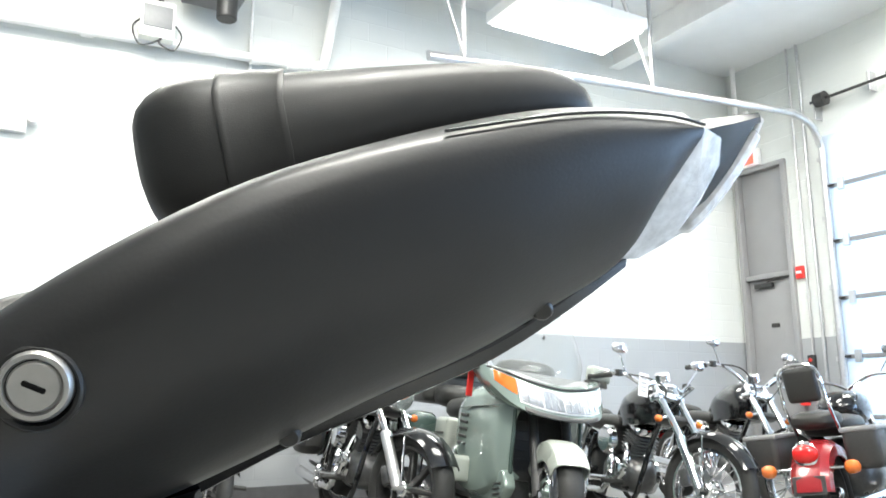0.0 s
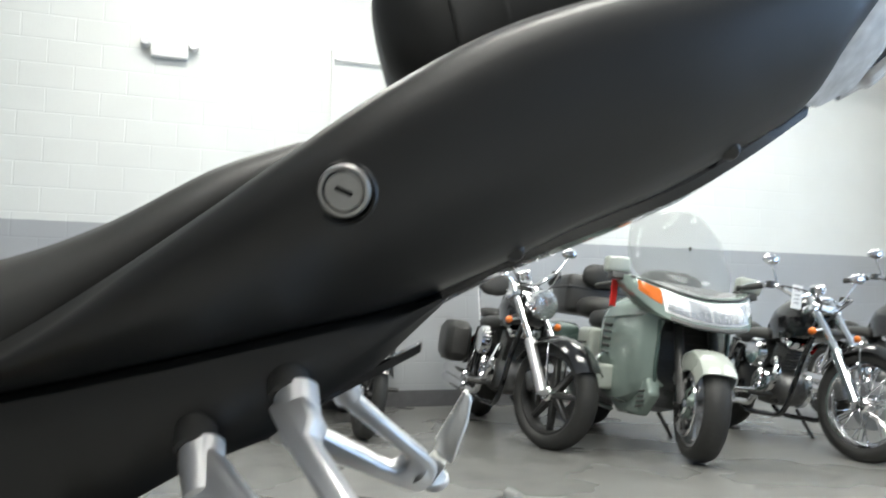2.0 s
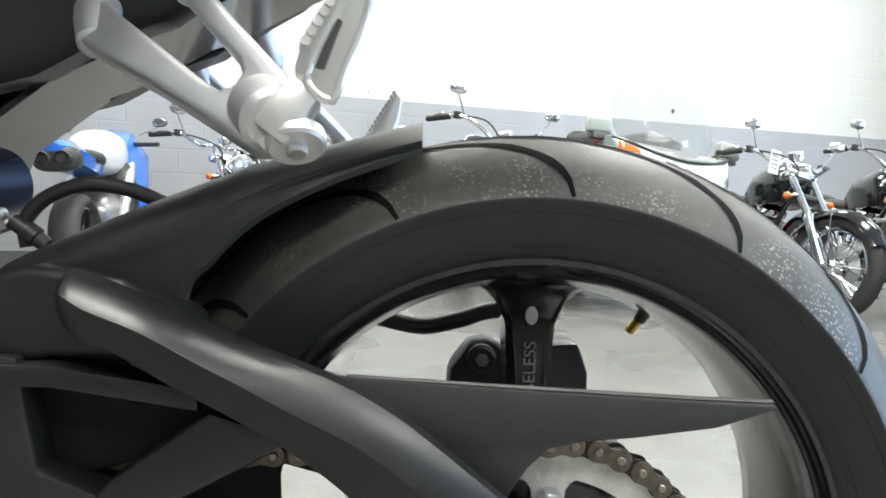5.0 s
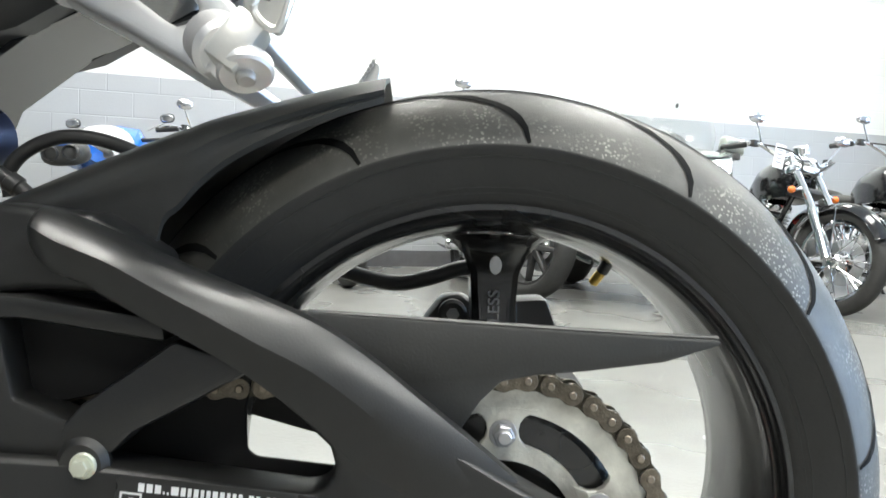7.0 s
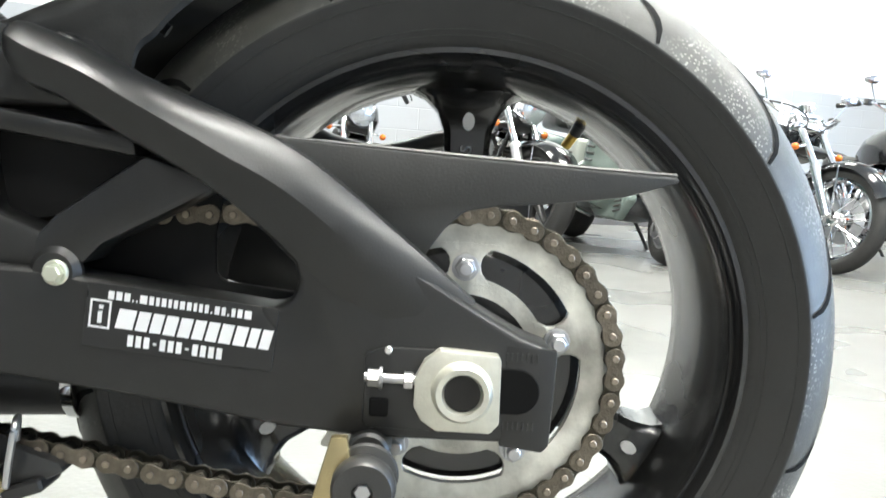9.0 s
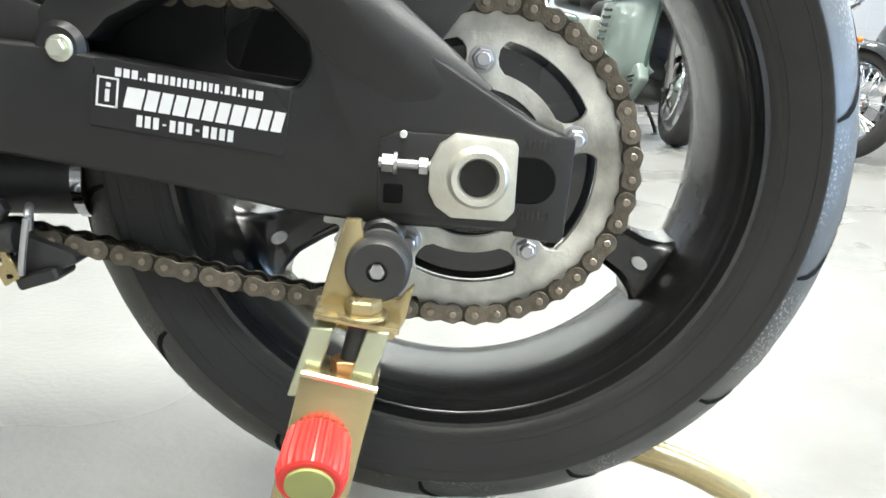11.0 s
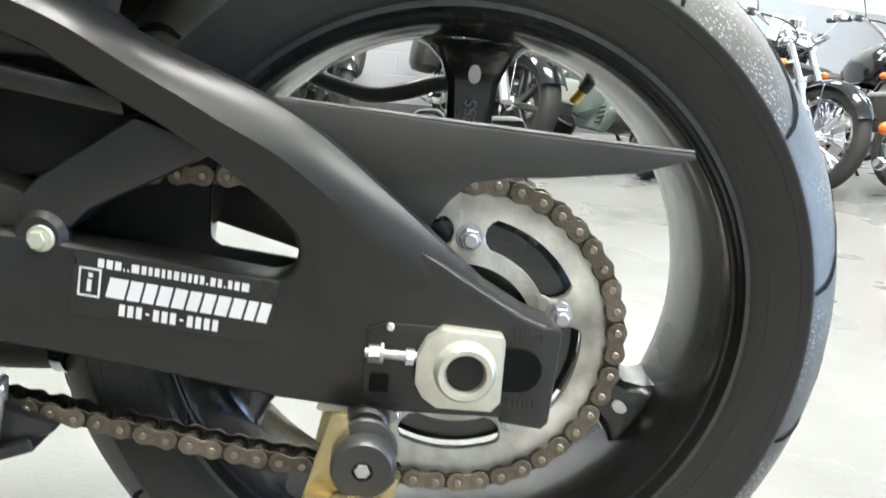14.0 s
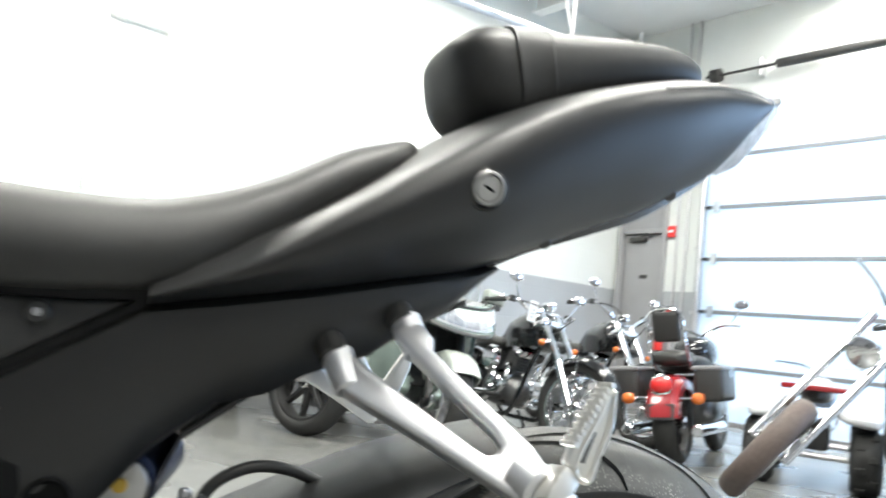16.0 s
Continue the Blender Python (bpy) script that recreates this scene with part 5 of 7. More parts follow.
    for q in (box(0.0125, 0.0004, 0.0012, 0, 1, T((0, 0, 0.0085))), box(0.0125, 0.0004, 0.0012, 0, 1, T((0, 0, -0.0085))), box(0.0012, 0.0004, 0.0180, 0, 1, T((-0.0060, 0, 0))), box(0.0012, 0.0004, 0.0180, 0, 1, T((0.0060, 0, 0))), box(0.0026, 0.0004, 0.0075, 0, 1, T((0, 0, -0.002))), box(0.0026, 0.0004, 0.0026, 0, 1, T((0.0004, 0, 0.0045)))):
        q.transform(T((-0.179, -0.1564, 0.396)) @ RY(5.2) @ T((-0.0505, 0, 0.001)))
        part("brand_frame", q, M_TEXT, st)
    for i in range(12):
        if i in (3, 7):
            q = box(0.0022, 0.0004, 0.0012, 0, 1)
        else:
            q = box(0.0034, 0.0004, 0.0072, 0.0, 1)
        q.transform(T((-0.179, -0.1564, 0.396)) @ RY(5.2) @ T((-0.030 + 0.0051 * i, 0, -0.0135)))
        part("number_bar", q, M_TEXT, st)


M_PALEBOLT = mat("pale_zinc", (0.70, 0.72, 0.60), 0.3, 0.7, 0.08, 60)
# near-black for the added sheets that darken the swingarm openings
M_SHADE_SHEET = mat("shade_sheet_black", (0.008, 0.008, 0.008), 0.6, 0, 0.1, 60, spec=0.2)
M_BORE = mat("axle_bore_shade", (0.012, 0.011, 0.010), 0.6, 0.2, 0.2, 60)
swingarm()


M_GUARD = mat("guard_plastic", (0.034, 0.034, 0.032), 0.44, 0, 0.14, 60, 0.12, 500)


def guards():
    part("chain_guard", prism([(-0.150, 0.520), (-0.130, 0.5185), (-0.014, 0.513), (0.136, 0.508), (0.138, 0.505), (0.101, 0.4925), (0.050, 0.485), (0.019, 0.482), (-0.004, 0.477), (-0.017, 0.464), (-0.030, 0.444), (-0.10, 0.47)], -0.124, -0.116, 0.0025, 2), M_GUARD, bike, "black plastic chain guard", 30)
    part("chain_guard_lip", tube([(-0.13, -0.121, 0.518), (-0.014, -0.121, 0.5135), (0.080, -0.121, 0.510), (0.136, -0.120, 0.5085)], 0.0022, 8), M_BLKPL, bike)
    # hugger: a straight ridge over the front of the tyre with deep flanks
    rings = []
    for x, zt, zb, w in smooth_rows([(-0.36, 0.568, 0.52, 0.098), (-0.30, 0.595, 0.530, 0.100), (-0.250, 0.616, 0.540, 0.100), (-0.238, 0.621, 0.545, 0.100), (-0.231, 0.624, 0.574, 0.100), (-0.220, 0.628, 0.585, 0.100), (-0.208, 0.633, 0.599, 0.100), (-0.193, 0.638, 0.613, 0.098), (-0.171, 0.645, 0.627, 0.096), (-0.138, 0.655, 0.643, 0.092), (-0.108, 0.664, 0.655, 0.084), (-0.088, 0.670, 0.663, 0.074)], 4):
        drop = zt - zb
        out = [(-w, zb), (-w + 0.002, zt - min(0.030, 0.75 * drop)), (-w + 0.001, zt - min(0.022, 0.55 * drop)), (-w - 0.003, zt - min(0.014, 0.35 * drop)), (-w, zt - min(0.005, 0.15 * drop)), (-w + 0.009, zt + 0.003), (-w + 0.024, zt + 0.009), (-w + 0.050, zt + 0.014), (0, zt + 0.018)]
        out = out + [(-y, z) for y, z in out[-2::-1]]
        rings.append([(x, y, z) for y, z in out] + [(x, y * 0.965, z - 0.004) for y, z in out[::-1]])
    part("hugger", loft(rings), M_GUARD, bike, "satin black rear hugger over the tyre", 50)


guards()


def shock():
    res = part("shock_reservoir", rod((-0.4400, -0.040, 0.6190), (-0.416, 0.036, 0.632), 0.0272, 32, bev=0.002), M_BLUE, bike, "blue anodised shock reservoir")
    part("reservoir_cap", rod((-0.4400, -0.0405, 0.6189), (-0.4417, -0.0460, 0.6180), 0.0218, 28, bev=0.001), M_ALU, res, "bare alloy end cap")
    part("cap_screw", rod((-0.4417, -0.0460, 0.6180), (-0.4426, -0.0490, 0.6175), 0.006, 14), M_BRASS, res)
    pts = []
    for i in range(70):
        t = i / 69
        a = 2 * math.pi * 4.2 * t + 0.6
        c = Vector((-0.470, -0.01, 0.60)).lerp(Vector((-0.52, -0.01, 0.43)), t)
        pts.append(c + Vector((0.042 * math.cos(a), 0.044 * math.sin(a), 0.008 * math.cos(a))))
    part("shock_spring", tube(pts, 0.0075, 12, 1), M_YELLOW, bike, "yellow painted coil spring")
    part("shock_body", rod((-0.465, -0.01, 0.64), (-0.52, -0.01, 0.44), 0.024, 24), M_DARKMET, bike)
    part("spring_collar", rod((-0.474, -0.01, 0.584), (-0.468, -0.01, 0.602), 0.042, 32, bev=0.003), M_ALU, bike, "alloy spring collar")
    part("brake_line", tube([(-0.372, -0.02, 0.585), (-0.374, -0.02, 0.603), (-0.363, -0.02, 0.618), (-0.345, -0.02, 0.628), (-0.326, -0.02, 0.632), (-0.300, -0.018, 0.629), (-0.270, -0.015, 0.617), (-0.24, -0.01, 0.598)], 0.0056, 12), M_BLKPL, bike, "black rubber hose arch")
    fit = part("hose_fitting", revolve([(-0.014, 0.0005), (-0.014, 0.0055), (-0.006, 0.0062), (-0.005, 0.0078), (0.004, 0.0078), (0.005, 0.0060), (0.016, 0.0056), (0.018, 0.0005)], 18, T((-0.366, -0.028, 0.595)) @ RY(35) @ RZ(90)), M_DARKMET, bike, "dark crimped hose fitting")
    part("banjo_bolt", blob(0.0062, 0.0055, 0.0058, T((-0.389, -0.028, 0.608)), 16, 2.6), M_STEEL, fit, "bright banjo bolt")
    for dx, dz, an in ((-0.398, 0.594, 30), (-0.406, 0.586, 30), (-0.412, 0.577, 20)):
        part("clip", box(0.016, 0.012, 0.0045, 0.0012, 1, T((dx, -0.03, dz)) @ RY(an)), M_DARKMET, fit)
    part("clip_stem", rod((-0.392, -0.028, 0.604), (-0.398, -0.03, 0.562), 0.0042, 10), M_DARKMET, fit)
    part("hose_union", rod((-0.405, -0.028, 0.592), (-0.382, -0.028, 0.601), 0.0045, 10), M_STEEL, bike)
    part("linkage_rod", rod((-0.428, -0.01, 0.602), (-0.421, -0.01, 0.55), 0.0095, 14, bev=0.002), M_DARKMET, bike)
    part("knee_link", rod((-0.36, -0.035, 0.53), (-0.33, -0.035, 0.40), 0.008, 10), M_STEEL, bike)
    # rider heel plate
    hp = part("heel_plate", prism([(-0.52, 0.470), (-0.50, 0.512), (-0.43, 0.530), (-0.352, 0.551), (-0.340, 0.547), (-0.340, 0.534), (-0.364, 0.497), (-0.40, 0.475), (-0.45, 0.455)], -0.180, -0.174, 0.002, 2), M_CREAM, bike, "pale slotted heel guard plate")
    for i in range(3):
        x = -0.372 - 0.026 * i
        part("slot", prism([(x, 0.532), (x + 0.006, 0.530), (x - 0.006, 0.496), (x - 0.012, 0.498)], -0.1812, -0.1795, 0.0005, 1), M_HOLE_SHADE, hp)
    # linkage and sump parts low at the front
    part("link_arm", prism([(-0.42, 0.315), (-0.315, 0.300), (-0.272, 0.287), (-0.268, 0.280), (-0.288, 0.270), (-0.33, 0.266), (-0.42, 0.27)], -0.118, -0.085, 0.008, 2), M_BLKPL, bike)
    part("silencer", rod((-0.42, -0.05, 0.322), (-0.284, -0.05, 0.330), 0.030, 24, bev=0.006), M_DARKMET, bike, "dark exhaust chamber")
    # chrome ring added to draw the crescent highlight on the chamber's end
    part("chamber_highlight", revolve([(-0.004, 0.0305), (-0.004, 0.0325), (0.004, 0.0325), (0.004, 0.0305)], 28, T((-0.285, -0.05, 0.330)) @ RZ(90), close=True), M_CHROME, bike, "chrome ring added as the exhaust chamber's highlight")
    part("guide_tube", rod((-0.46, -0.125, 0.288), (-0.306, -0.125, 0.297), 0.0105, 14, bev=0.002), M_BLKPL, bike, "black guide tube by the chain")
    part("guide_loop", tube([(-0.303, -0.128, 0.272), (-0.300, -0.130, 0.290), (-0.296, -0.130, 0.314), (-0.300, -0.118, 0.318), (-0.304, -0.112, 0.300)], 0.0026, 8), M_STEEL, bike, "bent steel chain guide loop")
    gp = part("gold_tab", prism([(-0.327, 0.285), (-0.313, 0.288), (-0.303, 0.270), (-0.315, 0.262)], -0.128, -0.124, 0.0008, 1), M_GOLD, bike, "small gold plated tab")
    for gx, gz in ((-0.318, 0.281), (-0.311, 0.270)):
        part("tab_hole", cyl(0.0018, 0.001, 12, 0, T((gx, -0.1286, gz))), M_HOLE_SHADE, gp)
    for gx, gz, gr in ((-0.345, 0.312, 0.010), (-0.318, 0.316, 0.008), (-0.36, 0.30, 0.007)):
        part("linkage_bolt", hexbolt(gr, 0.010, T((gx, -0.126, gz))), M_DARKMET, bike, "greasy linkage bolt")
    part("stand_spring", tube([(-0.40 + 0.0018 * i, -0.122 + 0.006 * math.cos(i * 1.3), 0.270 + 0.0002 * i + 0.006 * math.sin(i * 1.3)) for i in range(50)], 0.0013, 6, 1), M_STEEL, bike, "coiled steel spring")
    part("clip_bracket", box(0.03, 0.03, 0.010, 0.002, 1, T((-0.295, -0.11, 0.268)) @ RY(-20)), M_DARKMET, bike)
    part("engine_case", box(0.35, 0.26, 0.34, 0.04, 3, T((-0.83, 0, 0.46))), M_DARKMET, bike, "dark engine case")
    # front wheel and fairing, ahead of the view
    part("front_fairing", blob(0.42, 0.24, 0.32, T((-1.10, 0, 0.62)), 28, 2.6), M_SATIN, bike, "matte black fairing")
    part("front_tyre", revolve([(-0.055, 0.235), (-0.058, 0.26), (-0.04, 0.285), (0, 0.298), (0.04, 0.285), (0.058, 0.26), (0.055, 0.235)], 64, T((-1.40, 0, 0.298)), close=True), M_RUBBER, bike)
    part("front_rim", revolve([(-0.05, 0.236), (-0.05, 0.215), (0.05, 0.215), (0.05, 0.236)], 48, T((-1.40, 0, 0.298)), close=True), M_RIM, bike)
    for s in (-1, 1):
        part("fork_leg", rod((-1.40, s * 0.09, 0.298), (-1.20, s * 0.09, 0.86), 0.026, 16), M_DARKMET, bike)
        part("handlebar", rod((-1.10, s * 0.12, 0.86), (-1.02, s * 0.34, 0.83), 0.014, 12), M_BLKPL, bike)


shock()


def paddock_stand():
    o = thing("paddock_stand", "gold zinc-plated paddock stand holding up the rear wheel", "stand")
    for s in (-1, 1):
        sp = part("spool", revolve([(0.004, 0.0005), (0.004, 0.013), (-0.001, 0.0135), (-0.004, 0.0195), (-0.008, 0.0205), (-0.010, 0.0195), (-0.013, 0.0115), (-0.020, 0.0105), (-0.023, 0.0185), (-0.026, 0.0200), (-0.0345, 0.0195), (-0.0375, 0.0175), (-0.0375, 0.0065), (-0.034, 0.006), (-0.034, 0.0005)], 40, T((-0.057, s * 0.158, 0.3105)) @ (RZ(0) if s < 0 else RZ(180))), M_BLKPL, bike, "black spool on the swingarm")
        part("spool_bolt", cyl(0.0052, 0.004, 6, 0.0005, T((-0.057, s * 0.193, 0.3105))), M_STEEL, sp)
        part("spool_boss", cyl(0.014, 0.03, 20, 0.002, T((-0.057, s * 0.148, 0.322))), M_SWING, sp)
        ysc = s
        # upper fork plate
        up = part("fork_plate", prism([(-0.079, 0.338), (-0.069, 0.3385), (-0.0645, 0.312), (-0.058, 0.292), (-0.044, 0.289), (-0.034, 0.300), (-0.0385, 0.276), (-0.046, 0.262), (-0.091, 0.270), (-0.0935, 0.281)], ysc * 0.180, ysc * 0.172, 0.0012, 2), M_GOLD, o, "gold plated forked cradle")
        part("cradle_shelf", box(0.052, 0.030, 0.004, 0.0012, 2, T((-0.067, ysc * 0.190, 0.2805)) @ RY(8)), M_GOLD, up)
        part("adjust_bolt", hexbolt(0.0115, 0.009, T((-0.064, ysc * 0.196, 0.290)) @ RX(90) @ RZ(0)), M_GOLD, up, "plated hex bolt head")
        part("bolt_washer", cyl(0.0155, 0.003, 28, 0.0008, T((-0.064, ysc * 0.196, 0.2845)) @ RX(90)), M_GOLD, up)
        part("threaded_rod", rod((-0.064, ysc * 0.196, 0.282), (-0.073, ysc * 0.197, 0.236), 0.0072, 14), M_DARKMET, up, "dark threaded rod")
        # channel with the rod in its mouth
        for x in (-0.0165, 0.0165):
            part("channel_wall", prism([(-0.070 + x - 0.0070, 0.277), (-0.070 + x + 0.0070, 0.277), (-0.083 + x + 0.0070, 0.232), (-0.083 + x - 0.0070, 0.232)], ysc * 0.206, ysc * 0.178, 0.0010, 1), M_ZINC, up, "pale zinc channel wall")
        leg = part("stand_leg", prism([(-0.097, 0.2515), (-0.0515, 0.2435), (-0.068, 0.160), (-0.080, 0.085), (-0.128, 0.085), (-0.113, 0.170)], ysc * 0.214, ysc * 0.176, 0.003, 2), M_GOLD, o, "gold plated square leg")
        part("rod_nut", cyl(0.0098, 0.012, 6, 0.0008, T((-0.072, ysc * 0.197, 0.250)) @ RX(90)), M_COPPER, up, "coppery nut on the rod")
        part("leg_rim", tube([(-0.097, ysc * 0.2135, 0.2512), (-0.074, ysc * 0.2135, 0.2473), (-0.0515, ysc * 0.2135, 0.2433)], 0.0022, 6), M_ZINC, leg)
        # red ribbed knob
        kb = bmesh.new()
        rings = []
        for a, r in ((-0.034, 0.0175), (-0.033, 0.0192), (-0.026, 0.0200), (0.0, 0.0188), (0.003, 0.016)):
            ring = []
            for i in range(96):
                rib = 0.0011 * (1 if (i // 2) % 2 else -1) if -0.032 < a < 0.002 else 0.0
                ring.append(((r + rib) * math.cos(2 * math.pi * i / 96), a, (r + rib) * math.sin(2 * math.pi * i / 96)))
            rings.append(ring)
        kb = loft(rings)
        km = T((-0.085, ysc * 0.214, 0.208)) @ RX(18 if s < 0 else -18) @ (RZ(0) if s < 0 else RZ(180))
        kb.transform(km)
        kn = part("knob", kb, M_RED, leg, "red ribbed plastic knob", 25)
        part("knob_face", cyl(0.0145, 0.003, 32, 0.0006, km @ T((0, -0.0345, 0))), M_KNOBF, kn, "worn olive knob face")
        part("foot_tube", tube([(-0.104, ysc * 0.195, 0.11), (-0.107, ysc * 0.198, 0.06), (-0.107, ysc * 0.20, 0.018)], 0.013, 14), M_GOLD, o)
    part("base_tube", tube([(-0.107, -0.195, 0.060), (-0.107, 0, 0.058), (-0.107, 0.195, 0.060)], 0.013, 14), M_GOLD, o, "gold plated base tube")
    part("lift_tube", tube([(-0.107, 0.20, 0.05), (0.0, 0.16, 0.075), (0.10, 0.06, 0.108), (0.155, 0.01, 0.108), (0.225, 0.0, 0.090), (0.29, 0.0, 0.058), (0.35, 0, 0.026), (0.46, 0, 0.016)], 0.0135, 16), M_GOLD, o, "gold plated curved tube")


M_ZINC = mat("pale_green_zinc", (0.62, 0.64, 0.46), 0.30, 0.8, 0.2, 30, 0.08, 200)
M_COPPER = mat("copper_zinc", (0.55, 0.30, 0.14), 0.35, 0.8, 0.25, 60)
M_KNOBF = mat("olive_plastic", (0.34, 0.36, 0.12), 0.5, 0, 0.1, 60)
paddock_stand()


# ---- the parked motorcycles ----
def parked(name, label, x, y, heading, lean=7, group="parked motorcycles", scale=1.0):
    """heading: degrees from +x of the way it faces; leans to its own left on the side stand."""
    m = T((x, y, 0)) @ RZ(heading) @ RX(-lean) @ Matrix.Scale(scale, 4)
    return thing(name, label, "motorcycle", group, m=m)


def wheel(par, m, r, w, rimmat, spokes=0, cast=0, tyre_mat=None, disc=True, rim_r=None):
    rr = rim_r or r - 0.085
    ty = part("wheel", revolve([(-w * 0.36, rr), (-w * 0.48, rr + 0.02), (-w * 0.5, r - 0.045), (-w * 0.40, r - 0.018), (-w * 0.2, r - 0.003), (0, r), (w * 0.2, r - 0.003), (w * 0.40, r - 0.018), (w * 0.5, r - 0.045), (w * 0.48, rr + 0.02), (w * 0.36, rr)], 56, m, close=True), tyre_mat or M_RUBBER, par, "black rubber tyre", 50)
    part("rim", revolve([(-w * 0.37, rr + 0.008), (-w * 0.37, rr - 0.012), (-w * 0.15, rr - 0.026), (w * 0.15, rr - 0.026), (w * 0.37, rr - 0.012), (w * 0.37, rr + 0.008)], 48, m, close=True), rimmat, ty, "", 40)
    part("hub", cyl(0.045, w * 1.1, 20, 0.01, m), M_CHROME, ty)
    if spokes:
        for i in range(spokes):
            a = 360 / spokes * i
            s = 1 if i % 2 else -1
            p = m @ RY(a) @ Vector((0.04, s * w * 0.4, 0))
            q = m @ RY(a + (22 if (i // 2) % 2 else -22)) @ Vector((rr - 0.02, s * w * 0.05, 0))
            part("spoke", rod(p, q, 0.0035, 5), M_CHROME, ty)
    if cast:
        for i in range(cast):
            b = prism([(0.03, -0.022), (rr - 0.02, -0.011), (rr - 0.02, 0.011), (0.03, 0.022)], -w * 0.16, w * 0.16, 0.006, 1)
            b.transform(m @ RY(360 / cast * i))
            part("spoke", b, rimmat, ty)
    if disc:
        part("brake_disc", revolve([(w * 0.52, 0.07), (w * 0.52, 0.145), (w * 0.56, 0.145), (w * 0.56, 0.07)], 40, m, close=True), M_STEEL, ty)
    return ty


def mirror(par, base, tip, material, w=0.055, h=0.035, turn=0):
    mr = part("mirror", rod(base, tip, 0.006, 8), M_CHROME, par)
    part("mirror_head", blob(0.018, w, h, T(Vector(tip) + Vector((0, 0, h * 0.7))) @ RZ(turn), 16, 2.6), material, mr)
    part("mirror_glass", blob(0.003, w * 0.86, h * 0.82, T(Vector(tip) + Vector((-0.017, 0, h * 0.7))) @ RZ(turn), 14, 2.4), M_CHROME, mr)


def indicator(par, p, stem):
    s = part("indicator", rod(stem, p, 0.008, 8), M_CHROME, par)
    part("indicator_lens", blob(0.03, 0.024, 0.024, T(p), 14), M_AMBER, s, "orange lens")


def cruiser(name, label, x, y, heading, paint=None, L=1.60, rf=0.33, rr=0.31, steer=0, spokes=20, cast=0, bars="high", head="round", bags=False, tag=False, lean=8, back=False, wf=0.10, forkmat=None, frame_mat=None, rim_mat=None, scale=1.0):
    paint = paint or M_GLOSS
    forkmat = forkmat or M_CHROME
    o = parked(name, label, x, y, heading, lean, scale=scale)
    S = T((-0.10, 0, 0.40)) @ RZ(steer) @ T((0.10, 0, -0.40))     # turn of the bars
    fm = S @ T((0, 0, rf))
    wheel(o, fm, rf, wf, rim_mat or (M_CHROME if spokes else M_DARKMET), spokes, cast)
    wheel(o, T((-L, 0, rr)), rr, 0.15, M_CHROME if spokes else M_DARKMET, 0, 6)
    top = Vector((-0.40, 0, 0.95))
    for s in (-1, 1):
        lo_p = S @ Vector((0, s * 0.095, rf))
        md = S @ Vector((-0.17, s * 0.095, rf + 0.30))
        hi_p = S @ Vector((top.x, s * 0.095, top.z))
        part("fork_slider", rod(lo_p, md, 0.033, 16, bev=0.006), forkmat, o, "bright fork leg")
        part("fork_tube", rod(md, hi_p, 0.023, 14), M_CHROME, o)
        indicator(o, S @ Vector((-0.26, s * 0.20, rf + 0.40)), S @ Vector((-0.26, s * 0.11, rf + 0.42)))
    part("triple_clamp", box(0.09, 0.26, 0.05, 0.012, 2, S @ T((-0.37, 0, 0.88)) @ RY(-25)), M_CHROME, o)
    part("triple_clamp", box(0.09, 0.26, 0.04, 0.012, 2, S @ T((-0.31, 0, 0.74)) @ RY(-25)), M_DARKMET, o)
    # front fender
    rings = []
    for a in range(28, 160, 11):
        ring = []
        for f in (-1, -0.85, -0.5, 0, 0.5, 0.85, 1):
            r2 = rf + 0.022 - 0.05 * abs(f) ** 3
            ring.append(S @ Vector((r2 * math.cos(math.radians(a)), f * wf * 0.75, rf + r2 * math.sin(math.radians(a)))))
        for f in (1, 0.85, 0.5, 0, -0.5, -0.85, -1):
            r2 = rf + 0.027 - 0.05 * abs(f) ** 3
            ring.append(S @ Vector((r2 * math.cos(math.radians(a)), f * wf * 0.78, rf + r2 * math.sin(math.radians(a)))))
        rings.append(ring)
    part("front_fender", loft(rings), paint, o)
    for s in (-1, 1):
        part("fender_brace", rod(S @ Vector((0, s * 0.07, rf)), S @ Vector((-0.02, s * 0.075, rf * 2 - 0.01)), 0.007, 8), M_CHROME, o)
        part("caliper", box(0.07, 0.04, 0.11, 0.015, 2, S @ T((-0.13, s * 0.075, rf + 0.06)) @ RY(-20)), M_ENGINE, o)
    # headlamp
    hm = S @ T((-0.24, 0, 0.84))
    if head == "round":
        hl = part("headlamp", revolve([(-0.07, 0.03), (-0.05, 0.07), (0.0, 0.088), (0.06, 0.093), (0.075, 0.090)], 32, hm @ RZ(-90)), M_CHROME, o, "round chrome headlamp")
        part("headlamp_lens", revolve([(0.075, 0.089), (0.088, 0.06), (0.094, 0.0005)], 32, hm @ RZ(-90)), M_HLENS, hl, "clear round lens")
    # handlebar
    hz = {"high": 1.18, "mid": 1.08, "low": 1.0}[bars]
    for s in (-1, 1):
        hb = part("handlebar", tube([S @ Vector((-0.40, 0, 0.96)), S @ Vector((-0.40, s * 0.10, 0.97)), S @ Vector((-0.42, s * 0.20, hz - 0.05)), S @ Vector((-0.47, s * 0.33, hz)), S @ Vector((-0.56, s * 0.40, hz - 0.02))], 0.0135, 10), M_CHROME, o)
        part("grip", rod(S @ Vector((-0.52, s * 0.372, hz - 0.012)), S @ Vector((-0.66, s * 0.455, hz - 0.045)), 0.019, 14, bev=0.004), M_BLKPL, hb, "black rubber grip")
        part("lever", tube([S @ Vector((-0.49, s * 0.34, hz + 0.0)), S @ Vector((-0.52, s * 0.42, hz + 0.0)), S @ Vector((-0.60, s * 0.47, hz - 0.03))], 0.006, 6), M_CHROME, hb)
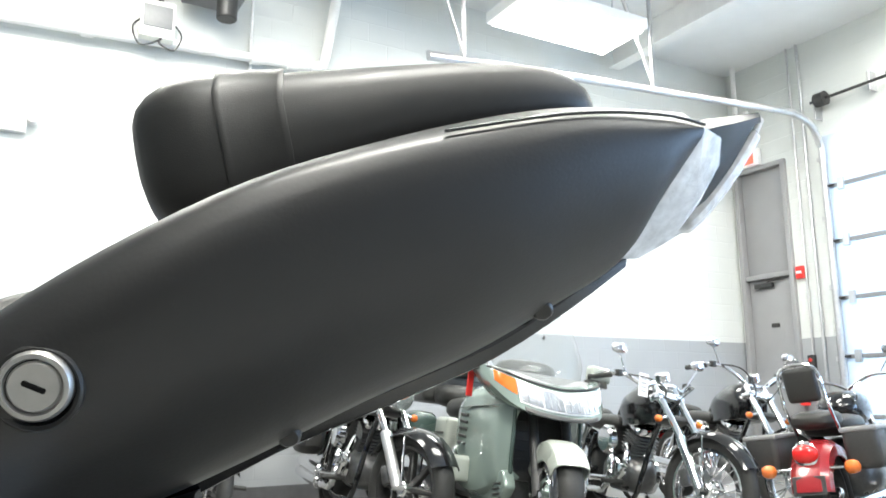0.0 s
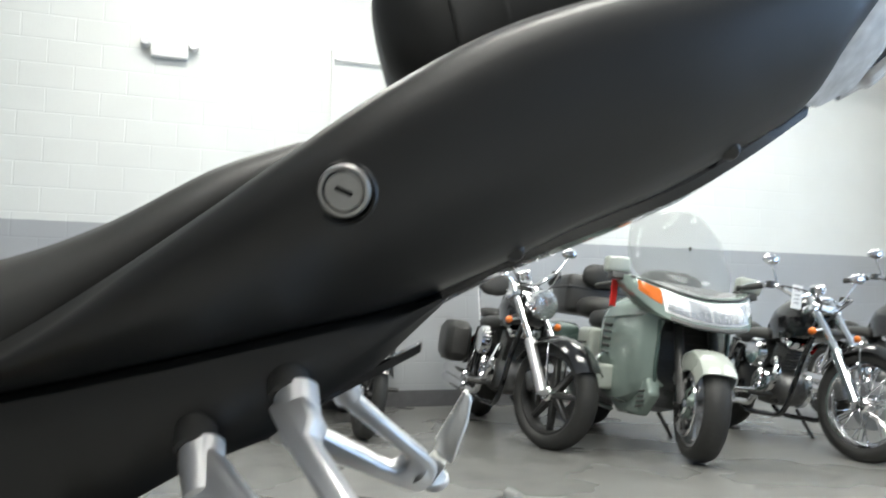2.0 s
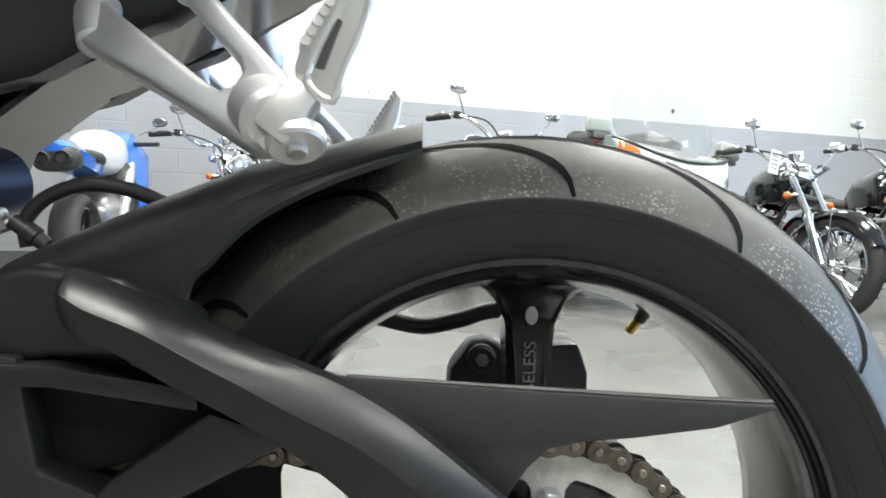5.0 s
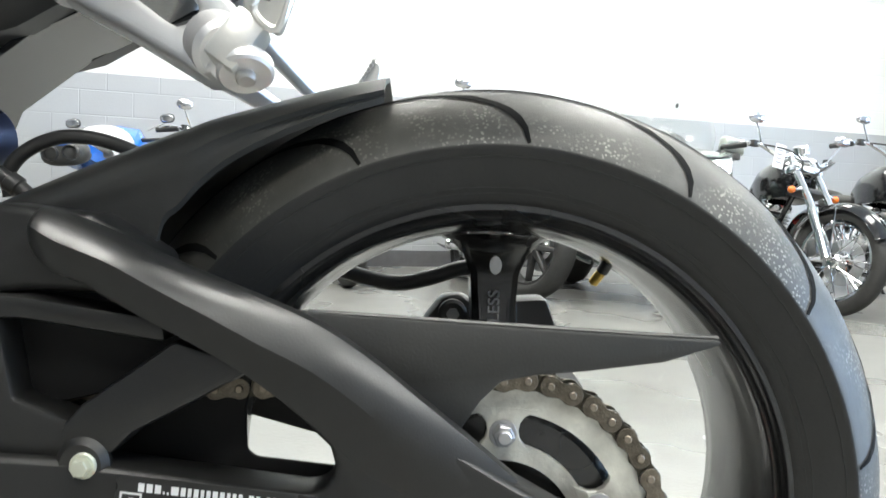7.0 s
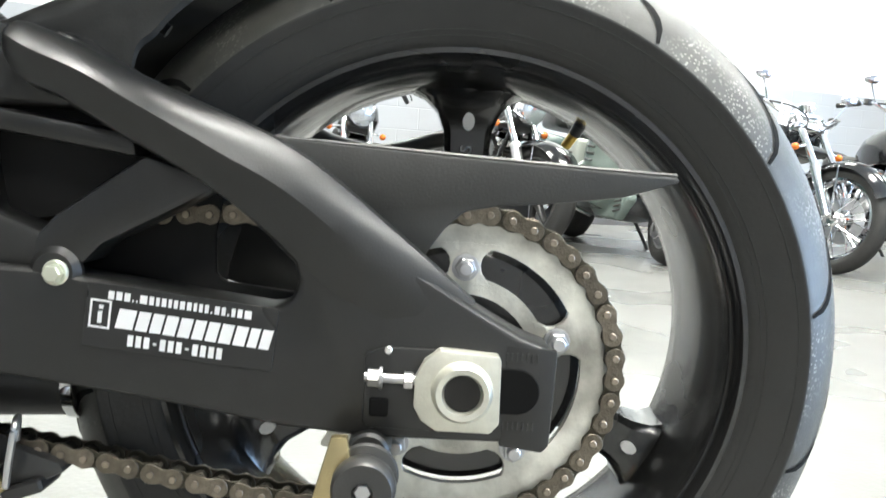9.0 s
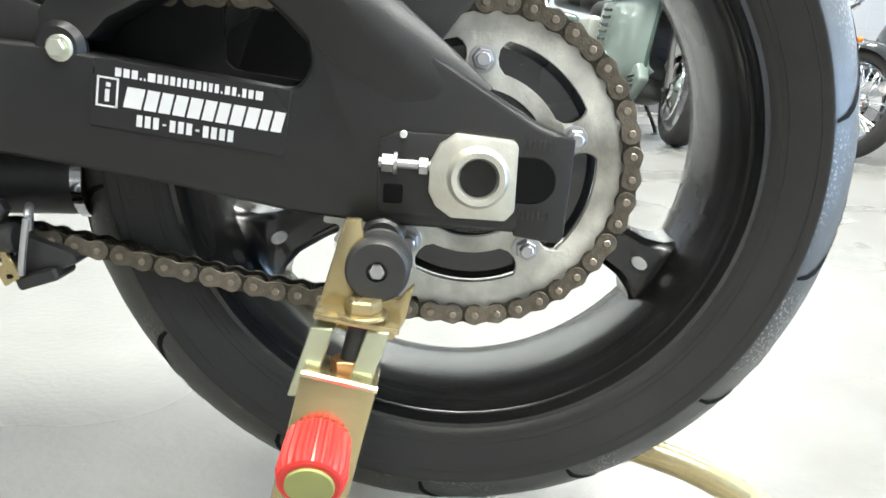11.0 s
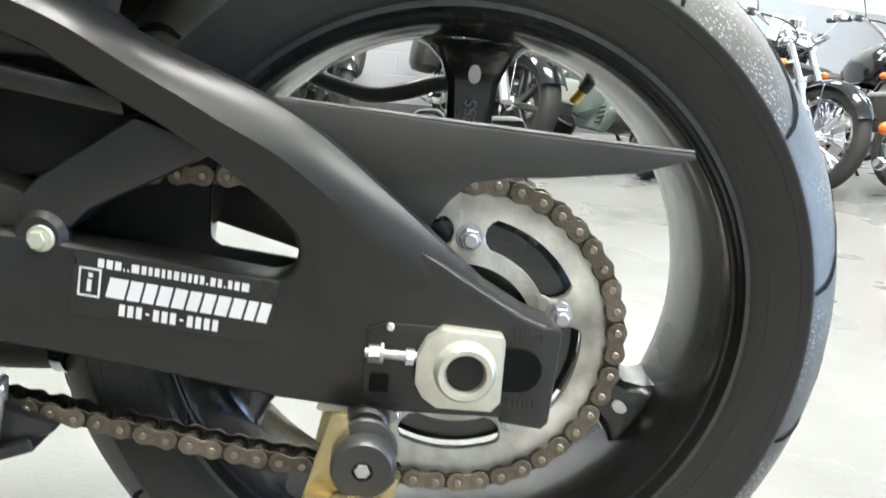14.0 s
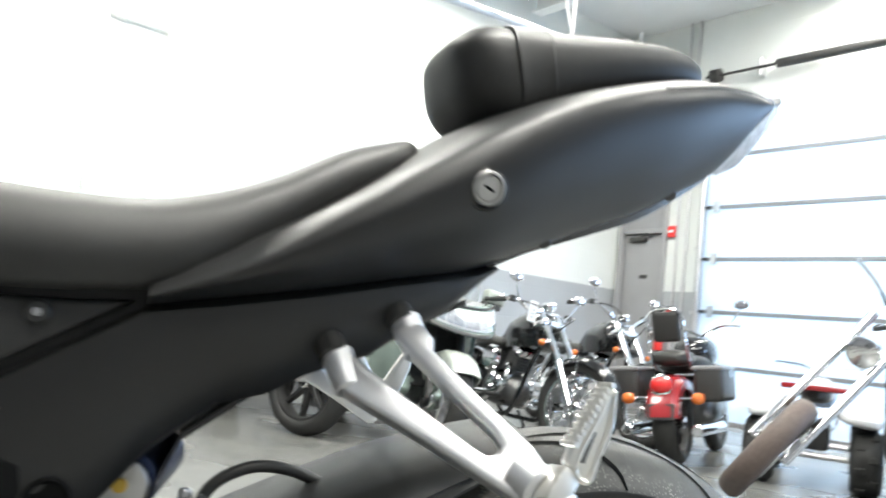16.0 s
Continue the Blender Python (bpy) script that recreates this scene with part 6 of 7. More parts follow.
        part("switch_box", box(0.05, 0.05, 0.045, 0.01, 2, S @ T((-0.49, s * 0.345, hz))), M_BLKPL, hb)
        mirror(hb, S @ Vector((-0.46, s * 0.31, hz)), S @ Vector((-0.45, s * 0.40, hz + 0.13)), M_CHROME)
    for k, s in enumerate((-1, 1)):
        part("cable", tube([S @ Vector((-0.47, s * 0.32, hz)), S @ Vector((-0.33, s * 0.22, hz - 0.02)), S @ Vector((-0.30, s * 0.10, 0.92)), S @ Vector((-0.40, s * 0.03, 0.78))], 0.006, 6), M_BLKPL, o)
    part("speedometer", cyl(0.05, 0.06, 24, 0.008, S @ T((-0.42, 0, 1.02)) @ RX(90) @ RX(20)), M_CHROME, o)
    # frame, tank, seat, fender
    fr = frame_mat or M_GLOSS
    for s in (-1, 1):
        part("frame_tube", tube([(-0.42, s * 0.04, 0.85), (-0.50, s * 0.10, 0.55), (-0.58, s * 0.14, 0.22), (-0.80, s * 0.14, 0.17), (-1.15, s * 0.14, 0.19), (-1.30, s * 0.13, 0.40), (-1.28, s * 0.10, 0.62)], 0.018, 8), fr, o)
        part("swing_tube", rod((-1.22, s * 0.11, 0.36), (-L, s * 0.10, rr), 0.02, 10), fr, o)
        part("shock_absorber", rod((-L + 0.06, s * 0.125, rr + 0.03), (-L + 0.24, s * 0.125, rr + 0.36), 0.028, 14), M_CHROME, o)
        part("footpeg", rod((-0.72, s * 0.16, 0.30), (-0.72, s * 0.32, 0.30), 0.017, 10), M_BLKPL, o)
    rings = []
    for tx, zt, zb, w in smooth_rows([(-0.46, 0.86, 0.80, 0.03), (-0.50, 0.94, 0.73, 0.10), (-0.62, 0.99, 0.70, 0.155), (-0.80, 0.97, 0.69, 0.155), (-0.95, 0.88, 0.69, 0.11), (-1.02, 0.80, 0.70, 0.05)], 3):
        h = zt - zb
        half = [(0, zt), (w * 0.45, zt - 0.03 * h), (w * 0.85, zt - 0.25 * h), (w, zt - 0.55 * h), (w * 0.8, zb), (0.02, zb)]
        rings.append([(tx, -yy, z) for yy, z in half] + [(tx, yy, z) for yy, z in half[-1:0:-1]])
    part("fuel_tank", loft(rings), paint, o, "glossy teardrop fuel tank", 60)
    part("filler_cap", cyl(0.035, 0.03, 20, 0.006, T((-0.68, 0, 0.995)) @ RX(90)), M_CHROME, o)
    part("seat", blob(0.28, 0.155, 0.065, T((-1.18, 0, 0.71)), 24, 2.6), M_SEAT, o, "black vinyl saddle")
    part("pillion_pad", blob(0.17, 0.11, 0.045, T((-1.50, 0, 0.79)) @ RY(6), 20, 2.6), M_SEAT, o)
    rings = []
    for a in range(12, 150, 12):
        ring = []
        for f in (-1, -0.85, -0.5, 0, 0.5, 0.85, 1):
            r2 = rr + 0.05 - 0.06 * abs(f) ** 3
            ring.append((-L - r2 * math.cos(math.radians(a)), f * 0.10, rr + r2 * math.sin(math.radians(a))))
        for f in (1, 0.85, 0.5, 0, -0.5, -0.85, -1):
            r2 = rr + 0.056 - 0.06 * abs(f) ** 3
            ring.append((-L - r2 * math.cos(math.radians(a)), f * 0.104, rr + r2 * math.sin(math.radians(a))))
        rings.append(ring)
    part("rear_fender", loft(rings), paint, o)
    part("tail_lamp", blob(0.03, 0.06, 0.04, T((-L - rr * 0.9, 0, rr + 0.24))), M_REDLENS, o, "red tail lamp")
    # V engine with finned barrels, covers and pipes
    en = part("engine_case", blob(0.25, 0.13, 0.13, T((-0.92, 0, 0.36)), 20, 3), M_ENGINE, o, "polished engine case")
    part("primary_cover", cyl(0.13, 0.05, 28, 0.012, T((-0.90, 0.15, 0.36))), M_CHROME, en)
    part("cam_cover", cyl(0.10, 0.05, 28, 0.012, T((-0.86, -0.15, 0.38))), M_CHROME, en)
    for a, bx in ((24, -0.84), (-24, -0.98)):
        cm = T((bx, 0, 0.48)) @ RY(a)
        for i in range(7):
            part("fin", box(0.17, 0.19, 0.008, 0.003, 1, cm @ T((0, 0, 0.02 + 0.024 * i))), M_ENGINE, en)
        part("barrel", cyl(0.065, 0.20, 18, 0, cm @ T((0, 0, 0.09)) @ RX(90)), M_DARKMET, en)
        part("rocker_cover", box(0.16, 0.17, 0.06, 0.018, 2, cm @ T((0, 0, 0.215))), M_CHROME, en)
    part("air_cleaner", cyl(0.10, 0.07, 28, 0.015, T((-0.90, -0.20, 0.58))), M_CHROME, o, "round chrome air cleaner")
    for k, z in ((0, 0.30), (1, 0.22)):
        part("exhaust_pipe", tube([(-0.76 - 0.2 * k, -0.12, 0.55), (-0.62 - 0.2 * k, -0.20, 0.44), (-0.72 - 0.15 * k, -0.21, z + 0.03), (-1.05, -0.21, z), (-1.30, -0.21, z)], 0.024, 10), M_CHROME, o)
        part("silencer", rod((-1.22, -0.21, z), (-1.95, -0.21, z + 0.03), 0.042, 16, bev=0.008), M_CHROME, o, "chrome silencer")
    part("side_stand", tube([(-0.90, 0.14, 0.22), (-0.88, 0.24, 0.08), (-0.84, 0.30, -0.03)], 0.012, 8), M_DARKMET, o)
    if bags:
        for s in (-1, 1):
            part("saddlebag", blob(0.24, 0.10, 0.16, T((-L, s * 0.26, 0.55)), 18, 4), M_BLKPL, o, "black leather saddlebag")
    if back:
        part("backrest_bar", tube([(-1.42, -0.12, 0.72), (-1.62, -0.12, 0.98), (-1.66, -0.08, 1.13), (-1.66, 0.08, 1.13), (-1.62, 0.12, 0.98), (-1.42, 0.12, 0.72)], 0.010, 8), M_CHROME, o)
        part("backrest_pad", blob(0.035, 0.12, 0.10, T((-1.62, 0, 1.04)) @ RY(-12), 18, 3), M_SEAT, o, "black padded backrest")
    if tag:
        tg = part("price_tag", box(0.004, 0.105, 0.15, 0.0, 1, S @ T((-0.385, -0.22, hz - 0.06)) @ RZ(8)), M_PAPER, o, "white paper tag on the bar")
        for i in range(4):
            part("tag_line", box(0.001, 0.06, 0.006, 0, 1, S @ T((-0.3825, -0.22, hz - 0.10 + 0.026 * i)) @ RZ(8)), M_GREYPT, tg)
    return o


def tourer():
    """Large touring machine with a wide fairing."""
    o = parked("touring_motorcycle", "grey-green touring motorcycle with wide fairing and clear windscreen", 1.39, 3.96, -80, 8)
    L, rf = 1.70, 0.305
    S = T((-0.1, 0, 0.4)) @ RZ(-10) @ T((0.1, 0, -0.4))
    wheel(o, S @ T((0, 0, rf)), rf, 0.15, M_ALU, 0, 10)
    wheel(o, T((-L, 0, 0.32)), 0.32, 0.17, M_ALU, 0, 10)
    for s in (-1, 1):
        part("fork_leg", rod(S @ Vector((-0.02, s * 0.105, rf)), S @ Vector((-0.30, s * 0.105, 0.86)), 0.030, 14), M_DARKMET, o)
        part("caliper", box(0.09, 0.04, 0.12, 0.015, 2, S @ T((-0.12, s * 0.105, rf + 0.06)) @ RY(-20)), M_CHROME, o)
        dc = part("wheel_disc_cover", revolve([(-0.006, 0.172), (-0.014, 0.165), (-0.018, 0.12), (-0.024, 0.05), (-0.034, 0.045), (-0.036, 0.0005)], 32, S @ T((0, s * 0.085, rf)) @ (RZ(180) if s > 0 else RZ(0))), M_CHROME, o, "chrome disc cover")
        for i in range(8):
            part("cover_slot", box(0.05, 0.006, 0.014, 0.002, 1, S @ T((0, s * 0.106, rf)) @ RY(45 * i) @ T((0.11, 0, 0))), M_DARKMET, dc)
    # deep front fender with straight sides
    rings = []
    for a in range(38, 158, 8):
        e = math.radians(a)
        up = [(f, rf + 0.034 - d) for f, d in ((-1, 0.125), (-1, 0.05), (-0.9, 0.02), (-0.6, 0.004), (0, 0), (0.6, 0.004), (0.9, 0.02), (1, 0.05), (1, 0.125))]
        ring = [S @ Vector((r2 * math.cos(e), f * 0.105, rf + r2 * math.sin(e))) for f, r2 in up]
        ring += [S @ Vector(((r2 - 0.008) * math.cos(e), f * 0.098, rf + (r2 - 0.008) * math.sin(e))) for f, r2 in up[::-1]]
        rings.append(ring)
    part("front_fender", loft(rings), M_CREAMGR, o, "pale grey-green front fender")
    for s in (-1, 1):
        # tall side panel, curved inwards to the wheel opening
        rings = []
        for x, y, z0, z1 in smooth_rows([(-0.215, 0.235, 0.40, 0.79), (-0.29, 0.290, 0.33, 0.83), (-0.42, 0.325, 0.27, 0.845), (-0.58, 0.345, 0.25, 0.85), (-0.76, 0.345, 0.30, 0.85), (-0.84, 0.335, 0.44, 0.84)], 3):
            yo = [(y - 0.06, z0), (y - 0.012, z0 + 0.03), (y, z0 + 0.10), (y + 0.004, (z0 + z1) / 2), (y, z1 - 0.06), (y - 0.02, z1)]
            rings.append([(x, s * yy, z) for yy, z in yo] + [(x, s * (yy - 0.022), z) for yy, z in yo[::-1]])
        sp = part("side_fairing", loft(rings), M_GREEN, o, "grey-green side fairing", 45)
        part("opening_trim", tube([(-0.22, s * 0.225, 0.79), (-0.205, s * 0.228, 0.68), (-0.205, s * 0.228, 0.52), (-0.22, s * 0.22, 0.40), (-0.30, s * 0.20, 0.28)], 0.012, 8), M_DKGREEN, sp)
        for i in range(5):
            part("vent_slat", box(0.13, 0.012, 0.016, 0.003, 1, T((-0.70, s * 0.352, 0.56 + 0.045 * i)) @ RY(4)), M_BLKPL, sp)
        part("panel_line", box(0.50, 0.010, 0.010, 0.003, 1, T((-0.50, s * 0.345, 0.795)) @ RY(-3) @ RZ(s * -6)), M_DKGREEN, sp)
        part("chin_panel", prism([(-0.16, 0.34), (-0.22, 0.44), (-0.50, 0.36), (-0.78, 0.28), (-0.60, 0.19), (-0.30, 0.20)], s * 0.19, s * 0.27, 0.02, 3), M_GREEN, o, "grey-green belly panel", 40)
        for i in range(4):
            part("chin_slat", box(0.10, 0.012, 0.012, 0.003, 1, T((-0.27, s * 0.272, 0.26 + 0.03 * i)) @ RY(-8)), M_BLKPL, o)
        cc = part("cylinder_cover", box(0.22, 0.15, 0.16, 0.025, 3, T((-0.66, s * 0.39, 0.40))), M_CREAMGR, o, "pale metal cylinder cover")
        part("cover_trim", box(0.15, 0.02, 0.09, 0.008, 2, T((-0.66, s * 0.468, 0.40))), M_CHROME, cc)
        part("guard_bar", tube([(-0.60, s * 0.30, 0.20), (-0.54, s * 0.44, 0.24), (-0.52, s * 0.48, 0.36), (-0.56, s * 0.46, 0.50), (-0.66, s * 0.36, 0.55)], 0.013, 8), M_CHROME, o)
        part("side_cover", box(0.26, 0.10, 0.24, 0.035, 3, T((-1.12, s * 0.30, 0.60))), M_CREAMGR, o, "pale side cover")
        for i in range(3):
            part("side_slat", box(0.14, 0.012, 0.014, 0.003, 1, T((-1.12, s * 0.354, 0.53 + 0.04 * i))), M_BLKPL, o)
        part("saddlebag", box(0.52, 0.22, 0.34, 0.06, 4, T((-1.74, s * 0.34, 0.58))), M_DKGREEN, o, "dark green hard saddlebag")
        part("rear_engine_guard", tube([(-1.35, s * 0.25, 0.25), (-1.30, s * 0.40, 0.30), (-1.38, s * 0.42, 0.42), (-1.50, s * 0.30, 0.45)], 0.013, 8), M_CHROME, o)
        part("silencer", rod((-1.15, s * 0.24, 0.24), (-2.05, s * 0.26, 0.26), 0.048, 16, bev=0.01), M_CHROME, o)
        part("grip", tube([(-0.72, s * 0.12, 1.02), (-0.80, s * 0.28, 1.03), (-0.92, s * 0.38, 1.00)], 0.018, 10), M_BLKPL, o)
    part("radiator", box(0.05, 0.54, 0.46, 0.01, 2, T((-0.46, 0, 0.60))), M_BLKPL, o, "black radiator")
    for i in range(6):
        part("radiator_bar", box(0.012, 0.46, 0.010, 0.002, 1, T((-0.430, 0, 0.44 + 0.06 * i))), M_DARKMET, o)
    part("opening_shelf", box(0.22, 0.44, 0.03, 0.01, 2, T((-0.24, 0, 0.815))), M_BLKPL, o)
    # upper fairing: a reclined face across the front that sweeps back to two pointed corners
    face = [(-0.47, -0.36, 1.040, -0.37, 1.085), (-0.42, -0.23, 0.955, -0.29, 1.082), (-0.33, -0.09, 0.860, -0.20, 1.055), (-0.20, -0.005, 0.815, -0.135, 1.020), (0.0, 0.025, 0.800, -0.115, 1.000), (0.20, -0.005, 0.815, -0.135, 1.020), (0.33, -0.09, 0.860, -0.20, 1.055), (0.42, -0.23, 0.955, -0.29, 1.082), (0.47, -0.36, 1.040, -0.37, 1.085)]
    fine = smooth_rows(face, 5)

    def on_face(y, f, out=0.0):
        k = [r[0] for r in fine]
        x0, z0, x1, z1 = (float(np.interp(y, k, [r[n] for r in fine])) for n in (1, 2, 3, 4))
        return Vector((x0 + (x1 - x0) * f + out * 0.8, y, z0 + (z1 - z0) * f + out * 0.5))

    rings = []
    for y, x0, z0, x1, z1 in fine:
        rings.append([(x0, y, z0), (x0 * 0.75 + x1 * 0.25 + 0.006, y, z0 * 0.75 + z1 * 0.25), (x0 * 0.25 + x1 * 0.75 + 0.006, y, z0 * 0.25 + z1 * 0.75), (x1, y, z1), (x1 - 0.03, y, z1 + 0.008), (x1 - 0.14, y, z1 + 0.012), (x1 - 0.16, y, z0 + 0.03), (x0 - 0.06, y, z0 - 0.004)])
    up = part("upper_fairing", loft(rings), M_GREEN, o, "grey-green upper fairing", 40)

    def strip(y0, y1, f0, f1, out, n=8):
        rings = []
        for k in range(n + 1):
            y = y0 + (y1 - y0) * k / n
            rings.append([on_face(y, f0, -0.004), on_face(y, f0, out), on_face(y, (f0 + f1) / 2, out + 0.004), on_face(y, f1, out), on_face(y, f1, -0.004)])
        return loft(rings)
    hl = part("headlamp", strip(-0.295, 0.295, 0.16, 0.80, 0.010), M_STEEL, up, "wide headlamp unit", 50)
    for y0, y1 in ((-0.285, -0.155), (-0.145, -0.005), (0.005, 0.145), (0.155, 0.285)):
        ln = part("headlamp_lens", strip(y0, y1, 0.21, 0.75, 0.015, 4), M_HLENS, hl, "clear faceted lens", 50)
        for k in (0.3, 0.7):
            y = y0 + (y1 - y0) * k
            part("lens_flute", rod(on_face(y, 0.25, 0.020), on_face(y, 0.70, 0.020), 0.003, 6), M_CHROME, ln)
    for y0, y1, mt in ((-0.415, -0.305, M_AMBER), (0.305, 0.415, M_LENS)):
        part("corner_indicator", strip(y0, y1, 0.34, 0.80, 0.010, 4), mt, up, "corner indicator lens", 50)
    part("lamp_chin", strip(-0.27, 0.27, -0.02, 0.10, 0.006), M_BLKPL, up)
    part("face_trim", tube([on_face(y, 0.92, 0.006) for y in (-0.44, -0.33, -0.2, 0, 0.2, 0.33, 0.44)], 0.008, 8), M_BLKPL, up, "dark trim under the windscreen")
    # dark shelf behind the screen's foot
    rings = []
    for x, w, z1 in smooth_rows([(-0.14, 0.24, 1.010), (-0.27, 0.335, 1.060), (-0.38, 0.375, 1.085), (-0.48, 0.385, 1.090)], 2):
        rings.append([(x, -w, z1), (x, w, z1), (x, w, z1 - 0.02), (x, -w, z1 - 0.02)])
    part("fairing_shelf", loft(rings), M_GREYPT, up, "dark grey shelf under the windscreen")
    for s in (-1, 1):
        mr = part("mirror", box(0.09, 0.17, 0.10, 0.022, 3, T((-0.42, s * 0.50, 1.150)) @ RX(s * -4)), M_CREAMGR, up, "pale mirror housing")
        part("mirror_stem", prism([(-0.46, 1.06), (-0.36, 1.06), (-0.38, 1.11), (-0.45, 1.11)], s * 0.40, s * 0.55, 0.01, 2), M_BLKPL, mr)
    # tall clear windscreen, its foot swept forward to the lamps
    rings = []
    for t in range(11):
        k = t / 10
        z = 1.000 + 0.57 * k
        w = (0.30 + 0.10 * min(1, k * 3)) * (1 - 0.20 * k ** 3) * (1.0 if k < 0.85 else 1 - (k - 0.85) * 1.5)
        x0 = -0.12 - 0.34 * k ** 0.6
        row = [(x0 - 0.17 * f * f, f * w, z - 0.03 * f * f + 0.05 * f * f * (1 - k)) for f in (-1, -0.75, -0.4, 0, 0.4, 0.75, 1)]
        rings.append([Vector(p) for p in row] + [Vector((p[0] - 0.005, p[1], p[2])) for p in row[::-1]])
    ws = part("windscreen", loft(rings), M_SCREEN, up, "tall clear windscreen", 60)
    part("windscreen_vent", blob(0.012, 0.012, 0.016, T((-0.37, 0, 1.32))), M_BLKPL, ws)
    part("dash", blob(0.16, 0.20, 0.09, T((-0.60, 0, 1.05)), 20, 3), M_BLKPL, o, "black instrument hood")
    part("tank_cover", blob(0.34, 0.20, 0.16, T((-0.98, 0, 0.82)), 20, 2.6), M_GREEN, o)
    part("seat", blob(0.30, 0.20, 0.09, T((-1.30, 0, 0.80)), 20, 3), M_SEAT, o, "wide black saddle")
    part("pillion_seat", blob(0.20, 0.20, 0.09, T((-1.68, 0, 0.90)), 20, 3), M_SEAT, o)
    part("trunk", box(0.42, 0.56, 0.32, 0.05, 3, T((-1.98, 0, 1.00))), M_BLKPL, o, "black top case")
    part("trunk_band", box(0.43, 0.57, 0.02, 0.006, 1, T((-1.98, 0, 1.05))), M_DARKMET, o)
    part("backrest_pad", blob(0.06, 0.17, 0.10, T((-1.76, 0, 1.16)), 18, 3), M_SEAT, o)
    part("red_tag", box(0.008, 0.055, 0.17, 0.004, 1, T((-0.47, -0.435, 0.93)) @ RZ(20)), M_RED, o, "red hanging tag")
    up.matrix_basis = T((0, 0, -0.045)) @ Matrix.Diagonal((1, 0.91, 1, 1))
    part("engine", blob(0.40, 0.26, 0.16, T((-0.98, 0, 0.36)), 20, 3.5), M_ENGINE, o)
    part("side_stand", tube([(-0.95, 0.18, 0.22), (-0.93, 0.28, 0.08), (-0.90, 0.34, -0.04)], 0.013, 8), M_DARKMET, o)


M_CREAMGR = mat("pale_grey_green", (0.37, 0.40, 0.36), 0.3, 0, 0.05, 20, coat=0.4)
tourer()
cruiser("cruiser_motorcycle", "black cruiser with a single round headlamp and cast wheels", 0.55, 4.40, -80, scale=1.08, steer=24, spokes=0, cast=8, bars="mid", rf=0.32, wf=0.14, bags=True, back=True, lean=8, forkmat=M_ALU)
cruiser("cruiser_motorcycle", "black cruiser with spoked front wheel and paper tag", 2.34, 4.02, -84, scale=0.99, steer=18, spokes=28, bars="low", rf=0.335, tag=True, head="none", lean=8)
cruiser("cruiser_motorcycle", "black cruiser with chrome bars beside the red machine", 3.30, 4.55, -88, steer=14, spokes=20, bars="mid", rf=0.33, lean=8, head="none")
cruiser("cruiser_motorcycle", "black cruiser with a large cast wheel turned aside", -1.37, 4.80, -78, rim_mat=M_ALU, steer=38, spokes=0, cast=9, bars="low", rf=0.34, wf=0.12, lean=8)
cruiser("cruiser_motorcycle", "black cruiser with round headlamp and small saddlebags", -0.62, 4.75, -80, steer=10, spokes=0, cast=7, bars="mid", rf=0.31, bags=True, lean=8)

cruiser("cruiser_motorcycle", "black cruiser with round chrome headlamp by the overhead door", 4.35, 2.85, 222, steer=8, spokes=20, bars="mid", rf=0.33, lean=8)


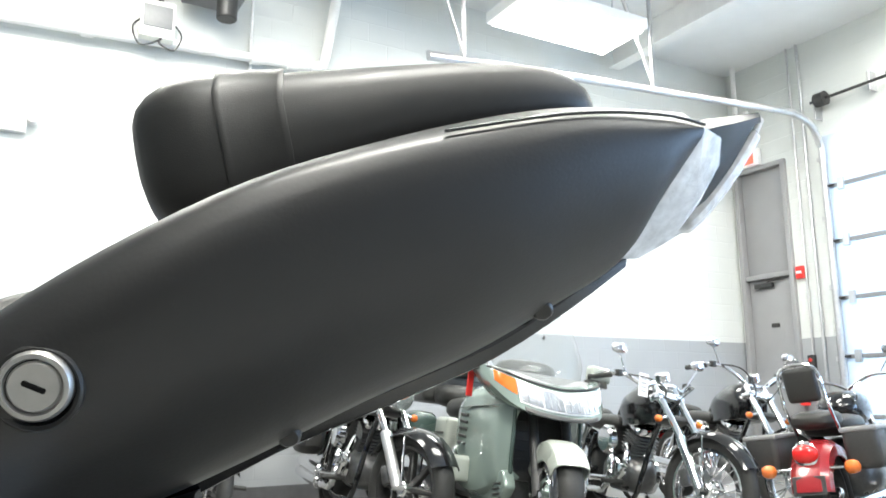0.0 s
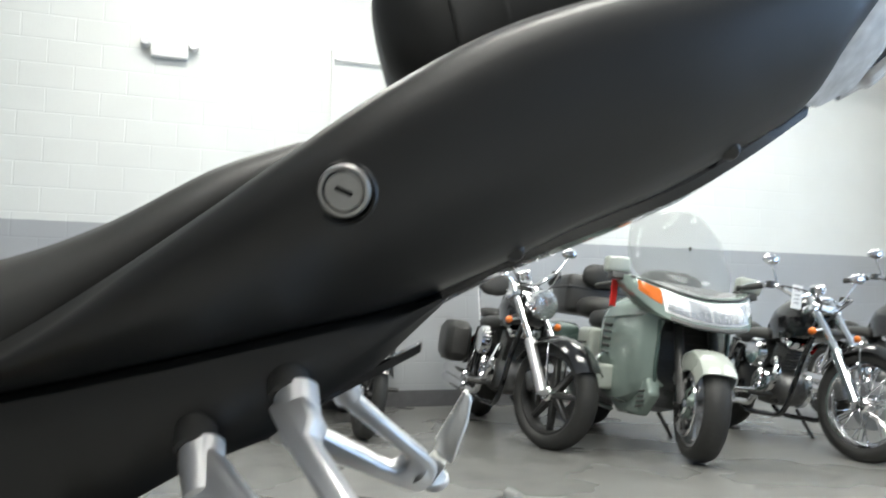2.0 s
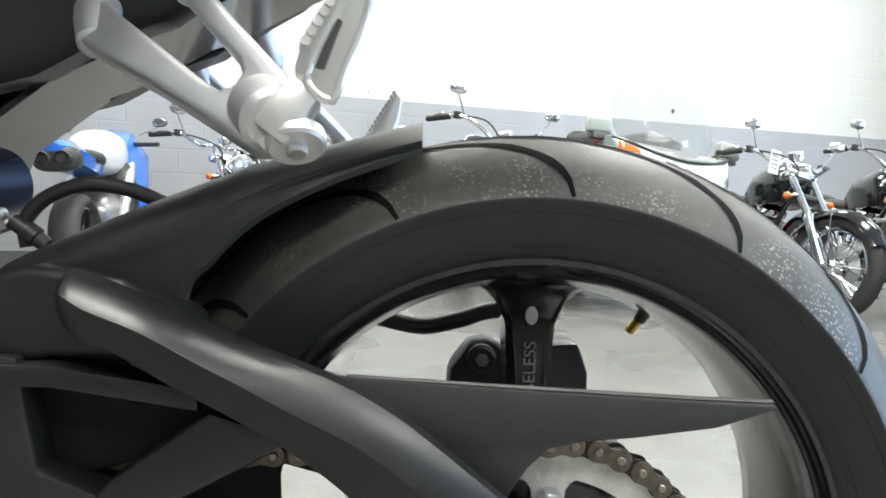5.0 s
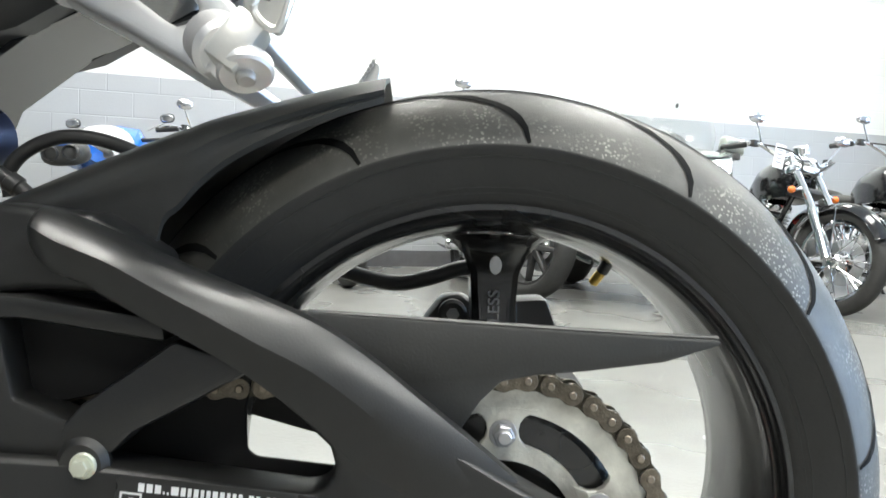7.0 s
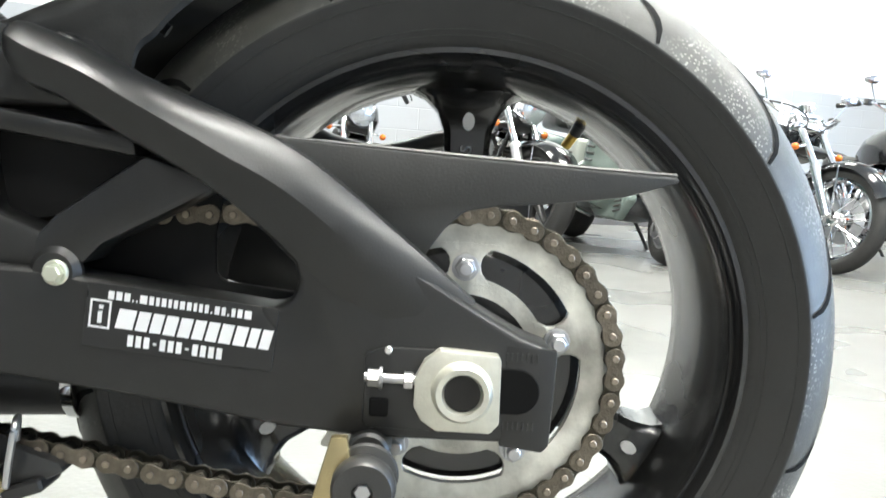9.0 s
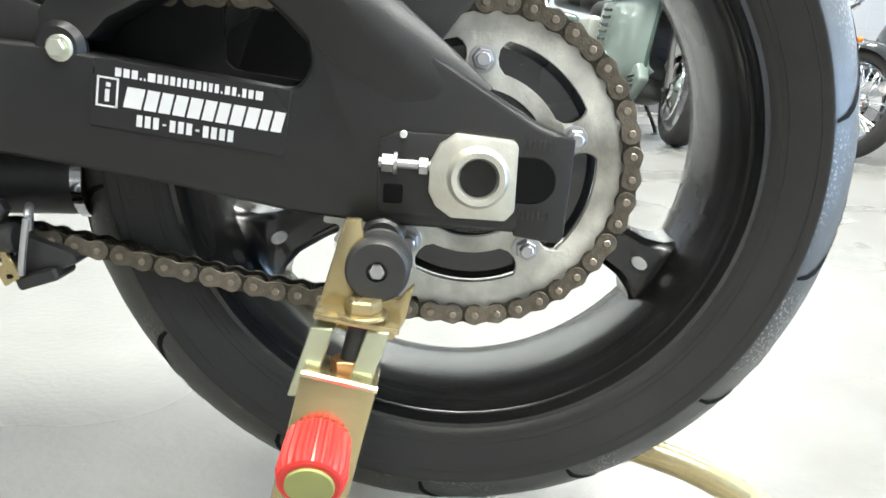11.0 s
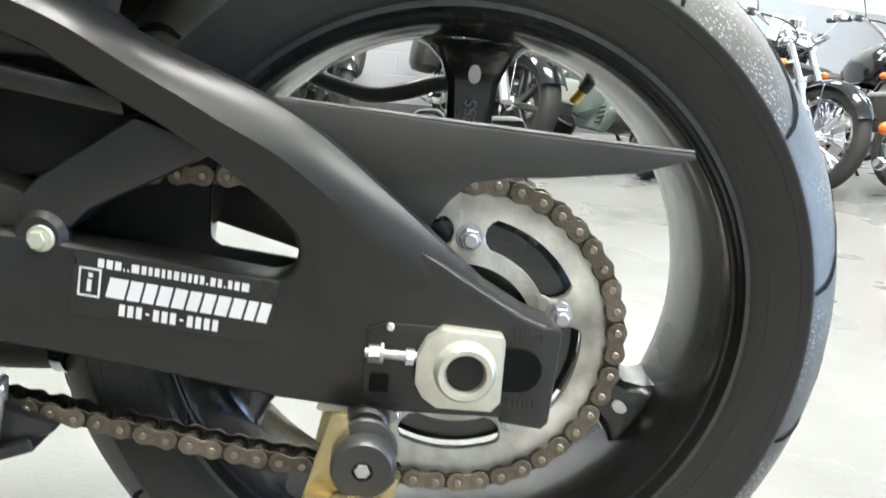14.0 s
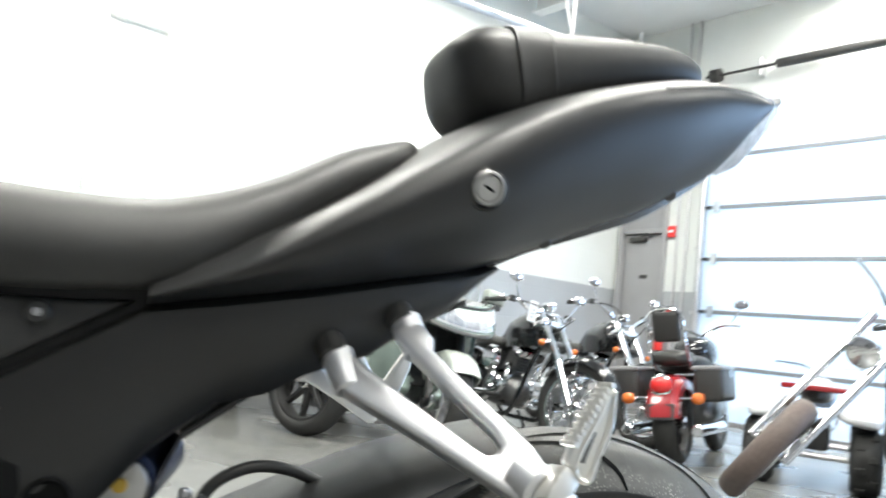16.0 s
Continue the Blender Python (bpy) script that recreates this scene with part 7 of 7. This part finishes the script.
def red_machine():
    o = parked("touring_motorcycle", "red touring motorcycle seen from behind with backrest and black side cases", 4.20, 4.72, 38, 7)
    L = 1.30
    wheel(o, T((0, 0, 0.30)), 0.30, 0.12, M_DARKMET, 0, 6)
    wheel(o, T((-L, 0, 0.29)), 0.29, 0.16, M_DARKMET, 0, 6)
    rings = []
    for a in range(8, 150, 10):
        e = math.radians(a)
        up = [(f, 0.335 - d) for f, d in ((-1, 0.10), (-0.95, 0.04), (-0.6, 0.006), (0, 0), (0.6, 0.006), (0.95, 0.04), (1, 0.10))]
        rings.append([(-L - r2 * math.cos(e), f * 0.115, 0.29 + r2 * math.sin(e)) for f, r2 in up] + [(-L - (r2 - 0.006) * math.cos(e), f * 0.109, 0.29 + (r2 - 0.006) * math.sin(e)) for f, r2 in up[::-1]])
    part("rear_fender", loft(rings), M_REDPT, o, "red rear fender")
    tl = part("tail_lamp", blob(0.05, 0.075, 0.055, T((-L - 0.26, 0, 0.55)), 18, 2.4), M_REDLENS, o, "red tail lamp")
    part("lamp_bezel", revolve([(0.0, 0.05), (-0.02, 0.075), (-0.03, 0.06)], 24, T((-L - 0.245, 0, 0.55)) @ RZ(-90)), M_CHROME, tl)
    part("rear_plate", box(0.01, 0.19, 0.11, 0.003, 1, T((-L - 0.31, 0, 0.37)) @ RY(12)), M_DARKMET, o)
    part("lamp_bar", rod((-L - 0.22, -0.25, 0.46), (-L - 0.22, 0.25, 0.46), 0.010, 10), M_CHROME, o)
    for s in (-1, 1):
        part("indicator", blob(0.04, 0.045, 0.04, T((-L - 0.24, s * 0.24, 0.46)), 14, 2.4), M_AMBER, o, "orange indicator")
        part("fork_leg", rod((0, s * 0.08, 0.30), (-0.28, s * 0.08, 0.88), 0.024, 10), M_CHROME, o)
        part("handlebar", tube([(-0.30, 0, 0.94), (-0.36, s * 0.18, 1.02), (-0.52, s * 0.38, 1.0)], 0.014, 8), M_CHROME, o)
        mirror(o, (-0.36, s * 0.24, 1.02), (-0.34, s * 0.34, 1.16), M_BLKPL)
        sc = part("side_case", box(0.46, 0.20, 0.25, 0.04, 3, T((-L + 0.06, s * 0.29, 0.56))), M_BLKPL, o, "black hard side case")
        part("case_lid", box(0.47, 0.21, 0.03, 0.012, 2, T((-L + 0.06, s * 0.29, 0.665))), M_GREYPT, sc)
        part("case_latch", box(0.05, 0.012, 0.06, 0.004, 1, T((-L + 0.06, s * 0.395, 0.63))), M_CHROME, sc)
        part("silencer", rod((-0.75, s * 0.22, 0.24), (-1.62, s * 0.24, 0.25), 0.042, 16, bev=0.01), M_CHROME, o)
    part("seat", blob(0.26, 0.17, 0.07, T((-0.86, 0, 0.70)), 20, 3), M_SEAT, o)
    part("pillion_pad", blob(0.17, 0.14, 0.06, T((-1.20, 0, 0.74)), 20, 3), M_SEAT, o)
    part("backrest_pad", box(0.06, 0.20, 0.22, 0.03, 3, T((-L - 0.06, 0, 0.96)) @ RY(-12)), M_SEAT, o, "black backrest")
    part("backrest_bar", tube([(-1.22, -0.13, 0.66), (-1.36, -0.13, 0.84), (-1.40, -0.10, 1.06), (-1.40, 0.10, 1.06), (-1.36, 0.13, 0.84), (-1.22, 0.13, 0.66)], 0.011, 8), M_CHROME, o)
    part("fuel_tank", blob(0.26, 0.16, 0.13, T((-0.52, 0, 0.80)), 20, 2.4), M_GLOSS, o, "black fuel tank")
    part("engine", blob(0.28, 0.20, 0.20, T((-0.65, 0, 0.42)), 18, 3), M_ENGINE, o)
    part("front_fender", blob(0.24, 0.08, 0.08, T((0, 0, 0.56)), 16, 2.4), M_REDPT, o)
    part("side_stand", tube([(-0.60, 0.14, 0.28), (-0.58, 0.24, 0.1), (-0.55, 0.30, -0.04)], 0.012, 8), M_DARKMET, o)


red_machine()


M_PALEBLUE = mat("pale_blue_plastic", (0.38, 0.52, 0.72), 0.3, 0, 0.06, 12, coat=0.4)


def quad():
    o = thing("quad_bike", "white and pale blue quad bike with fat knobbly tyres", "quad bike", m=T((4.05, 3.55, 0)) @ RZ(42) @ Matrix.Scale(0.75, 4))
    for x in (0.55, -0.60):
        for s in (-1, 1):
            wt = wheel(o, T((x, s * 0.42, 0.28)), 0.28, 0.24, M_STEEL, 0, 5, disc=False, rim_r=0.14)
            for i in range(18):
                part("tyre_knob", box(0.05, 0.07, 0.02, 0.004, 1, T((x, s * 0.42, 0.28)) @ RY(20 * i) @ T((0, 0.05 * (1 if i % 2 else -1), 0.283))), M_RUBBER, wt)
    for x in (0.55, -0.60):
        for s in (-1, 1):
            part("wing", blob(0.30, 0.17, 0.06, T((x, s * 0.36, 0.63)) @ RX(-s * 8), 20, 3), M_WHITEPT, o, "white plastic wing")
    part("seat", blob(0.45, 0.13, 0.08, T((-0.30, 0, 0.80)), 20, 3), M_BLKPL, o)
    part("tank_cover", blob(0.30, 0.16, 0.12, T((0.25, 0, 0.82)), 20, 2.8), M_WHITEPT, o)
    part("nose", blob(0.16, 0.18, 0.10, T((0.66, 0, 0.74)), 18, 3), M_PALEBLUE, o, "pale blue nose panel")
    part("rear_rack", box(0.34, 0.52, 0.05, 0.015, 2, T((-0.70, 0, 0.86))), M_REDPT, o, "red rear rack panel")
    part("frame", box(1.0, 0.26, 0.22, 0.04, 2, T((0, 0, 0.42))), M_DARKMET, o)
    for x in (0.55, -0.60):
        part("axle", rod((x, -0.42, 0.28), (x, 0.42, 0.28), 0.03, 10), M_STEEL, o)
    for s in (-1, 1):
        part("handlebar", tube([(0.30, 0, 0.98), (0.27, s * 0.16, 1.05), (0.17, s * 0.38, 1.06)], 0.013, 8), M_CHROME, o)
        part("bumper", tube([(0.75, s * 0.05, 0.40), (0.92, s * 0.16, 0.45), (0.92, s * 0.18, 0.62), (0.78, s * 0.15, 0.68)], 0.014, 8), M_CHROME, o)


quad()


def chopper():
    o = parked("chopper_motorcycle", "long-fork chopper with a worn brown front tyre", 2.72, 2.62, 170, 8)
    r = 0.33
    # the front end is turned on its raked steering axis
    head = Vector((-0.62, 0, 1.05))
    turn = T(head) @ Matrix.Rotation(math.radians(54), 4, (head - Vector((0, 0, r))).normalized()) @ T(-head)

    def swung(b):
        b.transform(turn)
        return b
    wheel(o, turn @ T((0, 0, r)), r, 0.13, M_CHROME, 20, 0, M_BROWN)
    for s in (-1, 1):
        part("fork_leg", swung(rod((0.0, s * 0.10, r), (-0.62, s * 0.10, 1.05), 0.026, 14)), M_CHROME, o, "long chrome fork leg")
        part("handlebar", swung(tube([(-0.62, 0, 1.06), (-0.66, s * 0.16, 1.16), (-0.80, s * 0.36, 1.18)], 0.013, 8)), M_CHROME, o)
        part("frame_tube", tube([(-0.68, s * 0.05, 0.98), (-0.80, s * 0.12, 0.5), (-0.95, s * 0.14, 0.2), (-1.5, s * 0.14, 0.2), (-2.0, s * 0.12, 0.34)], 0.02, 8), M_GLOSS, o)
    part("headlamp", swung(revolve([(-0.10, 0.0005), (-0.09, 0.045), (-0.02, 0.078), (0.045, 0.085), (0.055, 0.070), (0.062, 0.0005)], 28, T((-0.40, 0, 0.93)) @ RZ(-90))), M_CHROME, o)
    part("fuel_tank", blob(0.30, 0.14, 0.12, T((-1.0, 0, 0.88)) @ RY(-12), 20, 2.2), M_DKRED, o, "dark red fuel tank")
    part("engine", blob(0.30, 0.20, 0.28, T((-1.05, 0, 0.48)), 20, 3), M_ENGINE, o, "dark finned engine")
    for i in range(6):
        part("fin", box(0.34, 0.30, 0.010, 0.003, 1, T((-1.02, 0, 0.50 + 0.035 * i))), M_DARKMET, o)
    part("air_cleaner", cyl(0.10, 0.06, 26, 0.012, T((-1.02, 0.22, 0.60))), M_CHROME, o)
    part("seat", blob(0.26, 0.15, 0.06, T((-1.50, 0, 0.68)), 18, 2.6), M_SEAT, o)
    wheel(o, T((-2.0, 0, 0.33)), 0.33, 0.2, M_CHROME, 16)


M_DKRED = mat("dark_red_paint", (0.12, 0.012, 0.015), 0.2, 0, 0.08, 12, coat=0.5)
chopper()


def blue_sport():
    o = parked("sport_motorcycle", "bright blue faired sport motorcycle seen from behind with twin exhausts", -2.308, 5.603, 98, 6)
    wheel(o, T((0, 0, 0.30)) @ RZ(10), 0.30, 0.12, M_RIM, 0, 6)
    wheel(o, T((-1.4, 0, 0.31)), 0.31, 0.18, M_RIM, 0, 6)
    part("front_fender", blob(0.22, 0.07, 0.10, T((-0.02, 0, 0.57)), 16, 2.4), M_BLUEPT, o)
    rings = []
    for x, w, z0, z1 in smooth_rows([(0.02, 0.05, 0.86, 0.92), (-0.04, 0.15, 0.78, 1.00), (-0.16, 0.22, 0.66, 1.08), (-0.32, 0.25, 0.45, 1.10), (-0.52, 0.25, 0.26, 1.00), (-0.62, 0.235, 0.25, 0.92)], 3):
        half = [(0, z1), (w * 0.6, z1 - 0.04), (w, z1 - 0.4 * (z1 - z0)), (w * 0.9, z0 + 0.04), (0, z0)]
        rings.append([(x, -y, z) for y, z in half] + [(x, y, z) for y, z in half[-2:0:-1]])
    f = part("front_fairing", loft(rings), M_BLUEPT, o, "bright blue fairing", 50)
    part("main_frame", blob(0.10, 0.215, 0.31, T((-0.63, 0, 0.58)), 20, 3.5), M_DARKMET, o, "dark frame and radiator")
    for s in (-1, 1):
        part("frame_spar", tube([(-0.45, s * 0.15, 0.86), (-0.75, s * 0.19, 0.70), (-0.92, s * 0.16, 0.45)], 0.035, 10), M_ALU, o)
    part("nose_panel", blob(0.05, 0.14, 0.075, T((-0.01, 0, 0.88)) @ RY(-20), 18, 3), M_BLKPL, f, "black lamp panel")
    for s in (-1, 1):
        part("headlamp", blob(0.03, 0.045, 0.04, T((0.035, s * 0.06, 0.89)), 16), M_HLENS, f, "round twin headlamp")
        part("fork_leg", rod((0, s * 0.09, 0.30), (-0.24, s * 0.09, 0.9), 0.026, 12), M_BRASS, o)
        part("handlebar", rod((-0.36, s * 0.12, 0.98), (-0.46, s * 0.36, 0.96), 0.016, 10), M_BLKPL, o)
        mirror(o, (-0.2, s * 0.18, 1.06), (-0.2, s * 0.34, 1.12), M_BLKPL)
    part("fuel_tank", blob(0.32, 0.18, 0.16, T((-0.72, 0, 0.90)), 20, 2.5), M_WHITEPT, o)
    part("seat", blob(0.28, 0.13, 0.06, T((-1.15, 0, 0.84)), 18, 2.6), M_SEAT, o)
    rings = []
    for x, w, z0, z1 in smooth_rows([(-1.02, 0.10, 0.74, 0.82), (-1.25, 0.12, 0.76, 0.88), (-1.50, 0.11, 0.79, 0.93), (-1.66, 0.085, 0.82, 0.93), (-1.72, 0.05, 0.86, 0.91)], 3):
        half = [(0, z1), (w * 0.6, z1 - 0.012), (w, z1 - 0.45 * (z1 - z0)), (w * 0.8, z0), (0, z0)]
        rings.append([(x, -y, z) for y, z in half] + [(x, y, z) for y, z in half[-2:0:-1]])
    t = part("tail_cowl", loft(rings), M_BLUEPT, o, "bright blue tail cowl", 50)
    part("tail_panel", blob(0.10, 0.13, 0.075, T((-1.62, 0, 0.82)), 20, 3), M_BLKPL, t, "black panel round the exhausts")
    for s in (-1, 1):
        part("exhaust", revolve([(0.25, 0.045), (-0.02, 0.047), (-0.03, 0.040), (0.0, 0.034), (0.05, 0.033), (0.05, 0.0005)], 24, T((-1.71, s * 0.055, 0.815)) @ RZ(-90)), M_DARKMET, o, "round underseat exhaust end")
        part("swingarm_leg", rod((-1.4, s * 0.13, 0.31), (-0.85, s * 0.12, 0.42), 0.026, 10), M_ALU, o)
    part("chain_guard", box(0.36, 0.03, 0.05, 0.01, 2, T((-1.25, 0.14, 0.42)) @ RY(10)), M_BRASS, o)
    part("engine", blob(0.30, 0.18, 0.20, T((-0.72, 0, 0.45)), 18, 3), M_ENGINE, o)
    part("side_stand", tube([(-0.75, 0.14, 0.28), (-0.73, 0.24, 0.1), (-0.70, 0.30, -0.04)], 0.012, 8), M_DARKMET, o)


blue_sport()
